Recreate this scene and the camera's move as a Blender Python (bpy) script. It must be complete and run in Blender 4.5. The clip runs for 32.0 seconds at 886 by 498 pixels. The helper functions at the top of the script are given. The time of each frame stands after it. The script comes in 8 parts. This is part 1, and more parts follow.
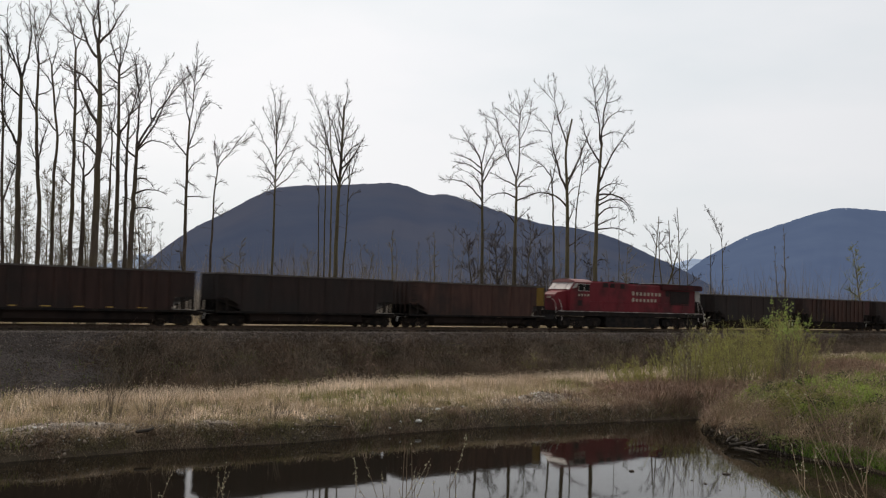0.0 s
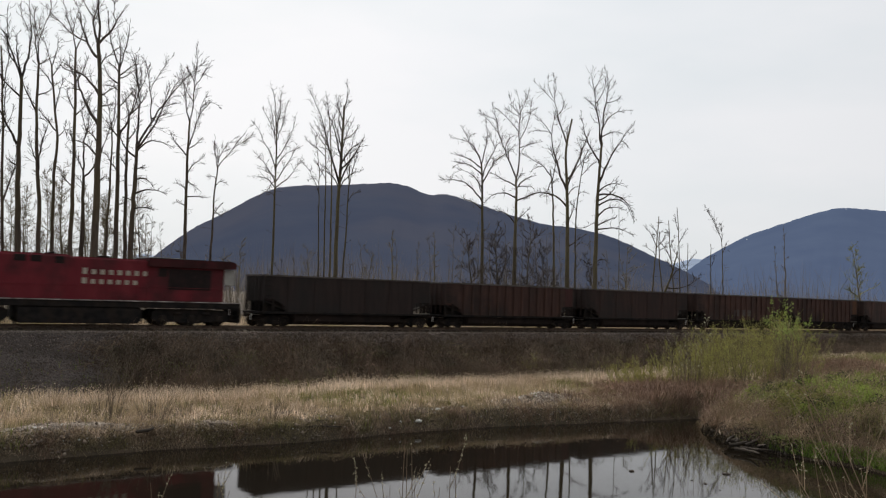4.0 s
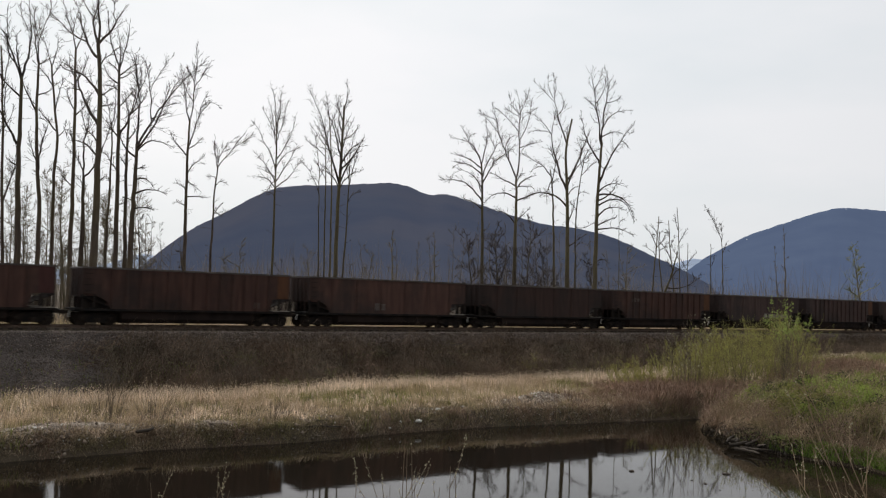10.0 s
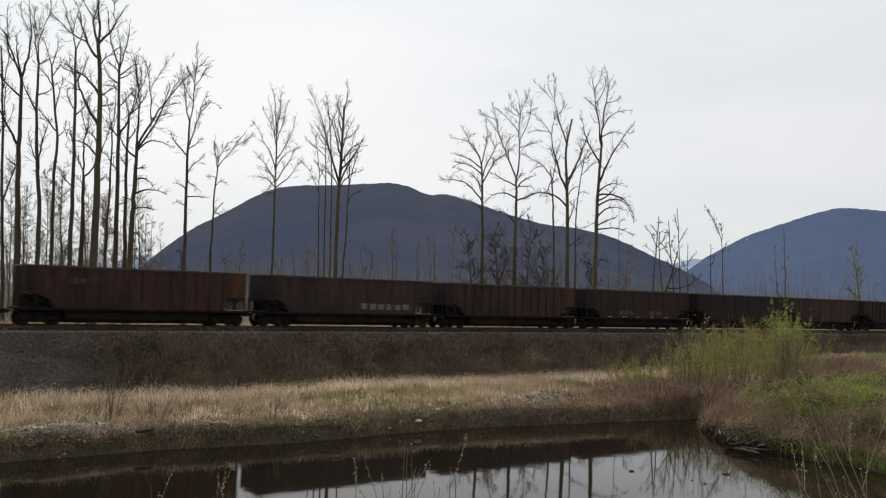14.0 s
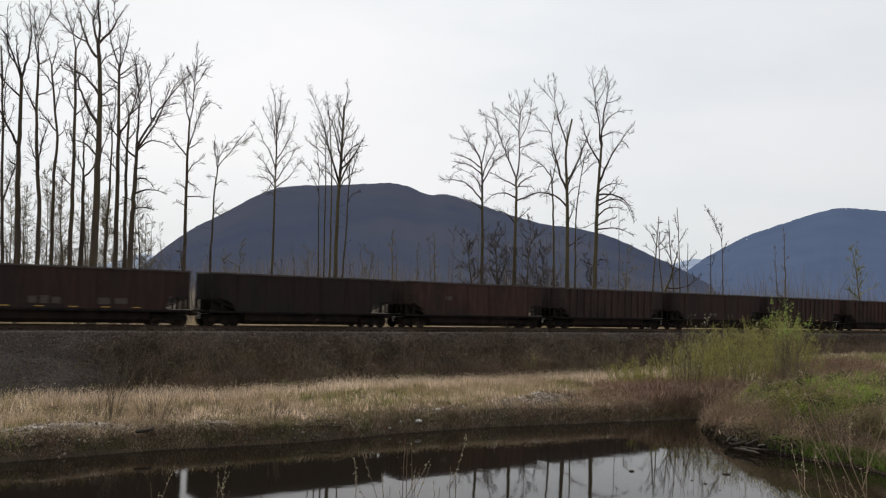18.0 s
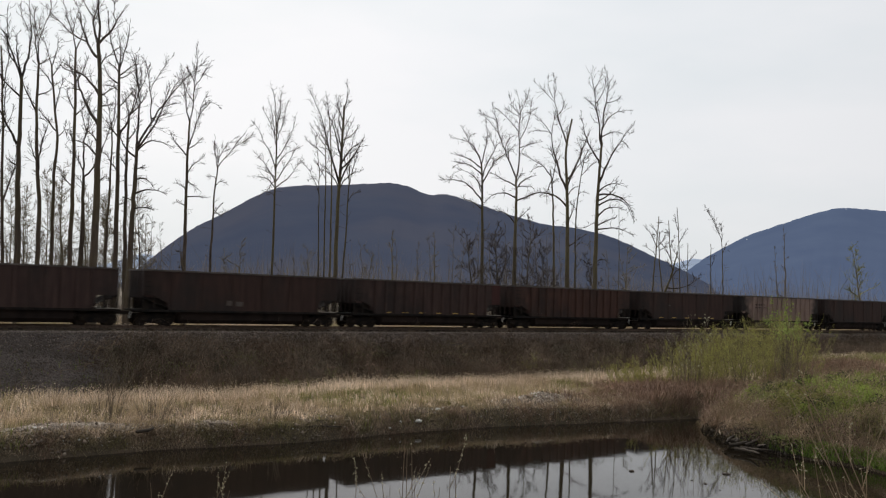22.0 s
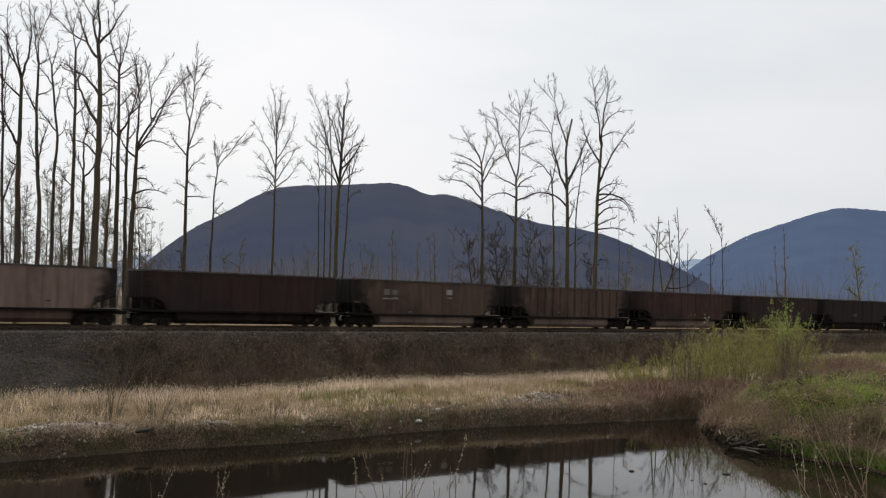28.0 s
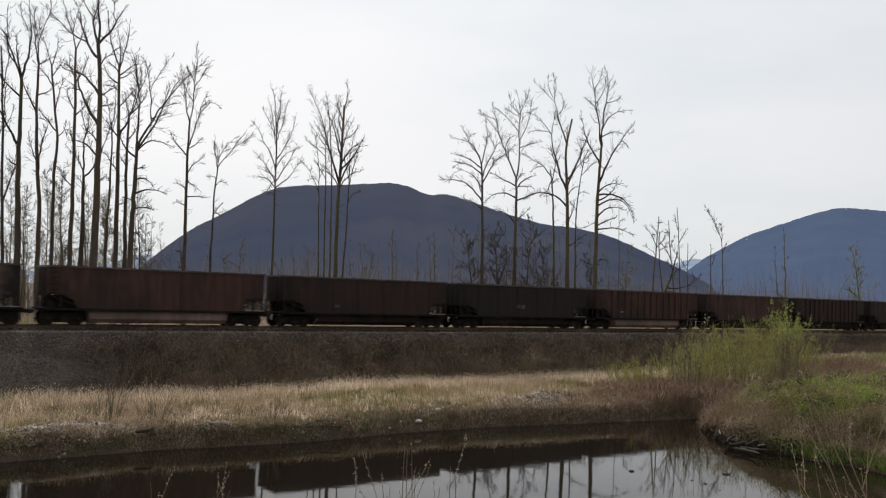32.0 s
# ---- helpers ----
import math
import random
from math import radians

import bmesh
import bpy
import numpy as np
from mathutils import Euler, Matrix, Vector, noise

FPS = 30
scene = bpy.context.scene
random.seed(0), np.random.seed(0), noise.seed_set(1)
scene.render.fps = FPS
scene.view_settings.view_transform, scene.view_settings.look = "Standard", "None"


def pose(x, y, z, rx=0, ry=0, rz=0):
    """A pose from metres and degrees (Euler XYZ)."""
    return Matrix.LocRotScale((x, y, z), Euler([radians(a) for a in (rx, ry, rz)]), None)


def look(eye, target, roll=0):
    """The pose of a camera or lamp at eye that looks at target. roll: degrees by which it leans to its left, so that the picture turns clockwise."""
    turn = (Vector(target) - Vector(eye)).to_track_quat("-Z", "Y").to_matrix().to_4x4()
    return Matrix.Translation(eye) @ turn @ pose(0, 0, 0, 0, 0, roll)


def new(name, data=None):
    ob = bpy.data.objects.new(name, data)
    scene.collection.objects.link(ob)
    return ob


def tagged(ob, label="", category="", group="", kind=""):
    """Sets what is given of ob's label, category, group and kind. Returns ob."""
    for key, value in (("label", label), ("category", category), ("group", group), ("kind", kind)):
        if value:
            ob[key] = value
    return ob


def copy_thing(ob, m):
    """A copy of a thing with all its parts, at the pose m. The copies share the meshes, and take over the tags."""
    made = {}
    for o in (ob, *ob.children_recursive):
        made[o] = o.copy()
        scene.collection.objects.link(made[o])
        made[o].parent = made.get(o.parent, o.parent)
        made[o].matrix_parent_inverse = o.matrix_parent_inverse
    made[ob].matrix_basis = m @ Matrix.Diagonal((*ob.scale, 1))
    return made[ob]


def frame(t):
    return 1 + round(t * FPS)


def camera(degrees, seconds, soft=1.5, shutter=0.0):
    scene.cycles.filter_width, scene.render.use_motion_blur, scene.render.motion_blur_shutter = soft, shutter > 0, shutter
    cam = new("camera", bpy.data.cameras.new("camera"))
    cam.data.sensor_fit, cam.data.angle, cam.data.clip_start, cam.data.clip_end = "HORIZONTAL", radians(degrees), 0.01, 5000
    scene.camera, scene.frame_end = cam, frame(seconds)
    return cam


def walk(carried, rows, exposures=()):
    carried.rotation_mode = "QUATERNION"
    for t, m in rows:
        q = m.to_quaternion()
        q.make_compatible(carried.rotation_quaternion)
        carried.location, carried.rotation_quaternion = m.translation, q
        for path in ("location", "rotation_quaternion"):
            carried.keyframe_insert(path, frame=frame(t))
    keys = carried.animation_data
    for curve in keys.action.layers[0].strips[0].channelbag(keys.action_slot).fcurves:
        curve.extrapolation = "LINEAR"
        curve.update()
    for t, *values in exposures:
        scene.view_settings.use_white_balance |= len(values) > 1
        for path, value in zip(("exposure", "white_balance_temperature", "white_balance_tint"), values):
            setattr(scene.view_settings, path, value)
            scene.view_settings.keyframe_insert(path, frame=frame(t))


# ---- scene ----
# The camera stands on a tripod on the near bank of a pond; water level is z = -0.12.
cam = camera(53.365, 32.0, soft=1.2, shutter=0.5)
EYE = (0.0, 0.0, 6.712)
STAND = look(EYE, (0.0, math.cos(0.0531), 6.712 + math.sin(0.0531)), math.degrees(0.033))
walk(cam, [(0.0, STAND), (32.0, STAND)])

# ---- light: an overcast spring sky ----
SUN_HEIGHT, SUN_TURN = radians(38), radians(-20)
world = bpy.data.worlds.new("overcast_sky")
scene.world = world
world.use_nodes = True
wn, wl = world.node_tree.nodes, world.node_tree.links
wn.clear()
w_out = wn.new("ShaderNodeOutputWorld")
w_bg = wn.new("ShaderNodeBackground")
w_sky = wn.new("ShaderNodeTexSky")
w_sky.sky_type, w_sky.sun_disc = "NISHITA", False
w_sky.sun_elevation, w_sky.sun_rotation = SUN_HEIGHT, SUN_TURN
w_sky.dust_density, w_sky.ozone_density = 3.0, 1.0
w_dim = wn.new("ShaderNodeVectorMath")
w_dim.operation = "SCALE"
w_dim.inputs["Scale"].default_value = 0.10
w_co = wn.new("ShaderNodeTexCoord")
w_map = wn.new("ShaderNodeMapping")
w_map.inputs["Scale"].default_value = (1.0, 1.0, 3.2)
w_noise = wn.new("ShaderNodeTexNoise")
w_noise.inputs["Scale"].default_value, w_noise.inputs["Detail"].default_value = 1.7, 5.0
w_noise.inputs["Roughness"].default_value = 0.5
w_ramp = wn.new("ShaderNodeValToRGB")
w_ramp.color_ramp.elements[0].position, w_ramp.color_ramp.elements[1].position = 0.36, 0.66
w_ramp.color_ramp.elements[0].color = (0.80, 0.86, 0.895, 1)
w_ramp.color_ramp.elements[1].color = (0.96, 0.965, 0.99, 1)
w_mix = wn.new("ShaderNodeMix")
w_mix.data_type = "RGBA"
w_mix.inputs["Factor"].default_value = 0.93
wl.new(w_sky.outputs["Color"], w_dim.inputs[0])
wl.new(w_co.outputs["Generated"], w_map.inputs["Vector"])
wl.new(w_map.outputs["Vector"], w_noise.inputs["Vector"])
wl.new(w_noise.outputs["Fac"], w_ramp.inputs["Fac"])
wl.new(w_dim.outputs["Vector"], w_mix.inputs["A"])
wl.new(w_ramp.outputs["Color"], w_mix.inputs["B"])
wl.new(w_mix.outputs["Result"], w_bg.inputs["Color"])
w_dir = wn.new("ShaderNodeVectorMath")
w_dir.operation = "DOT_PRODUCT"
w_dir.inputs[1].default_value = (math.sin(SUN_TURN) * math.cos(SUN_HEIGHT), math.cos(SUN_TURN) * math.cos(SUN_HEIGHT), math.sin(SUN_HEIGHT))
w_veil = wn.new("ShaderNodeMapRange")
w_veil.inputs["From Min"].default_value, w_veil.inputs["From Max"].default_value = -0.6, 0.9
w_veil.inputs["To Min"].default_value, w_veil.inputs["To Max"].default_value = 0.42, 0.955
wl.new(w_co.outputs["Generated"], w_dir.inputs[0])
wl.new(w_dir.outputs["Value"], w_veil.inputs["Value"])
wl.new(w_veil.outputs["Result"], w_bg.inputs["Strength"])
wl.new(w_bg.outputs["Background"], w_out.inputs["Surface"])

sun_data = bpy.data.lights.new("sun", "SUN")
sun_data.energy, sun_data.angle, sun_data.color = 2.3, radians(14), (1.0, 0.90, 0.77)
sun = new("sun", sun_data)
sun.matrix_basis = look((0, 0, 60), (-60 * math.sin(SUN_TURN) / math.tan(SUN_HEIGHT), -60 * math.cos(SUN_TURN) / math.tan(SUN_HEIGHT), 0))
scene.view_settings.exposure = 0.0

# ---- materials ----


def material(name, colour, colour2=None, scale=4.0, rough=0.85, bump=0.3, bump_scale=None, stretch=(1, 1, 1), island=0.0, thing=0.0,
             metal=0.0, detail=6.0, contrast=0.25, stain=None, stain_scale=0.4, stain_amount=0.5, glow=None, specular=0.3, through_light=0.0):
    """A weathered surface: two tones mixed by noise, a larger stain, a fine relief, and variation from piece to piece."""
    m = bpy.data.materials.new(name)
    m.use_nodes = True
    n, l = m.node_tree.nodes, m.node_tree.links
    b = n["Principled BSDF"]
    b.inputs["Roughness"].default_value = rough
    b.inputs["Metallic"].default_value = metal
    b.inputs["Specular IOR Level"].default_value = specular
    co = n.new("ShaderNodeTexCoord")
    mp = n.new("ShaderNodeMapping")
    mp.inputs["Scale"].default_value = stretch
    l.new(co.outputs["Object"], mp.inputs["Vector"])
    no = n.new("ShaderNodeTexNoise")
    no.inputs["Scale"].default_value, no.inputs["Detail"].default_value = scale, detail
    l.new(mp.outputs["Vector"], no.inputs["Vector"])
    ra = n.new("ShaderNodeValToRGB")
    ra.color_ramp.elements[0].position, ra.color_ramp.elements[1].position = 0.5 - contrast, 0.5 + contrast
    ra.color_ramp.elements[0].color = (*colour, 1)
    ra.color_ramp.elements[1].color = (*(colour2 or [c * 1.5 for c in colour]), 1)
    l.new(no.outputs["Fac"], ra.inputs["Fac"])
    last = ra.outputs["Color"]
    if stain:
        big = n.new("ShaderNodeTexNoise")
        big.inputs["Scale"].default_value, big.inputs["Detail"].default_value = stain_scale, 5.0
        l.new(co.outputs["Object"], big.inputs["Vector"])
        cut = n.new("ShaderNodeMapRange")
        cut.inputs["From Min"].default_value, cut.inputs["From Max"].default_value = 0.42, 0.62
        cut.inputs["To Max"].default_value = stain_amount
        l.new(big.outputs["Fac"], cut.inputs["Value"])
        mix = n.new("ShaderNodeMix")
        mix.data_type = "RGBA"
        mix.inputs["B"].default_value = (*stain, 1)
        l.new(cut.outputs["Result"], mix.inputs["Factor"])
        l.new(last, mix.inputs["A"])
        last = mix.outputs["Result"]
    for amount, node, out in ((island, "ShaderNodeNewGeometry", "Random Per Island"), (thing, "ShaderNodeObjectInfo", "Random")):
        if amount:
            src = n.new(node)
            mr = n.new("ShaderNodeMapRange")
            mr.inputs["To Min"].default_value, mr.inputs["To Max"].default_value = 1 - amount, 1 + amount
            l.new(src.outputs[out], mr.inputs["Value"])
            hs = n.new("ShaderNodeHueSaturation")
            l.new(mr.outputs["Result"], hs.inputs["Value"])
            l.new(last, hs.inputs["Color"])
            last = hs.outputs["Color"]
    l.new(last, b.inputs["Base Color"])
    if bump:
        bn = n.new("ShaderNodeTexNoise")
        bn.inputs["Scale"].default_value, bn.inputs["Detail"].default_value = bump_scale or scale * 3, 4.0
        l.new(mp.outputs["Vector"], bn.inputs["Vector"])
        bu = n.new("ShaderNodeBump")
        bu.inputs["Strength"].default_value, bu.inputs["Distance"].default_value = bump, 0.05
        l.new(bn.outputs["Fac"], bu.inputs["Height"])
        l.new(bu.outputs["Normal"], b.inputs["Normal"])
    if through_light:
        thin = n.new("ShaderNodeBsdfTranslucent")
        l.new(last, thin.inputs["Color"])
        both = n.new("ShaderNodeMixShader")
        both.inputs["Fac"].default_value = through_light
        l.new(b.outputs["BSDF"], both.inputs[1])
        l.new(thin.outputs["BSDF"], both.inputs[2])
        l.new(both.outputs["Shader"], n["Material Output"].inputs["Surface"])
    # even emission that lays distance haze over the far ridges
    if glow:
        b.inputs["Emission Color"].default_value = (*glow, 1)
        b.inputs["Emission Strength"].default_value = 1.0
    return m


M_GROUND = material("soil_and_thatch", (0.050, 0.035, 0.024), (0.120, 0.084, 0.056), 1.3, stain=(0.045, 0.042, 0.020), stain_scale=0.12, bump=0.8, bump_scale=9)
M_BALLAST = material("ballast_stone", (0.15, 0.117, 0.100), (0.28, 0.225, 0.195), 3.0, island=0.45, bump=0.3)
M_SPILL = material("dirty_spilled_gravel", (0.080, 0.064, 0.056), (0.165, 0.134, 0.118), 0.5, island=0.3, bump=0.3, stain=(0.060, 0.048, 0.040), stain_scale=0.35, stain_amount=0.6)
M_RUBBLE = material("brown_rubble", (0.12, 0.090, 0.068), (0.30, 0.240, 0.190), 3.0, island=0.5, bump=0.3)
M_GRAVEL = material("bank_gravel", (0.22, 0.175, 0.138), (0.47, 0.40, 0.335), 3.0, island=0.5, bump=0.3)
M_PALE_STONE = material("pale_stone", (0.55, 0.53, 0.49), (0.75, 0.73, 0.68), 9.0, bump=0.4)
M_DRY_GRASS = material("dry_reed_grass", (0.38, 0.285, 0.19), (0.64, 0.505, 0.365), 0.35, island=0.4, rough=0.7, bump=0, stain=(0.27, 0.23, 0.09), stain_scale=0.2, stain_amount=0.65, through_light=0.45)
M_GREEN_GRASS = material("fresh_grass", (0.115, 0.145, 0.031), (0.235, 0.245, 0.064), 0.5, island=0.45, rough=0.7, bump=0, through_light=0.45)
M_BRAMBLE = material("dead_bramble_canes", (0.098, 0.064, 0.044), (0.225, 0.155, 0.106), 0.35, island=0.5, bump=0, stain=(0.040, 0.030, 0.019), stain_scale=0.45, stain_amount=0.85)
M_DARK_LEAF = material("old_bramble_leaves", (0.030, 0.036, 0.016), (0.070, 0.075, 0.032), 0.8, island=0.4, bump=0, rough=0.7, through_light=0.3)
M_RED_CANE = material("reddish_canes", (0.175, 0.108, 0.076), (0.37, 0.245, 0.175), 0.5, island=0.45, bump=0)
M_LEAF = material("bramble_leaves", (0.155, 0.215, 0.045), (0.33, 0.39, 0.09), 0.6, island=0.5, rough=0.6, bump=0, stain=(0.17, 0.14, 0.05), stain_scale=0.35, stain_amount=0.8, through_light=0.45)
M_CATKIN = material("willow_leaf_buds", (0.28, 0.275, 0.070), (0.42, 0.395, 0.12), 0.8, island=0.35, rough=0.6, bump=0, through_light=0.45)
M_BRIGHT_LEAF = material("young_leaves", (0.20, 0.26, 0.05), (0.34, 0.40, 0.12), 0.8, island=0.35, rough=0.6, bump=0, through_light=0.45)
M_BUD = material("pale_buds", (0.33, 0.32, 0.21), (0.50, 0.47, 0.34), 5.0, island=0.3, bump=0, through_light=0.45)
M_SEED = material("pale_seed_heads", (0.52, 0.41, 0.29), (0.72, 0.59, 0.44), 1.0, island=0.3, bump=0, through_light=0.4)
M_SHOOT = material("tan_willow_shoots", (0.12, 0.085, 0.055), (0.22, 0.16, 0.105), 3.0, bump=0)
M_ARCH = material("tan_willow_branches", (0.24, 0.175, 0.110), (0.40, 0.30, 0.20), 3.0, bump=0)
M_LUSH = material("lush_waterside_grass", (0.13, 0.22, 0.040), (0.25, 0.35, 0.075), 0.8, island=0.3, bump=0, through_light=0.4)
M_SNOW = material("old_snow", (0.75, 0.78, 0.82), (0.9, 0.91, 0.93), 0.02, bump=0)
M_TWIG = material("grey_twigs", (0.105, 0.080, 0.057), (0.20, 0.158, 0.113), 2.0, island=0.35, bump=0)
M_BARK = material("cottonwood_bark", (0.064, 0.046, 0.035), (0.135, 0.102, 0.078), 2.2, stretch=(3, 3, 0.5), bump=0.9, bump_scale=8, stain=(0.13, 0.11, 0.05), stain_scale=0.2, stain_amount=0.6, thing=0.25)
M_MOSSY = material("mossy_bark", (0.070, 0.056, 0.036), (0.135, 0.110, 0.068), 2.2, stretch=(3, 3, 0.5), bump=0.9, bump_scale=8, stain=(0.14, 0.12, 0.055), stain_scale=0.25, stain_amount=0.6, thing=0.2)
M_BRANCH = material("bare_branches", (0.045, 0.033, 0.026), (0.09, 0.07, 0.055), 1.0, island=0.25, bump=0, thing=0.2)
M_PALE_BRANCH = material("pale_bare_branches", (0.13, 0.11, 0.072), (0.22, 0.185, 0.125), 0.6, island=0.3, bump=0)
M_WILLOW = material("olive_willow_stems", (0.14, 0.128, 0.060), (0.25, 0.225, 0.105), 2.0, island=0.35, bump=0)
M_WOODS = material("distant_thicket_twigs", (0.19, 0.155, 0.125), (0.32, 0.27, 0.215), 0.1, island=0.35, bump=0)
M_WEED = material("dry_bank_weeds", (0.19, 0.135, 0.092), (0.50, 0.385, 0.27), 0.7, island=0.5, rough=0.8, bump=0, stain=(0.13, 0.125, 0.045), stain_scale=0.5, stain_amount=0.7, through_light=0.4)
M_PINK_GRASS = material("pinkish_reed_grass", (0.58, 0.45, 0.34), (0.86, 0.72, 0.58), 0.35, island=0.4, rough=0.7, bump=0, through_light=0.6)
M_HAZE_TWIG = material("fine_grey_brown_twigs", (0.13, 0.115, 0.10), (0.21, 0.18, 0.155), 0.1, island=0.3, bump=0)
M_LOG = material("rotten_wood", (0.028, 0.021, 0.016), (0.085, 0.066, 0.050), 4.0, stretch=(1, 6, 6), bump=0.8)
M_RAIL = material("rusty_rail_steel", (0.09, 0.06, 0.045), (0.18, 0.13, 0.10), 6.0, rough=0.6, metal=0.4)
M_TIE = material("creosoted_timber", (0.045, 0.034, 0.027), (0.10, 0.08, 0.065), 3.0, stretch=(8, 1, 8), thing=0.35, bump=0.6)
M_STEEL = material("grimy_black_steel", (0.010, 0.009, 0.0092), (0.026, 0.0225, 0.0215), 3.0, rough=0.85, metal=0.0, specular=0.12, stain=(0.040, 0.028, 0.020), stain_scale=1.5, stain_amount=0.4)
M_WHEEL = material("worn_wheel_steel", (0.018, 0.013, 0.011), (0.05, 0.038, 0.030), 4.0, rough=0.7, metal=0.1, specular=0.15)
M_HOSE = material("pale_rubber", (0.55, 0.53, 0.50), (0.72, 0.70, 0.66), 5.0, bump=0)
M_BAR = material("worn_pale_paint", (0.16, 0.14, 0.12), (0.28, 0.25, 0.215), 5.0, rough=0.6, bump=0.1)
M_CHORD = material("bare_worn_chord", (0.055, 0.045, 0.040), (0.16, 0.135, 0.12), 2.0, rough=0.55, metal=0.3, stretch=(0.6, 1, 1))
M_COAL = material("coal_load", (0.012, 0.012, 0.012), (0.035, 0.034, 0.033), 6.0, rough=0.6, bump=1.0, bump_scale=10)


def car_paint(name, a, b, soot=(0.02, 0.018, 0.017), amount=0.6, ends=0.45):
    """Streaked dusty paint; brake dust and soot have blackened the panels over both bogies."""
    m = material(name, a, b, 2.2, stretch=(2.2, 1, 0.22), rough=0.75, contrast=0.2, stain=soot, stain_scale=0.45, stain_amount=amount, bump=0.15, bump_scale=3, thing=0.12)
    n, l = m.node_tree.nodes, m.node_tree.links
    base = n["Principled BSDF"].inputs["Base Color"]
    before = base.links[0].from_socket
    co, xyz = n.new("ShaderNodeTexCoord"), n.new("ShaderNodeSeparateXYZ")
    l.new(co.outputs["Object"], xyz.inputs["Vector"])
    blot = n.new("ShaderNodeTexNoise")
    blot.inputs["Scale"].default_value, blot.inputs["Detail"].default_value = 0.9, 4.0
    l.new(co.outputs["Object"], blot.inputs["Vector"])
    away = n.new("ShaderNodeMath")
    away.operation = "SUBTRACT"
    away.inputs[1].default_value = 8.1
    l.new(xyz.outputs["X"], away.inputs[0])
    dist = n.new("ShaderNodeMath")
    dist.operation = "ABSOLUTE"
    l.new(away.outputs["Value"], dist.inputs[0])
    add = n.new("ShaderNodeMath")
    add.operation = "MULTIPLY_ADD"
    add.inputs[1].default_value = 3.0
    l.new(blot.outputs["Fac"], add.inputs[0])
    l.new(dist.outputs["Value"], add.inputs[2])
    ramp = n.new("ShaderNodeMapRange")
    ramp.inputs["From Min"].default_value, ramp.inputs["From Max"].default_value = 6.9, 8.3
    ramp.inputs["To Max"].default_value = ends
    l.new(add.outputs["Value"], ramp.inputs["Value"])
    mix = n.new("ShaderNodeMix")
    mix.data_type = "RGBA"
    mix.inputs["B"].default_value = (0.011, 0.0095, 0.009, 1)
    l.new(ramp.outputs["Result"], mix.inputs["Factor"])
    l.new(before, mix.inputs["A"])
    l.new(mix.outputs["Result"], base)
    return m


PAINTS = {
    "black": car_paint("sooty_black_paint", (0.0208, 0.0129, 0.0115), (0.0390, 0.0240, 0.0207)),
    "dark": car_paint("dark_brown_paint", (0.0312, 0.0159, 0.0128), (0.0572, 0.0298, 0.0238)),
    "brown": car_paint("rust_brown_paint", (0.0520, 0.0245, 0.0190), (0.0962, 0.0480, 0.0362)),
    "red": car_paint("oxide_red_paint", (0.046, 0.0255, 0.0225), (0.082, 0.049, 0.042)),
    "tan": car_paint("faded_tan_paint", (0.0952, 0.0588, 0.0460), (0.1568, 0.1009, 0.0782), amount=0.5, ends=0.92),
    "pale": car_paint("faded_pale_grey_paint", (0.2128, 0.1450, 0.1196), (0.3248, 0.2303, 0.1932), amount=0.35, ends=0.95),
}
M_PANEL = {
    "yellow": material("dirty_yellow_panel", (0.135, 0.080, 0.016), (0.24, 0.150, 0.030), 3.0, stretch=(1, 1, 0.4)),
    "orange": material("dirty_orange_panel", (0.075, 0.032, 0.017), (0.125, 0.056, 0.027), 3.0, stretch=(1, 1, 0.4)),
    "maroon": material("dirty_maroon_panel", (0.046, 0.018, 0.0165), (0.078, 0.032, 0.028), 3.0, stretch=(1, 1, 0.4)),
}
M_TUB = material("sooty_tub_paint", (0.013, 0.010, 0.0095), (0.030, 0.022, 0.019), 1.5, rough=0.85, specular=0.1, stain=(0.045, 0.030, 0.024), stain_scale=0.5, stain_amount=0.4)
M_MARK = material("chalky_white_marking", (0.30, 0.27, 0.25), (0.45, 0.42, 0.39), 6.0, bump=0)
M_FAINT = material("faded_chalk_marking", (0.075, 0.060, 0.052), (0.13, 0.105, 0.094), 6.0, bump=0)
M_WORN = material("worn_white_marking", (0.14, 0.12, 0.108), (0.25, 0.22, 0.20), 2.5, bump=0)
M_AMBER = material("amber_reflective_tape", (0.40, 0.24, 0.05), (0.60, 0.40, 0.12), 6.0, bump=0)
M_LOCO = material("dusty_red_paint", (0.150, 0.018, 0.026), (0.205, 0.034, 0.042), 1.4, rough=0.5, stretch=(1, 1, 0.4), stain=(0.050, 0.020, 0.021), stain_scale=0.5, stain_amount=0.75, bump=0.05, specular=0.12)
M_LOCO_ROOF = material("dusty_roof_paint", (0.20, 0.050, 0.052), (0.30, 0.105, 0.10), 2.0, rough=0.6, stain=(0.40, 0.30, 0.27), stain_scale=0.8, stain_amount=0.4)
M_SOOT_RED = material("soot_blackened_red_paint", (0.030, 0.012, 0.012), (0.062, 0.020, 0.021), 1.2, rough=0.7, stain=(0.095, 0.022, 0.025), stain_scale=0.6, stain_amount=0.6, specular=0.1)
M_GRILLE = material("sooty_grille", (0.010, 0.006, 0.006), (0.028, 0.012, 0.011), 4.0, rough=0.7)
M_CREAM = material("cream_lettering", (0.36, 0.30, 0.24), (0.50, 0.43, 0.35), 5.0, bump=0)
M_SILL = material("dusty_white_stripe", (0.55, 0.48, 0.45), (0.75, 0.68, 0.64), 2.0, bump=0)
M_STRIPE = material("grimy_pale_stripe", (0.16, 0.12, 0.11), (0.55, 0.48, 0.45), 1.2, contrast=0.10, bump=0)
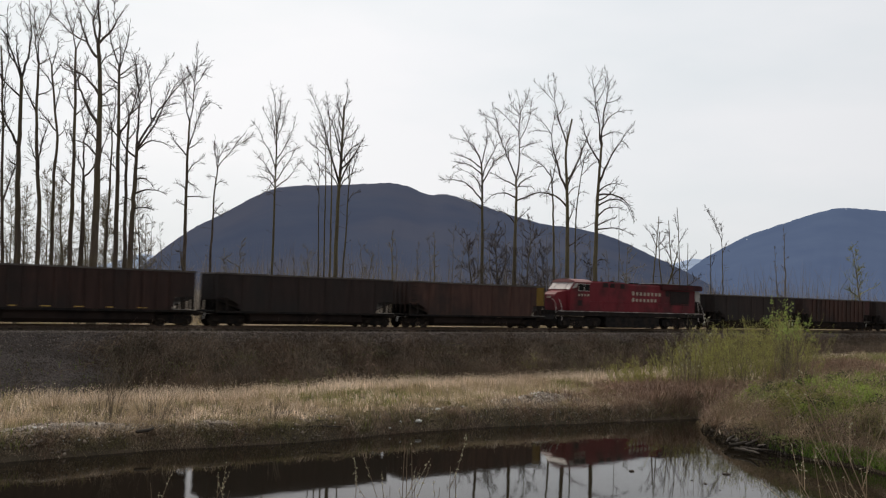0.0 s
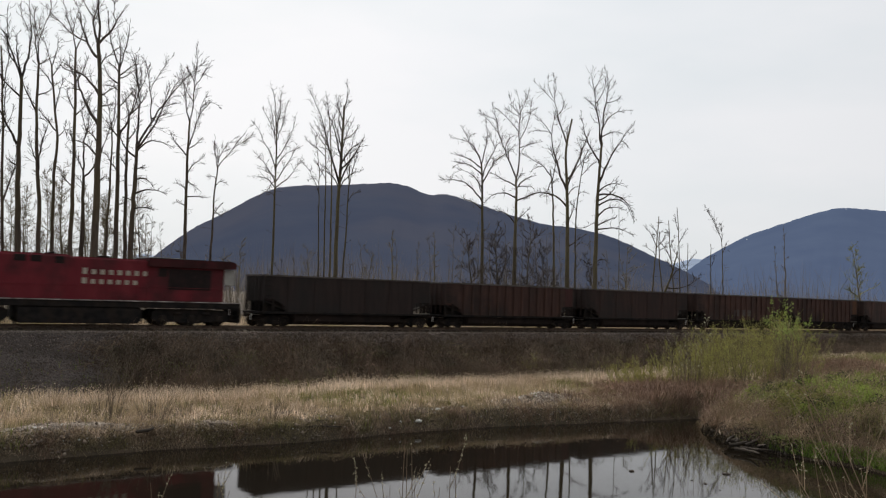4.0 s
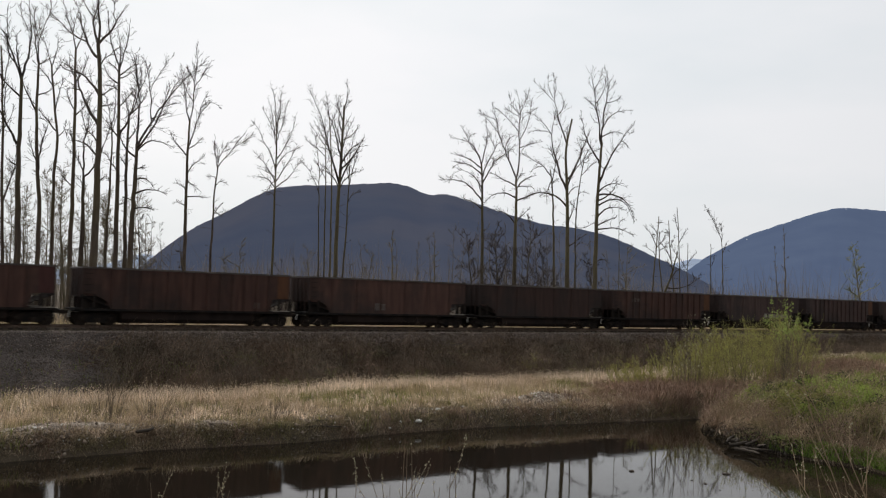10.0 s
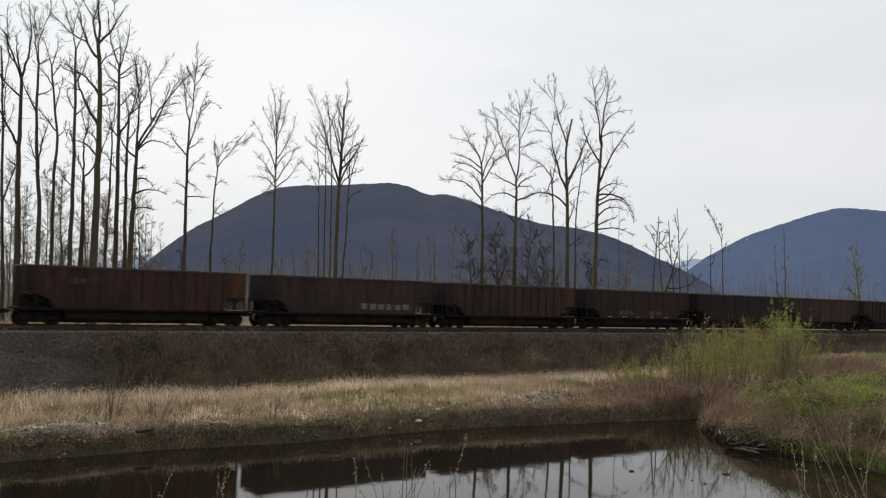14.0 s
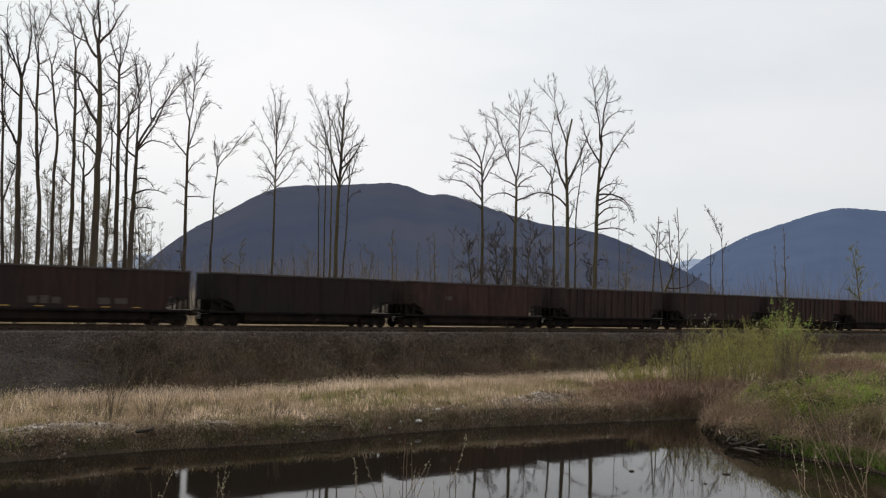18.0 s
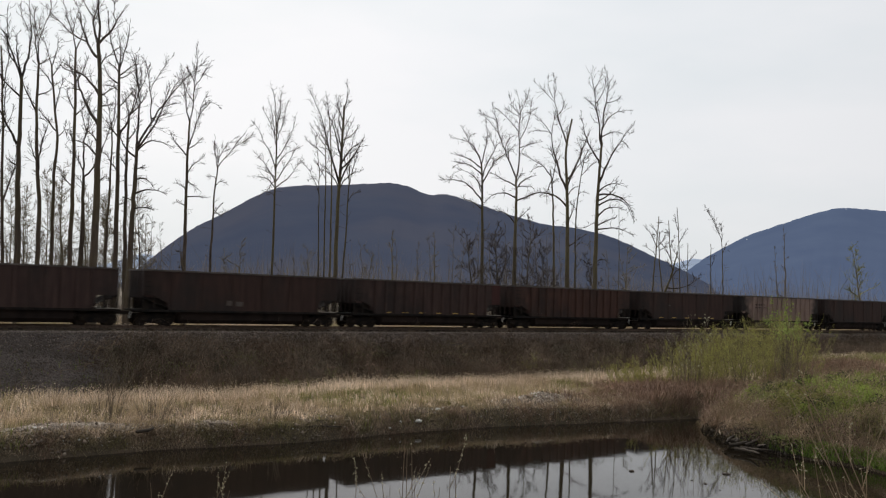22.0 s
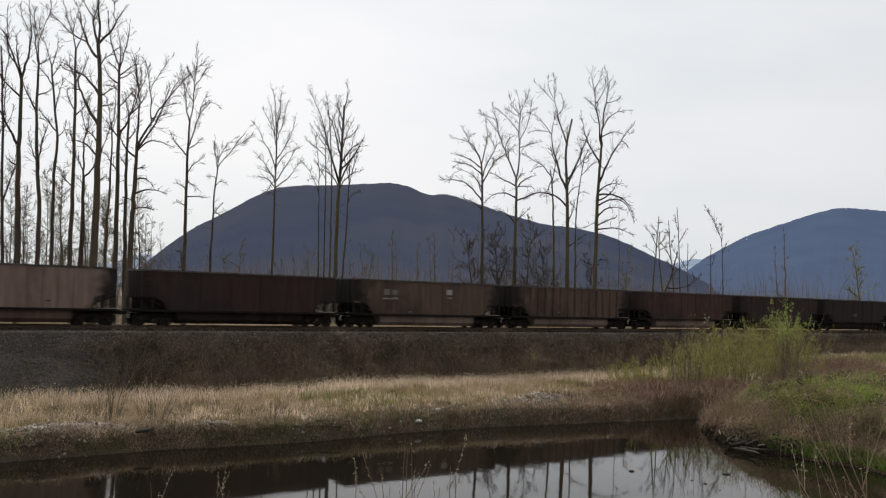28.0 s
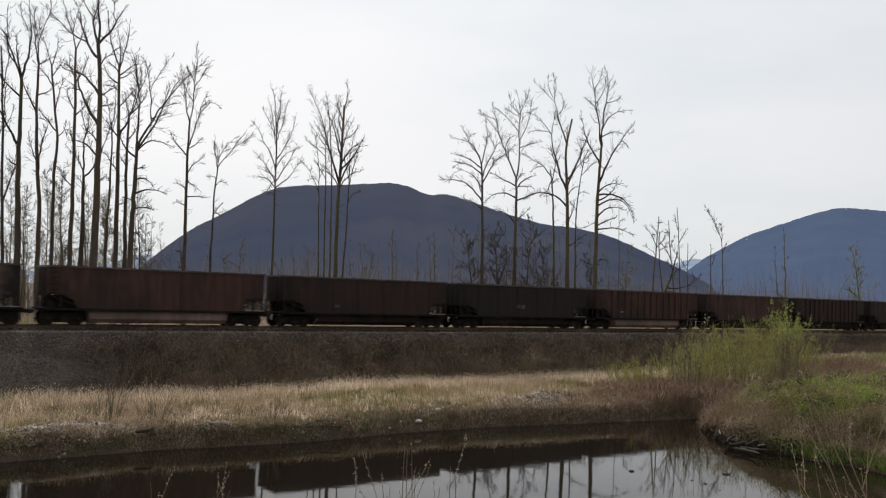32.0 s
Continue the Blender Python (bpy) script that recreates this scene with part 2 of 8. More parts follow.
# Sand box grey; also the painted glare and glint on the locomotive.
M_CABINET_GLARE = material("pale_grey_cabinet_and_glare", (0.30, 0.29, 0.27), (0.44, 0.42, 0.39), 3.0)

# Pale base colour stands in for the sky mirrored in the windshield.
M_SKY_GLASS = material("windshield_sky_tone", (0.20, 0.165, 0.165), (0.34, 0.29, 0.285), 2.5, rough=0.45, bump=0, specular=0.2)

M_GLASS = bpy.data.materials.new("dark_cab_glass")
M_GLASS.use_nodes = True
_g = M_GLASS.node_tree.nodes["Principled BSDF"]
_g.inputs["Base Color"].default_value = (0.006, 0.006, 0.007, 1)
_g.inputs["Specular IOR Level"].default_value = 0.10
_g.inputs["Roughness"].default_value = 0.30
_g.inputs["IOR"].default_value = 1.5

M_WATER = bpy.data.materials.new("still_brown_water")
M_WATER.use_nodes = True
_n, _l = M_WATER.node_tree.nodes, M_WATER.node_tree.links
_b = _n["Principled BSDF"]
_b.inputs["Base Color"].default_value = (0.0115, 0.0090, 0.0062, 1)
_b.inputs["Roughness"].default_value = 0.035
_b.inputs["IOR"].default_value = 1.33
_b.inputs["Specular IOR Level"].default_value = 0.38
_c = _n.new("ShaderNodeTexCoord")
_x = _n.new("ShaderNodeTexNoise")
_x.inputs["Scale"].default_value, _x.inputs["Detail"].default_value = 1.1, 2.0
_u = _n.new("ShaderNodeBump")
_u.inputs["Strength"].default_value, _u.inputs["Distance"].default_value = 0.10, 0.015
_l.new(_c.outputs["Object"], _x.inputs["Vector"])
_l.new(_x.outputs["Fac"], _u.inputs["Height"])
_l.new(_u.outputs["Normal"], _b.inputs["Normal"])

# ---- mesh helpers ----


def mesh_of(name, verts, faces, mat=None, smooth=False):
    """A mesh from arrays of vertices (n, 3) and of triangles or quads (m, 3 or 4)."""
    me = bpy.data.meshes.new(name)
    v = np.asarray(verts, dtype=np.float32)
    f = np.asarray(faces, dtype=np.int32)
    me.vertices.add(len(v))
    me.vertices.foreach_set("co", v.ravel())
    me.loops.add(f.size)
    me.loops.foreach_set("vertex_index", f.ravel())
    me.polygons.add(len(f))
    me.polygons.foreach_set("loop_start", np.arange(0, f.size, f.shape[1], dtype=np.int32))
    if smooth:
        me.polygons.foreach_set("use_smooth", np.ones(len(f), dtype=bool))
    me.update(calc_edges=True)
    if mat:
        me.materials.append(mat)
    return me


def part(name, bm, mat, parent, label="", at=None):
    """One mesh object under a thing or a part, from a bmesh or a finished mesh."""
    if isinstance(bm, bmesh.types.BMesh):
        me = bpy.data.meshes.new(name)
        bm.to_mesh(me)
        bm.free()
        me.materials.append(mat)
    else:
        me = bm
    ob = new(name, me)
    ob.parent = parent
    if at is not None:
        ob.matrix_basis = at
    if label:
        ob["label"] = label
    return ob


def box(x0, x1, y0, y1, z0, z1, bevel=0.0, bm=None):
    bm = bm or bmesh.new()
    made = bmesh.ops.create_cube(bm, size=1.0, matrix=Matrix.Translation(((x0 + x1) / 2, (y0 + y1) / 2, (z0 + z1) / 2)) @ Matrix.Diagonal((x1 - x0, y1 - y0, z1 - z0, 1)))
    if bevel:
        edges = list({e for v in made["verts"] for e in v.link_edges})
        bmesh.ops.bevel(bm, geom=edges, offset=bevel, segments=2, affect="EDGES", clamp_overlap=True)
    return bm


def rod(a, b, r, sides=8, bm=None, r2=None):
    bm = bm or bmesh.new()
    a, b = Vector(a), Vector(b)
    turn = (b - a).to_track_quat("Z", "Y").to_matrix().to_4x4()
    bmesh.ops.create_cone(bm, cap_ends=True, segments=sides, radius1=r, radius2=r if r2 is None else r2, depth=(b - a).length,
                          matrix=Matrix.Translation((a + b) / 2) @ turn)
    return bm


def prism(outline, y0, y1, bm=None):
    """A solid from an outline in x and z, between two y."""
    bm = bm or bmesh.new()
    f = [bm.verts.new((x, y0, z)) for x, z in outline]
    g = [bm.verts.new((x, y1, z)) for x, z in outline]
    bm.faces.new(f)
    bm.faces.new(g[::-1])
    n = len(outline)
    for i in range(n):
        bm.faces.new((f[(i + 1) % n], f[i], g[i], g[(i + 1) % n]))
    bmesh.ops.recalc_face_normals(bm, faces=bm.faces[:])
    return bm


def tubes(lines, name, mat):
    """One mesh of thin tapered tubes; each line is (points (n, 3), radii (n,), sides)."""
    vs, fs, base = [], [], 0
    for pts, rad, sides in lines:
        n = len(pts)
        d = np.gradient(pts, axis=0)
        d /= np.linalg.norm(d, axis=1)[:, None] + 1e-9
        ref = np.array((0.31, 0.95, 0.05)) if abs(d[0, 2]) > 0.6 else np.array((0.05, 0.1, 1.0))
        a = np.cross(d, ref)
        a /= np.linalg.norm(a, axis=1)[:, None] + 1e-9
        b = np.cross(d, a)
        ang = np.arange(sides) * (2 * np.pi / sides)
        ring = a[:, None, :] * np.cos(ang)[None, :, None] + b[:, None, :] * np.sin(ang)[None, :, None]
        vs.append((pts[:, None, :] + ring * rad[:, None, None]).reshape(-1, 3))
        i = np.arange(n - 1)[:, None] * sides
        j = np.arange(sides)[None, :]
        k = (j + 1) % sides
        fs.append(np.stack((i + j, i + k, i + sides + k, i + sides + j), axis=-1).reshape(-1, 4) + base)
        base += n * sides
    return mesh_of(name, np.concatenate(vs), np.concatenate(fs), mat, smooth=True)


def thing(name, m, label, category, group="", kind=""):
    ob = new(name)
    ob.empty_display_size = 0.2
    ob.matrix_basis = m
    return tagged(ob, label, category, group, kind)


# ---- the line of the track ----
PHI = 0.6187
RAIL = 4.034
ORIGIN = Vector((-0.928, 74.433, RAIL))
ALONG, TOWARD = np.array((math.cos(PHI), math.sin(PHI))), np.array((math.sin(PHI), -math.cos(PHI)))
TRACK = Matrix.Translation(ORIGIN) @ Matrix.Rotation(PHI, 4, "Z")


def plan(s, u):
    """The place in the plan: s metres along the track, u metres from its centre towards the pond."""
    s, u = np.asarray(s, float), np.asarray(u, float)
    return ORIGIN.x + s * ALONG[0] + u * TOWARD[0], ORIGIN.y + s * ALONG[1] + u * TOWARD[1]


def wave(x, y, seed=0.0):
    """A smooth uneven field between about -1 and 1."""
    return (np.sin(0.31 * x + 0.17 * y + seed) + np.sin(-0.13 * x + 0.37 * y + 1.7 * seed + 2) + 0.6 * np.sin(0.83 * x + 0.41 * y + seed * 2.3)
            + 0.6 * np.sin(0.57 * x - 0.91 * y + 3.1 + seed) + 0.35 * np.sin(1.9 * x + 1.3 * y + seed) + 0.35 * np.sin(-1.4 * x + 2.2 * y + seed)) / 3.0


def ease(v, a, b):
    t = np.clip((v - a) / (b - a), 0, 1)
    return t * t * (3 - 2 * t)


def land(x, y):
    """The height of the ground."""
    x, y = np.asarray(x, float), np.asarray(y, float)
    u = (x - ORIGIN.x) * TOWARD[0] + (y - ORIGIN.y) * TOWARD[1]
    s = (x - ORIGIN.x) * ALONG[0] + (y - ORIGIN.y) * ALONG[1]
    w = wave(x, y)
    fine = wave(3.1 * x, 3.1 * y, 4.0)
    # near side: ballast shoulder, brushy slope, field, bank, pond bed
    z = np.interp(u, [0, 1.22, 1.34, 2.5, 4.4, 7.0, 10.2], [RAIL - 0.20, RAIL - 0.20, RAIL - 0.36, RAIL - 0.40, RAIL - 1.35, 1.65, 0.60])
    z = z + (0.13 * w + 0.05 * fine) * ease(u, 3.5, 6)
    # the field rises towards the right, where the inlet ends
    rise = 0.9 * ease(s, 8, 45)
    z = np.where(u > 10.2, 0.60 + 0.10 * w + 0.06 * fine + 0.12 * ease(u, 20, 24), z) + rise * ease(u, 8, 12)
    edge = -0.35 + np.interp(s, [-60, -36, -32, -30, -27.5, -25, -22, -19, -15.5, -12, -8.5, -4.6, 0, 4, 12, 40], [24.6, 24.5, 24.5, 24.5, 24.8, 25.1, 25.2, 24.8, 24.8, 25.0, 25.7, 26.3, 27.0, 28.0, 29.0, 60.0]) + 0.16 * wave(1.6 * x, 1.6 * y, 1.0)
    drop = ease(u, edge - 0.9, edge + 0.25)
    z = np.where(u > 12.0, z * (1 - drop) - 0.95 * ease(u, edge - 0.8, edge + 1.4), z)
    # berms of dumped gravel on the bank
    for bx, by, rx, ry, h in ((-15.4, 36.3, 3.6, 0.6, 0.24), (-9.8, 39.3, 1.6, 0.6, 0.10), (6.0, 51.6, 2.8, 1.0, 0.58), (-1.0, 46.2, 4.0, 0.7, 0.12)):
        ca, sa = ALONG
        dx, dy = (x - bx) * ca + (y - by) * sa, -(x - bx) * sa + (y - by) * ca
        z = z + h * np.exp(-(dx / rx) ** 2 - (dy / ry) ** 2) * (1 + 0.2 * fine)
    # far side of the track: a level plain
    far = np.interp(-u, [0, 1.22, 1.34, 2.5, 4.2, 60, 3000], [RAIL - 0.20, RAIL - 0.20, RAIL - 0.36, RAIL - 0.40, RAIL - 0.9, RAIL - 1.0, RAIL - 1.4])
    z = np.where(u < 0, far + 0.06 * w * ease(-u, 4, 8), z)
    # the overgrown mound beside the pond
    shore = np.interp(y, [-40, 10, 25, 33, 36.8, 38.4, 40.2, 42.0, 44.0, 46.5, 49.0, 51.5, 53.5, 56.0], [34, 27, 22, 20.2, 19.0, 18.2, 16.6, 15.5, 14.5, 14.2, 14.6, 15.6, 17.2, 22.0]) + 0.3 * wave(2.1 * x, 2.1 * y, 7)
    inside = x - shore
    mound = -0.9 + 1.25 * ease(inside, -0.8, 0.5) + 1.5 * ease(inside, 0.3, 3.2) * (0.9 + 0.1 * w) + 0.75 * ease(inside, 2.5, 8.0)
    z = np.where((u > 18) & (inside > -0.8), np.maximum(z, mound), z)
    # near bank, on which the camera stands
    near = 5.2 - 0.20 * np.maximum(y, 0) - 4.1 * ease(y, 3.0, 17.0) + 0.08 * w
    z = np.where((u > 40), np.maximum(z, np.maximum(near, -0.95)), z)
    return z


def spread(a, b, fine, coarse, far):
    """Grid lines: fine between a and b, widening outwards to far."""
    mid = list(np.arange(a, b + 1e-6, fine))
    lo, hi, step = [], [], fine
    x = a
    while x > -far:
        step = min(step * 1.35, coarse)
        x -= step
        lo.append(x)
    x, step = b, fine
    while x < far:
        step = min(step * 1.35, coarse)
        x += step
        hi.append(x)
    return np.array(lo[::-1] + mid + hi)


gs, gu = spread(-62, 75, 0.6, 400, 4200), spread(-12, 64, 0.45, 400, 4200)
S, U = np.meshgrid(gs, gu, indexing="ij")
GX, GY = plan(S, U)
GZ = land(GX, GY)
idx = np.arange(S.size).reshape(S.shape)
quads = np.stack((idx[:-1, :-1], idx[:-1, 1:], idx[1:, 1:], idx[1:, :-1]), axis=-1).reshape(-1, 4)
ground = new("ground", mesh_of("ground", np.stack((GX, GY, GZ), axis=-1).reshape(-1, 3), quads, M_GROUND, smooth=True))
tagged(ground, "brown soil of field, embankment and pond banks", "ground", kind="structure")

wx, wy = plan([-110, 110, 110, -110], [16, 16, 95, 95])
water = new("water", mesh_of("water", np.stack((wx, wy, np.full(4, -0.12)), axis=-1), [[0, 3, 2, 1]], M_WATER))
tagged(water, "still dark brown pond water mirroring the sky", "pond", kind="structure")

# ---- mountains ----


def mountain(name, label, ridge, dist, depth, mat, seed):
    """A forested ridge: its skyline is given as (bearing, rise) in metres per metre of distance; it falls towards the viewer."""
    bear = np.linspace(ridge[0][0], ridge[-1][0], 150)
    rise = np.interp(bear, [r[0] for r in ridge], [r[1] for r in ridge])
    ker = np.exp(-np.linspace(-2, 2, 7) ** 2)
    rise = np.convolve(np.pad(rise, 3, mode="edge"), ker / ker.sum(), "valid")
    k = np.linspace(0, 1, 36)
    B, K = np.meshgrid(bear, k, indexing="ij")
    R = np.repeat(rise[:, None], 36, axis=1)
    fold = np.sin(B * 95 + seed + 3 * np.sin(K * 5 + B * 20)) + 0.6 * np.sin(B * 210 + 5 * K + seed) + 0.4 * np.sin(B * 430 - 7 * K)
    D = dist - depth * (1 - K) + 0.018 * depth * fold * np.sin(np.pi * K)
    H = dist * R * (K ** 1.15) * (1 + 0.03 * fold * np.sin(np.pi * K))
    rough = np.random.default_rng(seed).normal(0, 1, B.shape)
    H = H + dist * 0.00025 * rough * (K > 0.95)
    # rounded crest that falls away behind
    X, Y, Z = D * B, D, 6.7 + H
    last = np.stack((X[:, -1] * 1.12, Y[:, -1] * 1.12, np.full(150, -10.0)), axis=-1)
    P = np.concatenate((np.stack((X, Y, Z), axis=-1), last[:, None, :]), axis=1)
    P[:, 0, 2] = -10
    ids = np.arange(150 * 37).reshape(150, 37)
    q = np.stack((ids[:-1, :-1], ids[1:, :-1], ids[1:, 1:], ids[:-1, 1:]), axis=-1).reshape(-1, 4)
    ob = new(name, mesh_of(name, P.reshape(-1, 3), q, mat, smooth=True))
    return tagged(ob, label, "mountain", kind="structure")


# Blue tones and emission paint aerial haze onto the ridges.
M_MOUNT = material("forest_haze_glow", (0.014, 0.018, 0.026), (0.026, 0.030, 0.036), 0.006, stain=(0.044, 0.040, 0.038), stain_scale=0.0022, stain_amount=0.6, bump=0.6, bump_scale=0.05, glow=(0.039, 0.047, 0.077), specular=0.0, rough=1.0)
M_MOUNT_FAR = material("farther_forest_haze_glow", (0.016, 0.025, 0.045), (0.03, 0.042, 0.062), 0.006, bump=0.2, bump_scale=0.05, glow=(0.068, 0.089, 0.148), specular=0.0, rough=1.0)
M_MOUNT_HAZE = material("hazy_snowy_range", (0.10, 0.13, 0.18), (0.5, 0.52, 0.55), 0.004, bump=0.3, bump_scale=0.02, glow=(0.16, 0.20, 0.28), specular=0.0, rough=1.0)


mountain("backdrop_ridge", "forested mountain behind the trees with blue haze in its colour",
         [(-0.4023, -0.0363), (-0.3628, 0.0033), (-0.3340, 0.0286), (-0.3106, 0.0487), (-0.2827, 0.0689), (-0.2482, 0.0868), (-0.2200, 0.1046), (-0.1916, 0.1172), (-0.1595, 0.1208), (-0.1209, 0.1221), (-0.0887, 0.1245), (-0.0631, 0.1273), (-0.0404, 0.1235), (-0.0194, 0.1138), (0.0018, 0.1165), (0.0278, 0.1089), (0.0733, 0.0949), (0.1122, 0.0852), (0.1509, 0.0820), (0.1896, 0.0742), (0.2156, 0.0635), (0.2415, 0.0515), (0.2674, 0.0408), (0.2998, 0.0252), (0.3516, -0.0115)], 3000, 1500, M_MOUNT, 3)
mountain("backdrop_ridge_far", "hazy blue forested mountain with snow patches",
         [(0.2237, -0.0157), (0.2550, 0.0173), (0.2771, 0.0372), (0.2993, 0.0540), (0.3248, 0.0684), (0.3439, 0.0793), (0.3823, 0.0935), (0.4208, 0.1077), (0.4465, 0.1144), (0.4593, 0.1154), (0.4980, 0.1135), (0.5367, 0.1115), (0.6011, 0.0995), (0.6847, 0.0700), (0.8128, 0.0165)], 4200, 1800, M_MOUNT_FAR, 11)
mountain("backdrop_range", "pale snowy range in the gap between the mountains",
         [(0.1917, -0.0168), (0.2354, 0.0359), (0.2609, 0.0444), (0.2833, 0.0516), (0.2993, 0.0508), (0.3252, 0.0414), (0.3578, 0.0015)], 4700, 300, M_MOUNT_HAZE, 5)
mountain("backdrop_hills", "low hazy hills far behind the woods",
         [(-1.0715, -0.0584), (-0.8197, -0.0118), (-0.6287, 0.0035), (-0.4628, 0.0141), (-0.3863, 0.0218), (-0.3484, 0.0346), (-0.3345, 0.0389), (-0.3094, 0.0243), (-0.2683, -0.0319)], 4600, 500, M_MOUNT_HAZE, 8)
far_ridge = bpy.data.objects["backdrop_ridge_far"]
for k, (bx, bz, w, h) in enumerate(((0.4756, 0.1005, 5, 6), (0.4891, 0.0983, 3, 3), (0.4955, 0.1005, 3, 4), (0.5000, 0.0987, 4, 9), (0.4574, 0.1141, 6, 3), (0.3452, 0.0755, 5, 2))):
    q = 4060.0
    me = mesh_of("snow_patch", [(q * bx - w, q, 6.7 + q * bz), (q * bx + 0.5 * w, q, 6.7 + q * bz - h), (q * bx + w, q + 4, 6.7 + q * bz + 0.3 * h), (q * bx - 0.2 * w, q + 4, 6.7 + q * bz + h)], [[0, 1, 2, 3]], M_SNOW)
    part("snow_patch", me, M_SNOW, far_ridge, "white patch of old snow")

# ---- the railway track ----
track = thing("railway_track", TRACK, "single railway track of rusty rails on timber ties", "railway track", kind="structure")
for side in (-0.76, 0.76):
    prof = [(-0.07, -0.185), (0.07, -0.185), (0.07, -0.165), (0.012, -0.14), (0.012, -0.045), (0.036, -0.035), (0.036, -0.004), (0.028, 0.0), (-0.028, 0.0), (-0.036, -0.004), (-0.036, -0.035), (-0.012, -0.045), (-0.012, -0.14), (-0.07, -0.165)]
    bm = bmesh.new()
    a = [bm.verts.new((-110, side + y, z)) for y, z in prof]
    b = [bm.verts.new((900, side + y, z)) for y, z in prof]
    for i in range(len(prof)):
        j = (i + 1) % len(prof)
        bm.faces.new((a[i], a[j], b[j], b[i]))
    bm.faces.new(a[::-1])
    bm.faces.new(b)
    bmesh.ops.recalc_face_normals(bm, faces=bm.faces[:])
    part("rail", bm, M_RAIL, track)

# ---- the coal train ----
CAR = 16.196
HALF = 1.58


def wheelset_mesh(r, gauge=0.76, tread=0.13):
    bm = rod((0, -gauge - 0.22, 0), (0, gauge + 0.22, 0), 0.085, 10)
    for s in (-1, 1):
        rod((0, s * (gauge - 0.03), 0), (0, s * (gauge + tread - 0.03), 0), r, 20, bm)
        rod((0, s * (gauge - 0.06), 0), (0, s * (gauge - 0.03), 0), r + 0.027, 20, bm)
        rod((0, s * (gauge + tread - 0.03), 0), (0, s * (gauge + tread + 0.03), 0), 0.17, 12, bm)
        for k in range(3):
            a = k * 2.094
            c = Vector((math.cos(a) * r * 0.62, s * (gauge + tread - 0.02), math.sin(a) * r * 0.62))
            bmesh.ops.create_cube(bm, size=1, matrix=Matrix.Translation(c) @ Matrix.Rotation(-a, 4, "Y") @ Matrix.Diagonal((0.16, 0.02, 0.09, 1)))
    me = bpy.data.meshes.new("wheelset")
    bm.to_mesh(me)
    bm.free()
    me.materials.append(M_WHEEL)
    return me


WHEEL_R = 0.455
WHEELSET = wheelset_mesh(WHEEL_R)
SPIN = {}


def freight_bogie(parent, x):
    """A two-axle freight bogie: bolster, two cast side frames with their springs, two wheelsets."""
    bm = box(-0.22, 0.22, -1.0, 1.0, 0.45, 0.78, 0.04)
    rod((0, 0, 0.76), (0, 0, 0.92), 0.2, 12, bm)
    bogie = part("bogie", bm, M_STEEL, parent, "grimy steel freight bogie", pose(x, 0, 0))
    outline = [(-1.22, 0.40), (-1.18, 0.66), (-0.72, 0.72), (-0.45, 0.84), (0.45, 0.84), (0.72, 0.72), (1.18, 0.66), (1.22, 0.40), (1.02, 0.36), (0.78, 0.40), (0.5, 0.19), (-0.5, 0.19), (-0.78, 0.40), (-1.02, 0.36)]
    for s in (-1, 1):
        part("side_frame", prism(outline, s * 1.02 - 0.09, s * 1.02 + 0.09), M_STEEL, bogie)
        bm = bmesh.new()
        for dx in (-0.14, 0, 0.14):
            rod((dx, s * 1.13, 0.24), (dx, s * 1.13, 0.50), 0.06, 8, bm)
        part("spring_nest", bm, M_WHEEL, bogie)
        for dx in (-0.9, 0.9):
            part("bearing_cap", rod((dx, s * 1.11, WHEEL_R), (dx, s * 1.19, WHEEL_R), 0.11, 10), M_WHEEL, bogie)
    for axle, dx in (("lead", -0.9), ("trail", 0.9)):
        w = part("wheelset", WHEELSET, M_WHEEL, bogie, "", pose(dx, 0, WHEEL_R))
        SPIN.setdefault(("car", axle), []).append((w, dx, WHEEL_R))
    return bogie


def side_outline():
    """The outline of a side sheet: full height in the middle, cut away above the bogie at each end."""
    return [(0.80, 3.70), (0.80, 2.12), (1.55, 2.05), (2.45, 1.60), (2.60, 1.12), (13.85, 1.12), (14.05, 2.00), (15.42, 2.05), (15.42, 3.70)]


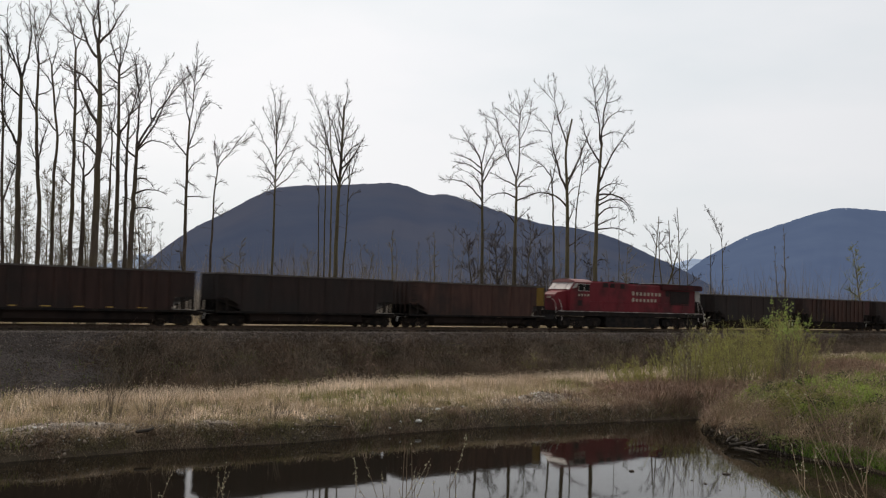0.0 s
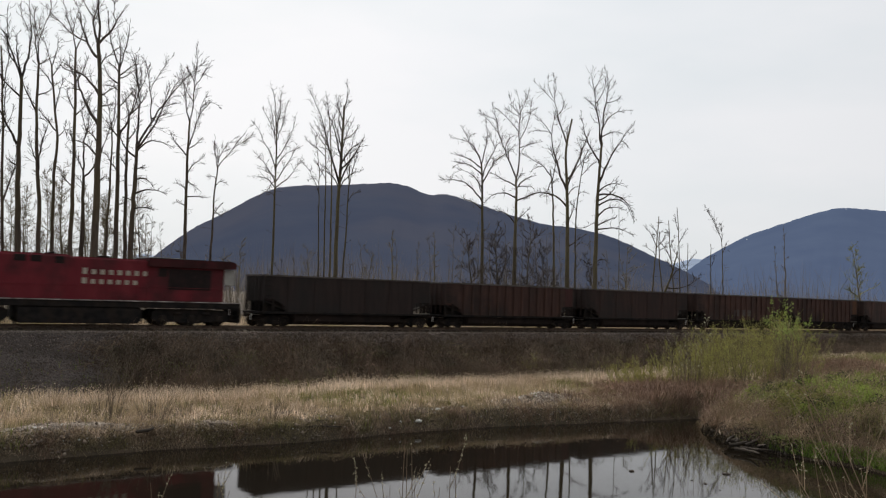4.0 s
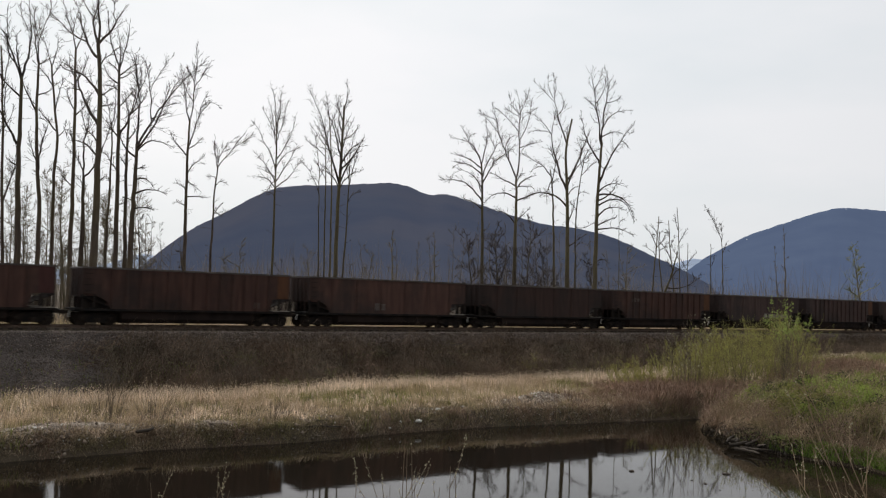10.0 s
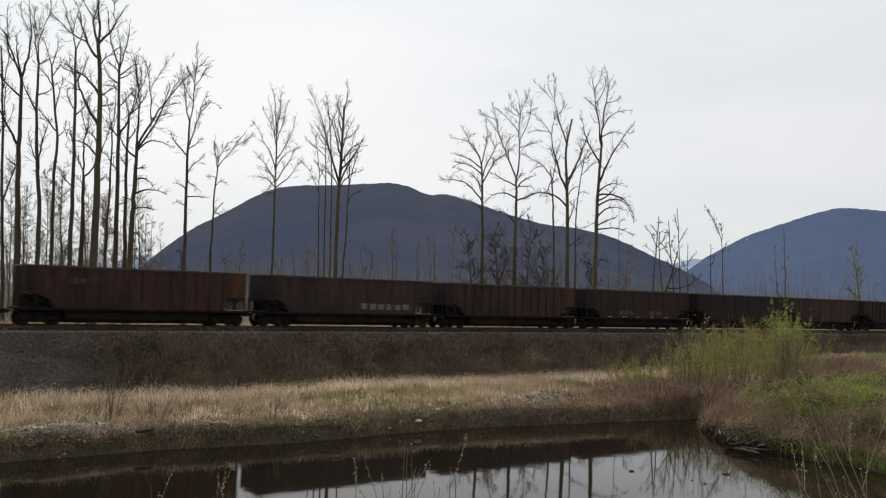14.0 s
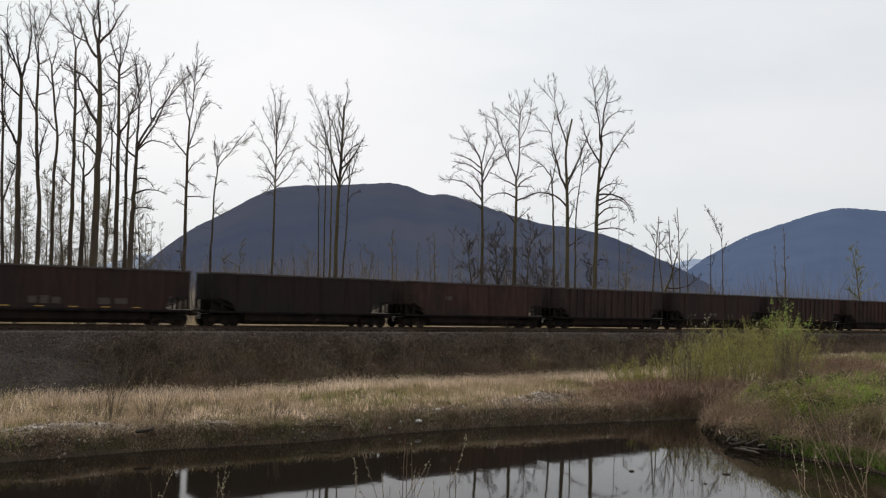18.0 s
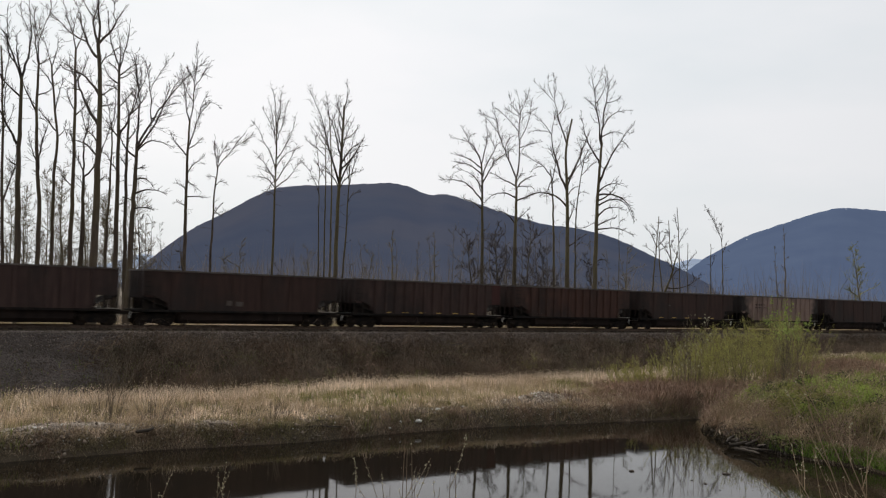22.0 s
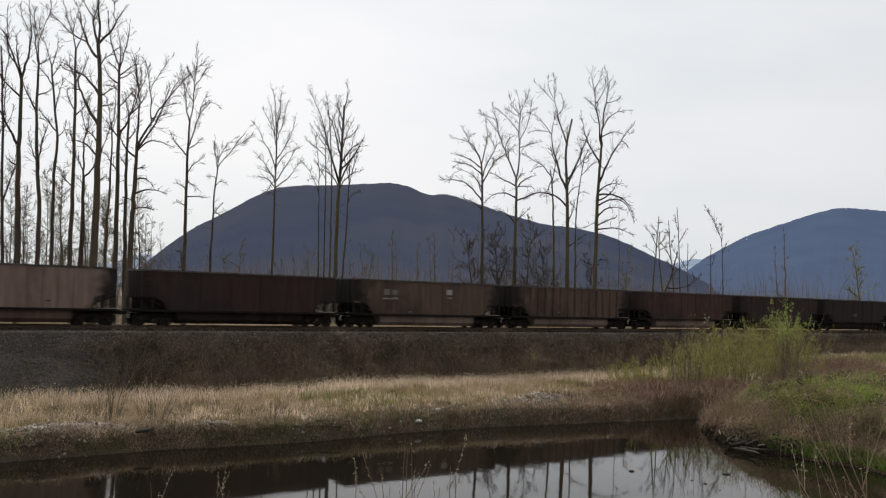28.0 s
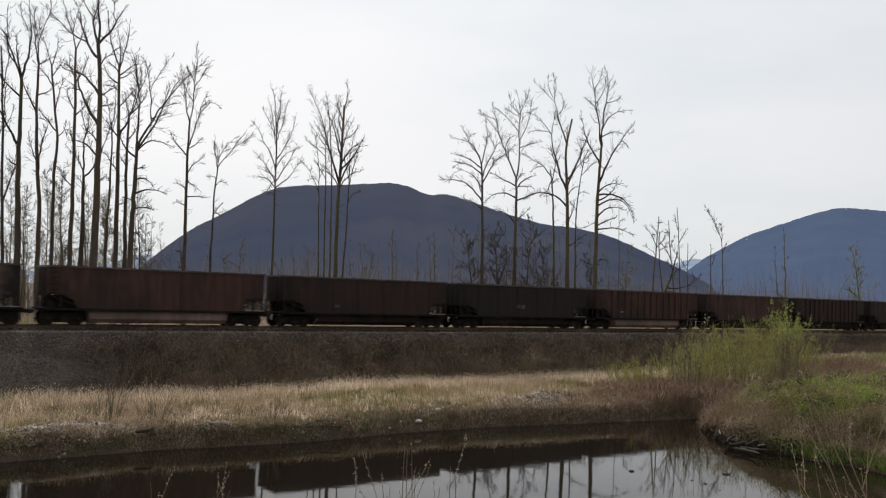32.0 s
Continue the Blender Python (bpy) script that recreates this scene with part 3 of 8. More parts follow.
def gondola(ribbed):
    """A bathtub coal gondola; x = 0 is the plane between the couplers at its leading end."""
    car = thing("coal_gondola", Matrix.Identity(4), "grimy brown steel coal gondola rolling on the track", "railway wagon", "wagons of the coal train")
    for s in (-1, 1):
        part("side_sheet", prism(side_outline(), s * HALF - 0.03, s * HALF + 0.03), PAINTS["brown"], car)
        bm = box(0.74, 15.48, s * HALF - 0.09, s * HALF + 0.09, 3.70, 3.82, 0.02)
        part("top_chord", bm, M_CHORD, car, "worn steel top chord")
        part("side_sill", box(0.80, 15.42, s * HALF - 0.07, s * HALF + 0.07, 0.96, 1.118, 0.02), M_STEEL, car)
        n = 13 if ribbed else 6
        for i in range(n):
            x = 2.75 + i * (11.0 / (n - 1))
            d = 0.11 if ribbed else 0.035
            w = 0.075 if ribbed else 0.045
            y0, y1 = (HALF + 0.03, HALF + 0.03 + d) if s > 0 else (-HALF - 0.03 - d, -HALF - 0.03)
            part("rib", prism([(x - w, 1.125), (x + w, 1.125), (x + w, 3.695), (x - w, 3.695)], y0, y1), PAINTS["brown"], car)
        # corner posts and end bracing
        for x in (0.86, 1.62, 14.62, 15.36):
            part("corner_post", box(x - 0.06, x + 0.06, s * HALF - 0.06, s * HALF + 0.06, 1.12, 2.04), M_STEEL, car)
        # hand bars at the trailing end
        for k in range(4):
            x = 14.22 + 0.28 * k
            part("grab_bar", rod((x, s * (HALF + 0.02), 1.2), (x, s * (HALF + 0.02), 1.98), 0.04, 6), M_STEEL, car)
        part("brake_step", box(14.1, 15.4, s * HALF - 0.12, s * HALF + 0.12, 1.124, 1.17), M_BAR, car)
        # added dark plate closes the leading opening in place of brake gear
        part("end_bracket", box(1.0, 2.5, s * 1.2 - 0.03, s * 1.2 + 0.03, 1.12, 1.9), M_STEEL, car)
        # ladder at the leading end
        for k in range(4):
            z = 2.3 + 0.36 * k
            part("rung", rod((0.95, s * (HALF + 0.07), z), (1.45, s * (HALF + 0.07), z), 0.018, 6), M_STEEL, car)
    for x in (0.80, 15.36):
        part("end_sheet", box(x, x + 0.06, -HALF + 0.03, HALF - 0.03, 1.9, 3.70), PAINTS["brown"], car)
        part("end_chord", box(x - 0.05, x + 0.11, -HALF + 0.09, HALF - 0.09, 3.70, 3.81, 0.02), M_CHORD, car, "worn pale end chord")
        for y in (-1.0, -0.35, 0.35, 1.0):
            part("end_post", box(x - 0.06 if x < 5 else x + 0.06, x if x < 5 else x + 0.12, y - 0.05, y + 0.05, 1.2, 3.69), PAINTS["brown"], car)
    for x0, x1 in ((0.5, 3.2), (13.0, 15.72)):
        part("end_platform", box(x0, x1, -1.45, 1.45, 0.965, 1.10, 0.02), M_STEEL, car)
    # slope sheets that carry the hopper ends over the bogies
    part("slope_sheet", prism([(0.9, 1.98), (0.9, 1.9), (3.2, 0.98), (3.2, 1.06)], -HALF + 0.05, HALF - 0.05), M_STEEL, car)
    part("slope_sheet", prism([(15.3, 1.98), (15.3, 1.9), (13.0, 0.98), (13.0, 1.06)], -HALF + 0.05, HALF - 0.05), M_STEEL, car)
    # the low round-bottomed tubs between the bogies
    bm = bmesh.new()
    ring = [(-1.42, 0.96), (-1.42, 0.45), (-1.25, 0.24), (-0.95, 0.18), (-0.35, 0.18), (-0.35, 0.9), (0.35, 0.9), (0.35, 0.18), (0.95, 0.18), (1.25, 0.24), (1.42, 0.45), (1.42, 0.96)]
    a = [bm.verts.new((3.45, y, z)) for y, z in ring]
    b = [bm.verts.new((12.75, y, z)) for y, z in ring]
    for i in range(len(ring)):
        j = (i + 1) % len(ring)
        bm.faces.new((a[i], a[j], b[j], b[i]))
    bm.faces.new(a[::-1])
    bm.faces.new(b)
    bmesh.ops.recalc_face_normals(bm, faces=bm.faces[:])
    part("tub", bm, M_TUB, car, "low rounded tub under the body")
    part("centre_sill", box(0.55, 15.67, -0.18, 0.18, 0.7, 0.95), M_STEEL, car)
    for x0, x1, s in ((0.02, 0.56, 1), (15.66, 16.2, -1)):
        bm = box(x0, x1, -0.1, 0.1, 0.76, 0.94, 0.03)
        box(x0 if s > 0 else x1 - 0.24, x0 + 0.24 if s > 0 else x1, -0.17, 0.17, 0.70, 1.0, 0.05, bm)
        part("coupler", bm, M_WHEEL, car)
    pts = [Vector((0.42 - 0.10 * math.sin(a), -0.55, 0.92 - 0.42 * a / 2.4)) for a in np.linspace(0, 2.4, 7)]
    bm = bmesh.new()
    for p, q in zip(pts, pts[1:]):
        rod(p, q, 0.045, 6, bm)
    part("air_hose", bm, M_HOSE, car, "pale brake hose")
    part("uncoupling_lever", rod((0.62, -1.5, 0.9), (0.62, -0.2, 0.86), 0.02, 6), M_BAR, car)
    freight_bogie(car, 1.95)
    freight_bogie(car, 14.27)
    return car


def repaint(car, paint):
    """Give the body panels of one wagon their own paint."""
    for o in car.children:
        if o.name.split(".")[0] in ("side_sheet", "rib", "end_sheet", "end_post"):
            o.material_slots[0].link = "OBJECT"
            o.material_slots[0].material = PAINTS[paint]


def plate(car, name, x0, x1, z0, z1, mat, label=""):
    part(name, box(x0, x1, -HALF - 0.045, -HALF - 0.031, z0, z1), mat, car, label)


RIBBED, SMOOTH = gondola(True), gondola(False)
LABELS = {
    "black": "sooty black steel coal gondola rolling on the track", "dark": "dark brown grimy steel coal gondola rolling on the track",
    "brown": "rust-brown steel coal gondola rolling on the track", "red": "dull oxide-red steel coal gondola rolling on the track",
    "tan": "faded tan steel coal gondola with sooty ends", "pale": "pale grey dusty steel coal gondola with dark ribs",
}
# each wagon behind the locomotive (0 upward) and before it (below 0): paint, ribbed, coloured panel at its tail
CONSIST = {
    -6: ("brown", 1, ""), -5: ("dark", 0, ""), -4: ("dark", 1, ""), -3: ("dark", 1, ""), -2: ("black", 0, ""), -1: ("brown", 0, "yellow"),
    0: ("black", 0, ""), 1: ("brown", 1, "maroon"), 2: ("dark", 0, ""), 3: ("brown", 1, "maroon"), 4: ("brown", 1, "orange"), 5: ("brown", 0, ""),
    6: ("dark", 0, ""), 7: ("brown", 1, "orange"), 8: ("red", 0, ""), 9: ("red", 1, "orange"), 10: ("dark", 0, ""), 11: ("black", 0, ""),
    12: ("brown", 0, ""), 13: ("red", 1, ""), 14: ("dark", 0, ""), 15: ("red", 1, "maroon"), 16: ("brown", 1, ""), 17: ("dark", 0, ""),
    18: ("pale", 1, ""), 19: ("dark", 0, ""), 20: ("tan", 0, ""), 21: ("tan", 1, ""), 22: ("brown", 0, ""), 23: ("dark", 0, ""),
    24: ("black", 0, ""), 25: ("brown", 1, ""), 26: ("brown", 0, ""), 27: ("dark", 1, ""), 28: ("dark", 0, ""), 29: ("brown", 1, ""),
    30: ("dark", 0, ""), 31: ("brown", 1, ""), 32: ("dark", 0, ""),
}
LOCO_LENGTH = 22.66
START = -172.238


def offset(k):
    return START + k * CAR - (LOCO_LENGTH if k < 0 else 0.0)


def travelled(t):
    """How far the train stands along the track at t seconds; it gathers speed slowly."""
    q = t - 16.0
    return -13.16918 * q - 0.0213632 * q * q - 0.0001221 * q ** 3 + 0.0000215 * q ** 4


TRAIN = []
used = {True: False, False: False}
for k, (paint, ribbed, panel) in sorted(CONSIST.items()):
    src = RIBBED if ribbed else SMOOTH
    if used[bool(ribbed)]:
        car = copy_thing(src, Matrix.Identity(4))
    else:
        car, used[bool(ribbed)] = src, True
    TRAIN.append((car, offset(k)))
CARS = dict(zip(sorted(CONSIST), [c for c, _ in TRAIN]))
for (k, (paint, ribbed, panel)), (car, _) in zip(sorted(CONSIST.items()), TRAIN):
    for o in car.children_recursive:
        if o.name.split(".")[0] == "wheelset":
            key = ("car", "lead" if o.location.x < 0 else "trail")
            if o not in [w for w, _, _ in SPIN[key]]:
                SPIN[key].append((o, o.location.x, WHEEL_R))
    repaint(car, paint)
    if paint in ("tan", "pale") or k in (22, 25):
        for o in car.children:
            if o.name.split(".")[0] == "tub":
                o.material_slots[0].link = "OBJECT"
                o.material_slots[0].material = PAINTS["tan" if k == 18 else "pale"]
    car["label"] = LABELS[paint]
    if panel:
        plate(car, "tail_panel", 14.42, 15.28, 2.06, 3.68, M_PANEL[panel], "dirty %s end panel" % panel)
        car["label"] = LABELS[paint].split(" rolling")[0] + " with %s end panel" % panel

rng = random.Random(5)


def marks(k, x0, x1, z0, z1, n, mat, name="painted_mark", label="chalky white painted mark"):
    """A row of n plain painted marks along one wagon's side."""
    w = (x1 - x0) / n
    for i in range(n):
        plate(CARS[k], name, x0 + i * w + 0.14 * w, x0 + (i + 1) * w - 0.14 * w, z0 + rng.uniform(0, 0.05), z1 - rng.uniform(0, 0.08), mat, label)


for k, n in ((-3, 5), (15, 6), (10, 5), (17, 5)):
    for i in range(n):
        x = 3.6 + i * 10.0 / n
        plate(CARS[k], "reflector", x, x + 0.55, 1.20, 1.27, M_AMBER, "amber reflective strip")
marks(3, 6.9, 10.3, 1.5, 2.3, 3, M_FAINT)
marks(7, 3.4, 4.8, 2.7, 3.1, 2, M_FAINT)
marks(8, 8.7, 13.3, 1.4, 1.9, 6, M_WORN)
marks(12, 4.6, 5.5, 2.3, 2.7, 1, M_FAINT)
marks(14, 6.6, 8.0, 1.45, 1.85, 2, M_FAINT)
marks(20, 3.5, 5.0, 2.6, 3.1, 2, M_WORN, "reporting_mark", "white painted reporting mark panel")
marks(20, 3.5, 5.0, 2.25, 2.45, 6, M_MARK)
marks(20, 9.6, 10.4, 2.75, 3.2, 1, M_MARK)
marks(20, 9.8, 10.3, 2.45, 2.6, 1, M_MARK)
marks(20, 6.0, 6.3, 1.28, 1.38, 1, M_MARK)
marks(21, 6.1, 6.4, 1.5, 1.62, 1, M_MARK)
marks(24, 6.9, 8.0, 1.75, 2.15, 2, M_FAINT)
marks(25, 4.0, 4.3, 1.6, 1.75, 2, M_MARK)
marks(23, 5.0, 5.5, 1.5, 1.8, 1, M_FAINT)
marks(17, 4.9, 5.3, 2.4, 2.6, 1, M_FAINT)
marks(10, 5.1, 7.2, 1.4, 1.9, 3, M_FAINT)
marks(10, 9.2, 11.4, 1.4, 1.9, 2, M_FAINT)
marks(5, 6.5, 7.6, 1.35, 1.95, 2, M_FAINT)
marks(4, 12.6, 13.1, 1.3, 1.8, 1, M_FAINT)
marks(16, 3.5, 3.9, 1.35, 1.5, 1, M_MARK)
marks(18, 3.3, 5.0, 2.75, 3.0, 4, PAINTS["dark"], "faded_mark", "faded dark painted marking")
marks(18, 3.2, 5.1, 2.45, 2.62, 6, PAINTS["dark"], "faded_mark", "faded dark painted marking")
marks(18, 11.1, 11.4, 1.5, 1.62, 1, PAINTS["dark"], "faded_mark", "faded dark painted marking")
marks(-2, 2.72, 2.80, 1.3, 3.6, 1, M_MARK, "seam_stripe", "pale worn vertical stripe")

# ---- the locomotive ----


def locomotive():
    """A six-axle diesel locomotive; x = 0 is its leading coupler plane, the cab leads."""
    loco = thing("diesel_locomotive", Matrix.Identity(4), "dusty red diesel locomotive with cream lettering bars", "locomotive")
    part("frame", box(0.75, 21.75, -1.5, 1.5, 1.22, 1.62, 0.03), M_STEEL, loco)
    part("walkway_stripe", box(0.95, 21.6, -1.56, -1.50, 1.63, 1.69), M_STRIPE, loco, "dusty white walkway edge stripe")
    part("walkway_stripe", box(0.95, 21.6, 1.50, 1.56, 1.63, 1.69), M_STRIPE, loco, "dusty white walkway edge stripe")
    part("walkway", box(0.8, 21.7, -1.50, 1.50, 1.622, 1.69), M_STEEL, loco)
    # nose, cab and hoods
    bm = prism([(1.20, 1.70), (1.20, 3.12), (1.42, 3.36), (2.75, 3.62), (2.75, 1.70)], -1.15, 1.15)
    for v in bm.verts:
        if v.co.x < 2.0:
            v.co.y *= 0.68
    bmesh.ops.bevel(bm, geom=bm.edges[:], offset=0.05, segments=2, affect="EDGES", clamp_overlap=True)
    part("nose", bm, M_LOCO, loco, "red sloped short nose")
    bm = prism([(2.40, 1.70), (2.40, 3.60), (3.05, 4.36), (5.05, 4.40), (5.05, 1.70)], -1.54, 1.54)
    bmesh.ops.bevel(bm, geom=bm.edges[:], offset=0.05, segments=2, affect="EDGES", clamp_overlap=True)
    cab = part("cab", bm, M_LOCO, loco)
    bm = bmesh.new()
    ys = [-1.58, -1.25, -0.5, 0.5, 1.25, 1.58]
    zs = [4.40, 4.58, 4.70, 4.70, 4.58, 4.40]
    a = [bm.verts.new((2.95, y, z - 0.02)) for y, z in zip(ys, zs)]
    b = [bm.verts.new((5.20, y, z)) for y, z in zip(ys, zs)]
    for i in range(6):
        j = (i + 1) % 6
        bm.faces.new((a[i], a[j], b[j], b[i]))
    bm.faces.new(a[::-1])
    bm.faces.new(b)
    bmesh.ops.recalc_face_normals(bm, faces=bm.faces[:])
    part("cab_roof", bm, M_LOCO_ROOF, loco, "pale dusty pink cab roof")
    for s in (-1, 1):
        part("window_frame", box(3.45, 4.91, s * 1.545 - 0.012, s * 1.545 + 0.012, 3.56, 4.24, 0.01), M_SILL, cab, "pale side window frame")
        for x0 in (3.485, 4.205):
            part("side_window", box(x0, x0 + 0.67, s * 1.56 - 0.012, s * 1.56 + 0.012, 3.60, 4.20), M_GLASS, cab)
        part("cab_door", box(2.75, 3.28, s * 1.545 - 0.012, s * 1.545 + 0.012, 1.8, 3.4, 0.01), M_LOCO, cab)
    for y0, y1 in ((-1.4, -0.78), (-0.7, 0.7), (0.78, 1.4)):
        bm = prism([(2.44, 3.66), (2.38, 3.68), (2.975, 4.33), (3.035, 4.31)], y0, y1)
        part("windshield", bm, M_SKY_GLASS, cab, "windshield pane with pale sky reflection in its colour")
    # the glare on the quarter window is painted as a pale pane
    part("side_glare", prism([(2.62, 3.76), (3.07, 4.27), (3.38, 4.27), (3.24, 3.90)], -1.575, -1.553), M_CABINET_GLARE, cab, "quarter window with glare in its pale colour")
    bm = prism([(5.05, 1.70), (5.05, 4.55), (10.3, 4.55), (10.3, 1.70)], -1.32, 1.32)
    bmesh.ops.bevel(bm, geom=[e for e in bm.edges if abs(e.verts[0].co.z - 4.55) < 0.01 and abs(e.verts[1].co.z - 4.55) < 0.01], offset=0.14, segments=3, affect="EDGES", clamp_overlap=True)
    part("equipment_hood", bm, M_LOCO, loco)
    bm = prism([(10.3, 1.70), (10.3, 4.45), (15.2, 4.45), (15.2, 1.70)], -1.30, 1.30)
    bmesh.ops.bevel(bm, geom=[e for e in bm.edges if abs(e.verts[0].co.z - 4.45) < 0.01 and abs(e.verts[1].co.z - 4.45) < 0.01], offset=0.12, segments=3, affect="EDGES", clamp_overlap=True)
    part("engine_hood", bm, M_LOCO, loco)
    part("radiator_hood", box(15.2, 20.55, -1.30, 1.30, 1.70, 4.02, 0.03), M_LOCO, loco)
    bm = prism([(15.15, 4.02), (15.15, 4.55), (21.2, 4.55), (21.35, 4.40), (21.35, 4.06), (20.6, 4.02)], -1.58, 1.58)
    part("radiator_wing", bm, M_SOOT_RED, loco, "overhanging dark red radiator section")
    part("radiator_screen", box(15.2, 21.1, -1.4, 1.4, 4.552, 4.60), M_GRILLE, loco)
    # pale slab puts a glint on the front of the radiator roof
    part("roof_glint", box(15.2, 17.6, -1.5, 1.5, 4.602, 4.64), M_CABINET_GLARE, loco, "pale slab painted as a glint on the roof")
    # grilles and doors on the sides
    for s in (-1, 1):
        for x0, x1, z0, z1, y in ((6.90, 7.60, 4.0, 4.42, 1.325), (7.85, 8.50, 4.0, 4.42, 1.325), (9.3, 9.85, 3.95, 4.40, 1.325), (15.9, 16.5, 3.35, 3.9, 1.305), (16.6, 19.6, 2.5, 3.9, 1.305)):
            g = part("grille", box(x0, x1, s * y - 0.012, s * y + 0.012, z0, z1), M_GRILLE, loco, "sooty louvred grille")
            for i in range(int((z1 - z0) / 0.14)):
                z = z0 + 0.07 + i * 0.14
                part("slat", box(x0 + 0.03, x1 - 0.03, s * (y + 0.02) - 0.014, s * (y + 0.02) + 0.014, z, z + 0.05), M_GRILLE, g)
        for i in range(7):
            x = 10.5 + i * 0.66
            part("hood_door", box(x, x + 0.6, s * 1.305 - 0.008, s * 1.305 + 0.008, 1.85, 2.55, 0.004), M_LOCO, loco)
        for i in range(4):
            x = 5.15 + i * 1.26
            part("hood_door", box(x, x + 1.2, s * 1.325 - 0.008, s * 1.325 + 0.008, 1.85, 3.4, 0.004), M_LOCO, loco)
        part("step_box", box(3.42, 3.95, s * 1.56 - 0.02, s * 1.56 + 0.02, 2.2, 2.7), M_GRILLE, loco)
        # two rows of cream bars where the lettering stands
        for i in range(8):
            x = 10.98 + i * 0.55
            part("lettering_bar", box(x + 0.02, x + 0.31, s * 1.318 - 0.006, s * 1.318 + 0.006, 3.34, 3.74 if i == 0 else 3.66), M_CREAM, loco, "cream lettering bar")
        for i in range(7):
            x = 10.98 + i * 0.54
            part("lettering_bar", box(x, x + 0.29, s * 1.318 - 0.006, s * 1.318 + 0.006, 2.72, 3.10 if i == 0 else 3.02), M_CREAM, loco, "cream lettering bar")
        for i in range(4):
            x = 3.46 + i * 0.39
            part("number_bar", box(x, x + 0.17, s * 1.553 - 0.006, s * 1.553 + 0.006, 3.08, 3.30), M_CREAM, loco, "cream number bar")
        # handrails and steps
        for x0, x1 in ((5.0, 10.2), (10.3, 15.2), (15.4, 20.4)):
            part("handrail", rod((x0, s * 1.5, 2.62), (x1, s * 1.5, 2.62), 0.016, 6), M_LOCO, loco)
        for i in range(9):
            x = 5.0 + i * 1.9
            part("stanchion", rod((x, s * 1.5, 1.7), (x, s * 1.5, 2.62), 0.016, 6), M_LOCO, loco)
        for pts in (((0.35, 2.75), (0.72, 2.25), (0.80, 1.0)), ((1.10, 2.75), (1.45, 2.2), (1.52, 0.8)), ((21.0, 3.0), (21.45, 2.3), (21.85, 1.6), (21.95, 0.9)), ((20.75, 2.8), (20.95, 2.1), (21.0, 0.8))):
            bm = bmesh.new()
            for p, q in zip(pts, pts[1:]):
                rod((p[0], s * 1.45, p[1]), (q[0], s * 1.45, q[1]), 0.022, 6, bm)
            part("grab_rail", bm, M_SILL, loco, "white-painted step grab rail")
        for x in (0.7, 21.15):
            for z in (0.45, 0.78, 1.1):
                part("step", box(x, x + 0.6, s * 1.38 - 0.13, s * 1.38 + 0.13, z, z + 0.04), M_STEEL, loco)
        for x in (0.68, 1.28, 21.12, 21.72):
            part("step_hanger", box(x - 0.02, x + 0.04, s * 1.5 - 0.02, s * 1.5 + 0.02, 0.42, 1.3), M_STEEL, loco)
        part("tail_cabinet", box(20.57, 21.35, s * 0.95 - 0.35, s * 0.95 + 0.35, 2.9, 4.0, 0.03), M_CABINET_GLARE, loco, "pale grey rear sand box")
        part("headlight", rod((1.16, s * 0.14, 2.9), (1.21, s * 0.14, 2.9), 0.09, 10), M_CREAM, loco)
    part("horn", rod((8.9, -0.2, 4.58), (9.5, -0.2, 4.66), 0.05, 8, None, 0.1), M_STEEL, loco)
    part("exhaust_stack", box(12.2, 13.0, -0.3, 0.3, 4.45, 4.60, 0.02), M_STEEL, loco)
    part("antenna", rod((15.6, 0.4, 4.6), (15.6, 0.4, 5.0), 0.015, 6), M_STEEL, loco)
    bm = prism([(7.2, 0.40), (7.4, 0.15), (14.6, 0.15), (14.9, 0.40), (14.9, 1.2), (7.2, 1.2)], -1.45, 1.45)
    bmesh.ops.bevel(bm, geom=bm.edges[:], offset=0.06, segments=2, affect="EDGES", clamp_overlap=True)
    part("fuel_tank", bm, M_STEEL, loco)
    part("pilot", prism([(0.55, 0.25), (0.55, 0.9), (0.75, 1.3), (0.9, 1.3), (0.9, 0.25)], -1.4, 1.4), M_STEEL, loco)
    part("rear_pilot", prism([(21.85, 0.25), (21.85, 1.3), (21.65, 1.3), (21.65, 0.25)], -1.4, 1.4), M_STEEL, loco)
    for x0, x1 in ((0.02, 0.6), (21.8, 22.38)):
        part("coupler", box(x0, x1, -0.13, 0.13, 0.72, 0.98, 0.04), M_WHEEL, loco)
    r = 0.53
    wheel = wheelset_mesh(r)
    for n, cx in enumerate((4.05, 18.35)):
        bogie = part("bogie", box(-2.4, 2.4, -0.7, 0.7, 0.55, 1.05, 0.05), M_STEEL, loco, "grimy three-axle bogie", pose(cx, 0, 0))
        for s in (-1, 1):
            outline = [(-2.75, 0.50), (-2.75, 0.95), (-2.3, 1.12), (2.3, 1.12), (2.75, 0.95), (2.75, 0.50), (2.3, 0.24), (1.6, 0.30), (1.0, 0.28), (0.4, 0.20), (-0.4, 0.20), (-1.0, 0.28), (-1.6, 0.30), (-2.3, 0.24)]
            part("side_frame", prism(outline, s * 1.1 - 0.1, s * 1.1 + 0.1), M_STEEL, bogie)
            for dx in (-2.0, 0.0, 2.0):
                part("axle_box", box(dx - 0.22, dx + 0.22, s * 1.22 - 0.09, s * 1.22 + 0.09, 0.33, 0.75, 0.03), M_WHEEL, bogie)
            for dx in (-1.0, 1.0):
                part("brake_cylinder", rod((dx - 0.25, s * 1.26, 0.85), (dx + 0.25, s * 1.26, 0.85), 0.1, 10), M_STEEL, bogie)
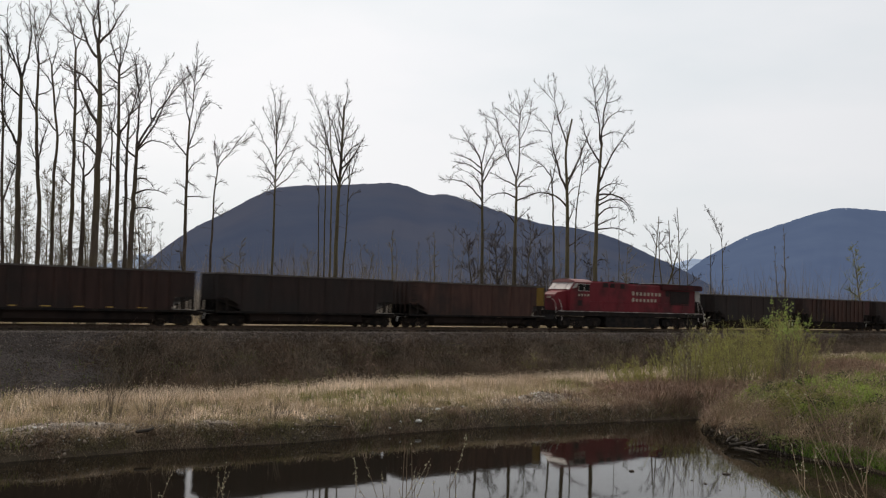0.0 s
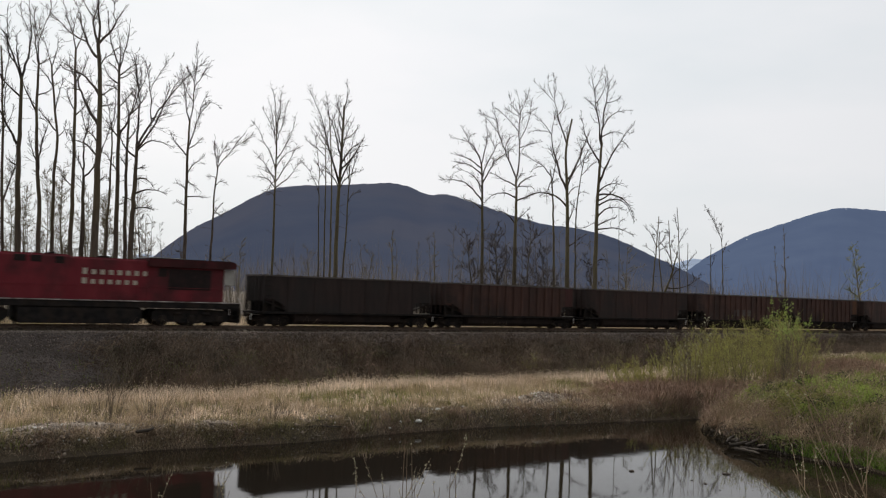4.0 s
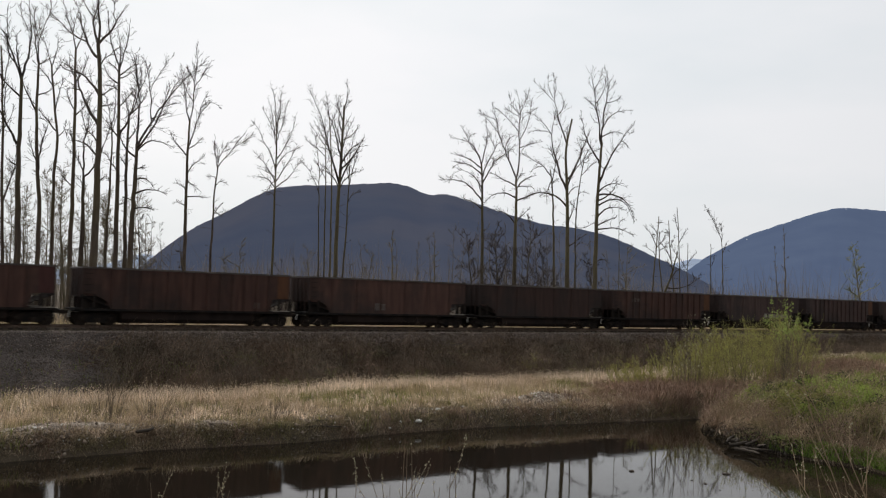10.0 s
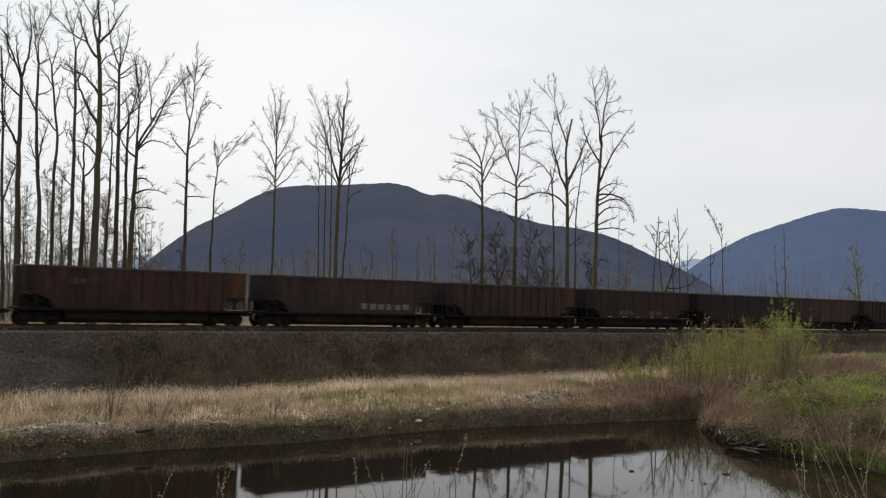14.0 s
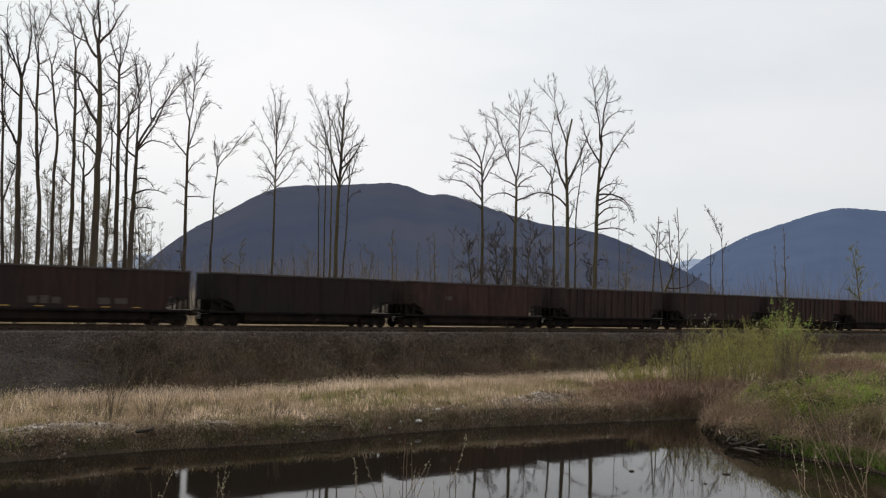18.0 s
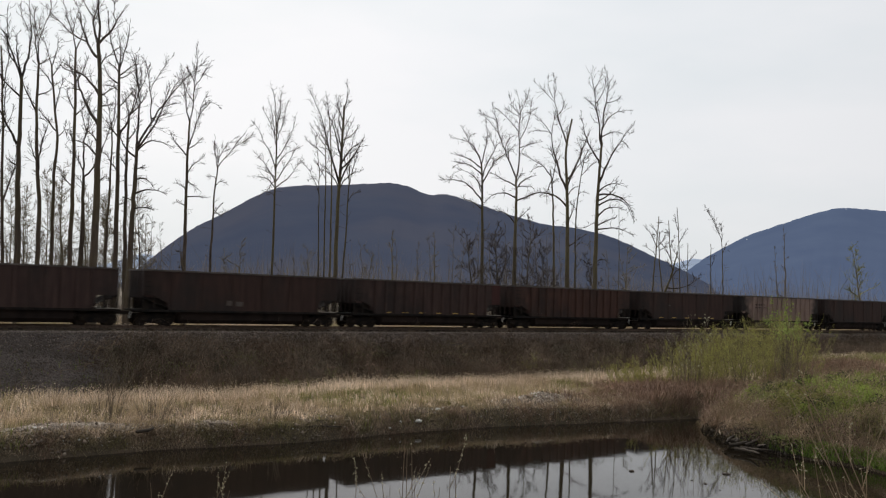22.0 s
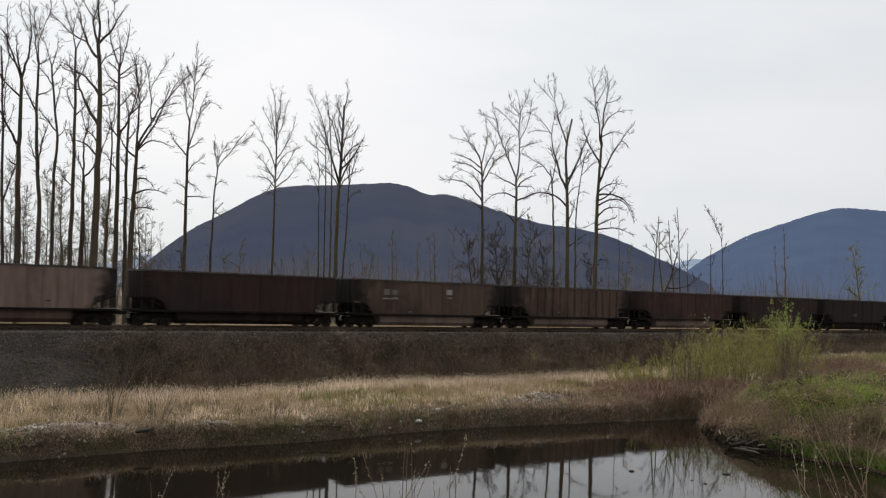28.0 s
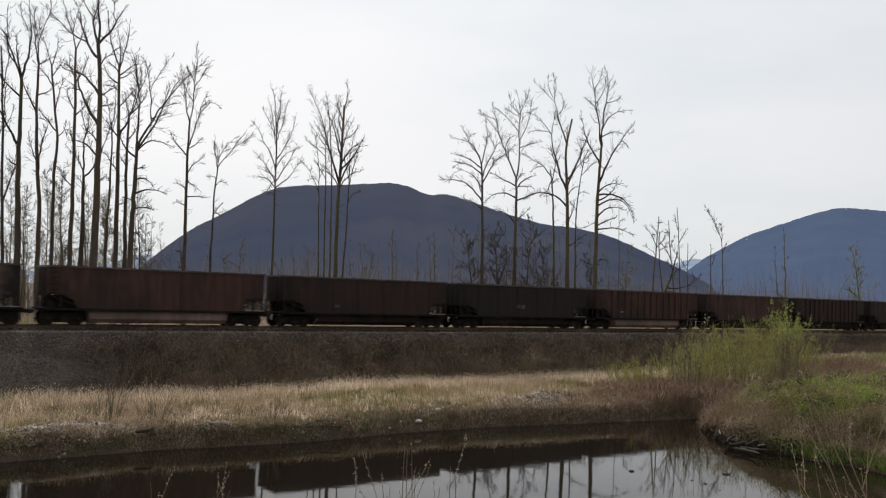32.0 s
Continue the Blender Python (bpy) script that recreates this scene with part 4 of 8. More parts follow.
        for a, dx in enumerate((-2.0, 0.0, 2.0)):
            w = part("wheelset", wheel, M_WHEEL, bogie, "", pose(dx, 0, r))
            SPIN.setdefault(("loco", a), []).append((w, dx, r))
    return loco


LOCO = locomotive()
TRAIN.append((LOCO, START - LOCO_LENGTH))

# ---- trees ----


def grow(g, start, way, length, n, up, wobble):
    """A bending line of n points from start."""
    pts = [np.asarray(start, float)]
    d = np.asarray(way, float) / np.linalg.norm(way)
    step = length / (n - 1)
    for _ in range(n - 1):
        d = d + np.array((0, 0, up)) + g.normal(0, wobble, 3)
        d /= np.linalg.norm(d)
        pts.append(pts[-1] + d * step)
    return np.array(pts)


def along(pts, f):
    i = min(int(f * (len(pts) - 1)), len(pts) - 2)
    q = f * (len(pts) - 1) - i
    return pts[i] * (1 - q) + pts[i + 1] * q, pts[i + 1] - pts[i]


def branchlets(g, lines, pts, r0, length, subs, twigs, start=0.15, fine=0.012):
    """Side branches and twigs along one limb."""
    for _ in range(subs):
        f = g.uniform(start, 0.98)
        p, d = along(pts, f)
        d = d / np.linalg.norm(d)
        w = d * g.uniform(0.55, 1.0) + g.normal(0, 0.55, 3) + np.array((0, 0, 0.12))
        ln = length * g.uniform(0.22, 0.55) * (1.1 - 0.55 * f)
        sp = grow(g, p, w, ln, 5, 0.07, 0.17)
        sr = max(fine * 1.3, r0 * 0.4 * (1 - 0.6 * f))
        lines.append((sp, np.linspace(sr, fine * 0.7, 5), 3))
        for _ in range(twigs):
            q, e = along(sp, g.uniform(0.2, 1.0))
            e = e / np.linalg.norm(e)
            tp = grow(g, q, e * 0.7 + g.normal(0, 0.55, 3), ln * g.uniform(0.25, 0.65), 3, 0.05, 0.14)
            lines.append((tp, np.array((fine * 0.95, fine * 0.75, fine * 0.5)), 3))


def cottonwood(x, y, h, r, lean=0.0, seed=1, crown=0.42, reach=0.20, limbs=22, forks=(), subs=8, twigs=4, label="", bark=None, wood=None, curve=0.0, stub=0.0, rise=1.0, fine=0.0145, name="bare_tree"):
    """A tall bare tree: trunk and a crown of limbs, branches and twigs. forks: limbs of their own as (height, sideways, depthways, rise, length)."""
    g = np.random.default_rng(seed)
    z = float(land(x, y)) - 0.15
    base = thing(name, pose(x, y, z), label or "tall bare leafless cottonwood tree behind the track", "tree", "bare trees along the track")
    n = 16
    f = np.linspace(0, 1, n)
    top = h * (1 - stub)
    wob = np.cumsum(g.normal(0, 0.0042 * h, (n, 2)), axis=0) * (0.25 + 0.75 * f[:, None])
    wob -= wob[-1] * f[:, None]
    trunk = np.stack((lean * f ** 1.15 + curve * np.sin(np.pi * f) + wob[:, 0], wob[:, 1], f * top), axis=-1)
    rad = 1.12 * r * (1.0 - 0.88 * f)
    rad = rad * np.where(f > crown, 1 - 0.45 * (f - crown) / (1 - crown), 1.0)
    rad[0] *= 1.35
    if stub:
        rad = r * (1.0 - 0.8 * f)
    part("trunk", tubes([(trunk, np.maximum(rad, 0.02), 8)], "trunk", bark or M_BARK), M_BARK, base)
    lines = []
    for hf, sx, sy, up, ln in forks:
        p, _ = along(trunk, hf)
        lp = grow(g, p, (sx, sy, up), ln * h, 9, 0.13, 0.10)
        lr = max(0.60 * r * (1 - 0.65 * hf) * min(1.0, 0.35 + 2.2 * ln), 0.04)
        lines.append((lp, np.linspace(lr, 0.03, 9), 5))
        branchlets(g, lines, lp, lr, ln * h, subs + 6, twigs, 0.2, fine)
    for i in range(limbs):
        hf = crown + (0.985 - crown) * ((i + g.uniform(0, 0.9)) / limbs)
        p, _ = along(trunk, hf)
        a = g.uniform(0, 2 * np.pi)
        fall = 1 - 0.62 * (hf - crown) / (1 - crown)
        if g.uniform() < 0.25:
            fall *= 0.4
        ln = h * reach * fall * g.uniform(0.65, 1.45)
        lp = grow(g, p, (math.cos(a), math.sin(a), rise * g.uniform(0.5, 1.6)), ln, 7, 0.09, 0.22)
        lr = max(0.40 * r * (1 - 0.8 * hf), 0.03)
        lines.append((lp, np.linspace(lr, 0.016, 7), 4))
        branchlets(g, lines, lp, lr, ln, subs, twigs, 0.15, fine)
    # small shoots low on the stem
    for i in range(10):
        p, _ = along(trunk, g.uniform(0.12, crown))
        a = g.uniform(0, 2 * np.pi)
        lp = grow(g, p, (math.cos(a), math.sin(a), g.uniform(-0.2, 0.6)), h * g.uniform(0.02, 0.06), 4, 0.02, 0.2)
        lines.append((lp, np.linspace(0.022, 0.01, 4), 3))
        branchlets(g, lines, lp, 0.02, h * 0.05, 3, 1, 0.2, fine)
    part("crown", tubes(lines, "crown", wood or M_BRANCH), M_BRANCH, base, "bare limbs and twigs")
    return base



def shaped_tree(x, y, top, r, sway, limbs, seed, label="", bark=None, wood=None, fine=0.013, broken=False):
    """A bare tree of known habit. sway: how far the trunk stands aside at even steps of its height; limbs: each leaves the trunk (0) or an
    earlier limb at a fraction of it, ends so far aside and so high above the foot, and bows to one side."""
    g = np.random.default_rng(seed)
    z = float(land(x, y)) - 0.15
    base = thing("bare_tree", pose(x, y, z), label or "tall bare leafless cottonwood tree behind the track", "tree", "bare trees along the track")
    n = 22
    f = np.linspace(0, 1, n)
    knots = np.linspace(0, 1, len(sway) + 1)
    trunk = np.stack((np.interp(f, knots, (0.0,) + tuple(sway)), np.cumsum(g.normal(0, 0.05, n)), f * top), axis=-1)
    trunk[1:-1, 0] = 0.25 * trunk[:-2, 0] + 0.5 * trunk[1:-1, 0] + 0.25 * trunk[2:, 0] + g.normal(0, 0.02, n - 2)
    rad = r * (1.0 - (0.70 if broken else 0.62) * f)
    rad[0] *= 1.3
    part("trunk", tubes([(trunk, rad, 9)], "trunk", bark or M_BARK), M_BARK, base)
    curves, radii, lines = [trunk], [rad], []
    for parent, at, side, high, bow in limbs:
        p, _ = along(curves[parent], at)
        pr = float(np.interp(at, np.linspace(0, 1, len(radii[parent])), radii[parent]))
        depth = g.normal(0, 0.28)
        end = np.array((side, 0.0, high))
        chord = end - p
        chord[1] = 0.0
        ln = float(np.linalg.norm(chord))
        across = np.array((-chord[2], 0.0, chord[0]))
        m = 12
        t = np.linspace(0, 1, m)
        reach = np.array([p + chord * q + across * (4 * q * (1 - q) * bow) + np.array((0, depth * ln * q, 0)) for q in t])
        shake = np.cumsum(g.normal(0, 0.010 * ln, (m, 3)), axis=0)
        reach += (shake - shake[-1] * t[:, None]) * (t > 0)[:, None]
        lr = min(0.75 * pr, max(0.030, 0.0135 * ln + 0.13 * r))
        lrad = lr * (1 - t) ** 1.0 + fine * 0.9
        lines.append((reach, lrad, 6 if lr > 0.08 else 4))
        curves.append(reach)
        radii.append(lrad)
        # side branches keep near the limb and bend upwards
        for _ in range(int(6 + 3.2 * ln)):
            h = g.uniform(0.12, 1.0) ** 0.8
            q, d = along(reach, h)
            d = d / np.linalg.norm(d)
            sl = (0.40 + 0.15 * ln) * g.uniform(0.4, 1.4) * (1.15 - 0.72 * h)
            way = d * g.uniform(0.6, 1.1) + g.normal(0, 0.42, 3)
            sp = grow(g, q, way, sl, 6, 0.06, 0.12)
            lines.append((sp, np.linspace(max(fine * 1.5, 0.28 * lr * (1 - 0.7 * h)), fine * 0.8, 6), 3))
            for _ in range(3):
                q2, d2 = along(sp, g.uniform(0.25, 1.0))
                d2 = d2 / np.linalg.norm(d2)
                tp = grow(g, q2, d2 + g.normal(0, 0.42, 3), sl * g.uniform(0.25, 0.6), 4, 0.04, 0.10)
                lines.append((tp, np.linspace(fine, fine * 0.55, 4), 3))
    # snags and short shoots on the bare stem
    for _ in range(14):
        q, _ = along(trunk, g.uniform(0.15, 0.98))
        a = g.uniform(0, 2 * np.pi)
        sp = grow(g, q, (math.cos(a), math.sin(a), g.uniform(-0.3, 0.7)), g.uniform(0.3, 1.3), 5, 0.03, 0.25)
        lines.append((sp, np.linspace(0.022, 0.009, 5), 3))
        q2, d2 = along(sp, 0.6)
        lines.append((grow(g, q2, d2 / np.linalg.norm(d2) + g.normal(0, 0.5, 3), 0.45, 4, 0.05, 0.2), np.linspace(0.012, 0.007, 4), 3))
    part("crown", tubes(lines, "crown", wood or M_BRANCH), M_BRANCH, base, "bare limbs and twigs")
    return base


shaped_tree(-36.56, 74.0, 23.66, 0.17, (-0.20, -0.40, -0.60, -0.74, -0.91, -1.11, -1.46), ((0, 0.38, -0.4, 15.1, 0.00), (0, 0.74, -1.8, 21.9, -0.02), (0, 0.84, -1.1, 24.4, -0.05), (0, 0.87, -2.2, 24.8, 0.02), (0, 0.70, -0.3, 18.6, -0.07),), 300, label="slender bare leafless tree behind the track")
shaped_tree(-33.46, 70.0, 20.11, 0.30, (-0.09, -0.19, -0.28, -0.37, -0.44, -0.54, -0.63), ((0, 0.98, -2.8, 24.6, -0.03), (0, 0.99, -0.7, 26.3, -0.06), (0, 0.91, -2.8, 20.7, -0.04), (0, 0.72, -2.2, 19.1, 0.03), (1, 0.27, -1.7, 25.7, 0.07), (0, 1.00, -0.9, 23.3, 0.04), (5, 0.44, -3.0, 23.5, -0.33), (2, 0.61, -1.2, 25.9, 0.08), (0, 0.64, -1.5, 13.5, 0.03),), 301, label="tall thick-trunked bare cottonwood with heavy limbs")
shaped_tree(-34.60, 76.0, 22.95, 0.24, (-0.16, -0.31, -0.47, -0.75, -1.05, -1.19, -1.21), ((0, 0.99, -2.4, 28.1, 0.01), (0, 1.00, -0.0, 28.0, 0.08), (0, 0.81, -2.4, 22.1, 0.04), (1, 0.29, -2.0, 27.8, 0.02), (0, 0.99, 0.5, 23.4, 0.00), (0, 0.55, 0.1, 18.0, 0.04), (0, 0.87, 0.2, 21.1, -0.13), (2, 0.35, -1.7, 27.5, 0.02), (0, 0.62, -1.6, 16.8, 0.05), (2, 0.71, -0.3, 28.3, -0.10),), 302)
shaped_tree(-35.50, 80.0, 23.85, 0.20, (0.02, 0.03, 0.00, -0.12, 0.05, -0.42, -0.89), ((0, 0.81, 1.0, 22.2, 0.02), (0, 0.74, -1.9, 20.0, 0.02), (0, 0.91, -2.2, 23.8, -0.04), (0, 0.99, -0.8, 26.6, -0.06), (0, 0.99, -1.7, 26.2, -0.00), (0, 0.72, 0.6, 18.7, -0.16), (0, 0.95, -0.0, 24.4, -0.02),), 303)
shaped_tree(-33.24, 79.0, 24.96, 0.24, (-0.07, -0.14, -0.21, -0.28, -0.36, -0.52, -0.67), ((0, 1.00, -1.9, 30.0, -0.03), (0, 1.00, -0.6, 28.4, -0.07), (0, 0.78, -1.7, 21.8, 0.07), (0, 0.88, 0.3, 24.5, -0.11), (0, 0.76, 0.7, 21.4, -0.09), (0, 0.64, -1.6, 18.7, 0.03), (1, 0.28, -0.1, 29.4, 0.03), (0, 0.50, -1.4, 14.1, 0.10), (0, 0.90, -1.5, 24.7, 0.10),), 304)
shaped_tree(-30.35, 74.0, 12.78, 0.28, (-0.01, -0.03, -0.04, -0.06, -0.07, -0.13, -0.20), ((0, 0.99, -0.6, 19.4, 0.02), (0, 1.00, 0.2, 18.3, -0.05), (1, 0.09, -1.6, 15.3, -0.08), (1, 0.48, -0.1, 18.8, -0.03), (1, 0.61, -1.2, 19.3, 0.04), (2, 0.66, 0.7, 18.1, -0.06), (0, 0.94, -0.8, 12.9, -0.08),), 305)
shaped_tree(-27.22, 69.0, 22.79, 0.36, (-0.03, -0.06, -0.09, -0.10, -0.19, -0.35, -0.68), ((0, 1.00, -1.3, 27.7, 0.10), (0, 1.00, 1.4, 26.1, -0.01), (0, 1.00, -0.7, 27.6, -0.04), (0, 0.95, -3.5, 26.7, 0.08), (0, 0.81, -4.6, 21.8, -0.09), (0, 0.71, -3.6, 22.1, 0.04), (4, 0.39, -6.2, 26.5, 0.05), (0, 0.60, -2.8, 15.1, -0.15), (8, 0.99, -2.8, 15.9, 0.19), (0, 0.82, 1.4, 19.4, -0.02), (0, 0.92, 0.7, 22.0, 0.15), (0, 0.78, 1.2, 18.0, 0.01), (0, 0.51, 0.8, 12.2, 0.11), (0, 0.65, -1.1, 15.8, -0.11), (5, 0.57, -4.0, 21.2, 0.05), (6, 0.58, -3.6, 19.6, -0.05), (2, 0.55, 0.5, 26.7, 0.11), (1, 0.47, -2.3, 27.3, 0.05),), 306, label="tall thick-trunked bare cottonwood with heavy limbs")
shaped_tree(-31.51, 82.0, 18.90, 0.16, (0.05, 0.10, 0.15, 0.19, 0.22, 0.16, -0.02), ((0, 0.99, -0.9, 21.6, -0.02), (0, 0.99, 0.3, 22.7, -0.05), (0, 0.69, -0.4, 13.8, -0.20), (0, 0.92, 0.8, 19.7, 0.09),), 307, label="slender bare leafless tree behind the track")
shaped_tree(-27.44, 74.0, 22.38, 0.25, (-0.03, -0.06, -0.12, -0.23, -0.29, -0.44, -0.61), ((0, 1.00, -1.5, 26.7, 0.05), (0, 0.98, 0.4, 26.1, -0.04), (0, 0.93, -1.9, 22.5, 0.16), (0, 0.84, 0.9, 20.2, -0.00), (0, 0.95, 0.7, 21.9, -0.08), (0, 0.90, -1.9, 20.8, -0.08), (0, 0.73, 0.8, 20.9, -0.08), (0, 0.59, -1.7, 15.0, -0.01), (0, 0.72, -1.8, 17.9, -0.01), (0, 0.47, 0.8, 10.9, -0.07), (1, 0.26, -0.1, 23.5, 0.35), (0, 0.97, -1.6, 22.6, -0.10), (0, 0.98, -0.6, 25.2, -0.06), (0, 0.96, 0.8, 22.7, -0.00),), 308)
shaped_tree(-27.10, 76.0, 18.59, 0.22, (-0.10, -0.20, -0.30, -0.35, -0.41, -0.51, -0.50), ((0, 1.00, -1.0, 24.2, -0.13), (0, 0.97, -1.9, 21.3, -0.02), (0, 1.00, 0.8, 20.9, -0.06), (0, 0.75, -1.2, 14.9, -0.08), (1, 0.35, 0.1, 23.1, -0.12), (0, 0.88, 0.5, 18.6, -0.10),), 309)
shaped_tree(-25.63, 72.0, 15.35, 0.31, (0.01, 0.02, 0.03, 0.05, 0.12, 0.17, 0.21), ((0, 0.99, 4.2, 23.7, 0.05), (0, 0.99, -0.5, 22.9, -0.04), (1, 0.23, 0.8, 22.1, -0.04), (3, 0.48, 2.6, 23.1, 0.05), (0, 0.98, 3.6, 19.7, -0.06), (0, 0.96, 3.0, 15.3, 0.24), (0, 0.73, 2.7, 11.3, 0.15), (0, 0.65, 2.0, 9.9, 0.14), (0, 0.87, 1.0, 13.7, -0.08), (0, 0.81, 1.9, 11.8, 0.19), (0, 0.93, -1.6, 16.6, 0.10), (0, 0.53, 1.0, 7.5, 0.16), (1, 0.39, 2.6, 19.3, 0.06), (1, 0.55, 3.4, 22.3, 0.04), (3, 0.05, 2.5, 18.2, 0.01), (2, 0.37, -0.7, 19.9, -0.05), (2, 0.56, 0.5, 22.3, -0.05), (0, 0.69, -0.9, 11.0, -0.07),), 310, label="tall thick-trunked bare cottonwood with heavy limbs")
shaped_tree(-22.74, 78.0, 18.60, 0.21, (-0.07, -0.14, -0.21, -0.27, -0.29, -0.29, -0.22), ((0, 0.99, -1.3, 23.4, 0.02), (0, 1.00, 0.2, 25.0, -0.04), (2, 0.25, -1.2, 22.2, 0.01), (2, 0.45, 1.5, 24.1, -0.02), (0, 0.87, 1.7, 20.5, 0.07), (0, 0.83, -2.0, 17.5, 0.02), (0, 0.74, 1.5, 15.3, 0.06), (0, 0.66, -1.5, 13.0, -0.12), (0, 0.86, 0.9, 17.2, -0.07), (5, 0.55, 1.0, 21.4, 0.06), (10, 0.35, 2.3, 19.9, 0.33), (0, 0.59, -1.4, 11.3, -0.04), (0, 0.71, 0.8, 12.4, -0.00), (2, 0.53, -0.5, 23.2, -0.01), (1, 0.49, -0.4, 23.2, -0.03), (0, 0.63, 1.4, 11.8, 0.06),), 311)
shaped_tree(-21.66, 82.0, 15.08, 0.15, (0.01, 0.01, 0.02, 0.03, 0.04, 0.08, 0.28), ((0, 0.99, 0.2, 17.8, 0.04), (0, 1.00, 1.8, 18.1, 0.10), (0, 1.00, 3.5, 18.6, 0.04), (0, 0.87, 1.3, 13.5, 0.35), (0, 0.74, 1.5, 11.1, -0.35), (0, 0.92, -0.7, 14.2, -0.28), (3, 0.44, 2.7, 18.5, 0.01), (0, 0.69, 1.0, 11.7, 0.06), (2, 0.12, -0.3, 17.6, -0.03),), 312, label="slender bare leafless tree behind the track")
shaped_tree(-21.61, 112.0, 26.24, 0.19, (-0.00, -0.00, -0.01, -0.07, -0.06, -0.09, -0.39), ((0, 0.99, -1.1, 30.1, -0.03), (0, 0.66, -3.6, 21.8, -0.07), (0, 0.64, -3.3, 18.1, -0.16), (0, 0.72, -2.9, 24.9, -0.05), (0, 0.69, -2.6, 19.5, -0.06), (0, 0.83, -2.2, 27.1, -0.07), (0, 0.89, -1.5, 28.3, -0.01), (0, 0.85, 1.0, 28.3, -0.03), (0, 0.78, 2.4, 25.8, -0.05), (0, 0.74, 2.8, 22.2, 0.13), (0, 0.67, 3.0, 21.9, -0.01), (0, 0.64, 3.0, 20.6, -0.07), (0, 0.90, 0.1, 29.0, 0.00), (0, 0.60, -2.0, 15.6, -0.30), (0, 0.68, -1.2, 15.8, -0.09), (0, 0.94, 0.5, 29.2, -0.02),), 313, bark=M_MOSSY, fine=0.013)
shaped_tree(-12.58, 104.0, 25.92, 0.30, (-0.02, -0.05, -0.07, -0.04, 0.13, 0.17, 0.25), ((0, 0.99, 0.4, 28.8, -0.07), (0, 0.64, -3.2, 26.6, -0.02), (0, 0.68, -1.7, 25.7, -0.06), (0, 0.84, 2.0, 23.8, -0.08), (0, 0.84, 1.0, 24.9, 0.05), (0, 0.74, 2.6, 21.9, 0.08), (0, 0.70, 2.7, 22.7, -0.05), (0, 0.64, 2.3, 21.4, 0.02), (0, 0.62, 2.5, 18.5, 0.13), (0, 0.93, -0.8, 27.1, 0.02), (0, 0.62, -2.6, 18.4, -0.13), (0, 0.87, -0.3, 26.7, 0.07), (0, 0.76, 1.2, 24.3, 0.04), (0, 0.71, 1.7, 20.7, 0.13), (0, 0.79, -1.0, 24.5, 0.02), (0, 0.96, 1.0, 26.5, 0.07),), 314, bark=M_MOSSY, fine=0.013, label="tall thick-trunked bare cottonwood with heavy limbs")
shaped_tree(-15.58, 112.0, 19.51, 0.12, (-0.07, -0.15, -0.22, -0.29, -0.36, -0.43, -0.49), ((0, 0.83, -2.8, 20.3, -0.07), (0, 0.99, -1.5, 24.1, -0.04), (0, 0.93, 0.4, 21.4, -0.07), (0, 0.89, -1.9, 17.9, -0.35),), 315, bark=M_MOSSY, fine=0.013, label="slender bare leafless tree behind the track")
shaped_tree(-14.51, 109.0, 23.00, 0.13, (-0.06, -0.12, -0.18, -0.25, -0.31, -0.39, -0.59), ((0, 0.98, -1.7, 25.6, -0.09), (0, 0.89, -3.1, 22.8, -0.01), (0, 0.95, -2.3, 24.2, -0.02), (0, 0.77, -1.9, 20.1, -0.03),), 316, bark=M_MOSSY, fine=0.013, label="slender bare leafless tree behind the track")
shaped_tree(-13.72, 108.0, 25.30, 0.15, (-0.05, -0.09, -0.14, -0.19, -0.29, -0.56, -0.85), ((0, 0.99, -1.5, 28.5, -0.01), (0, 0.83, -2.7, 24.7, -0.03), (0, 0.94, 0.2, 28.2, -0.01), (0, 0.70, -1.8, 19.5, -0.14), (0, 0.78, -2.3, 21.9, -0.27),), 317, bark=M_MOSSY, fine=0.013, label="slender bare leafless tree behind the track")
shaped_tree(-12.20, 106.0, 19.06, 0.14, (0.11, 0.21, 0.32, 0.42, 0.49, 0.54, 0.59), ((0, 0.87, 1.9, 21.7, 0.00), (0, 0.91, 0.0, 21.4, 0.08), (0, 0.95, 1.3, 22.7, 0.05), (0, 0.77, 2.1, 15.9, 0.16),), 318, bark=M_MOSSY, fine=0.013, label="slender bare leafless tree behind the track")
shaped_tree(4.93, 106.0, 19.86, 0.26, (-0.06, -0.12, -0.18, -0.23, -0.34, -0.43, -0.62), ((0, 0.77, -5.7, 17.6, -0.19), (0, 0.84, -3.3, 18.8, -0.12), (0, 0.93, -4.3, 20.2, -0.12), (0, 0.97, -4.2, 21.0, -0.08), (0, 0.99, -4.5, 22.8, -0.21), (5, 0.10, -3.0, 24.6, -0.00), (0, 1.00, -0.3, 25.1, -0.07), (0, 0.91, 2.2, 23.3, 0.07), (0, 0.88, 3.0, 21.5, 0.10), (9, 0.46, 1.8, 20.4, 0.30), (8, 0.64, 0.2, 23.6, 0.01), (0, 0.72, -3.2, 15.7, -0.06), (6, 0.57, -1.3, 23.7, 0.21), (2, 0.94, -4.4, 17.4, -0.16), (3, 0.56, -4.0, 19.3, -0.19), (0, 0.82, -1.0, 18.5, 0.11),), 319, bark=M_MOSSY, fine=0.013)
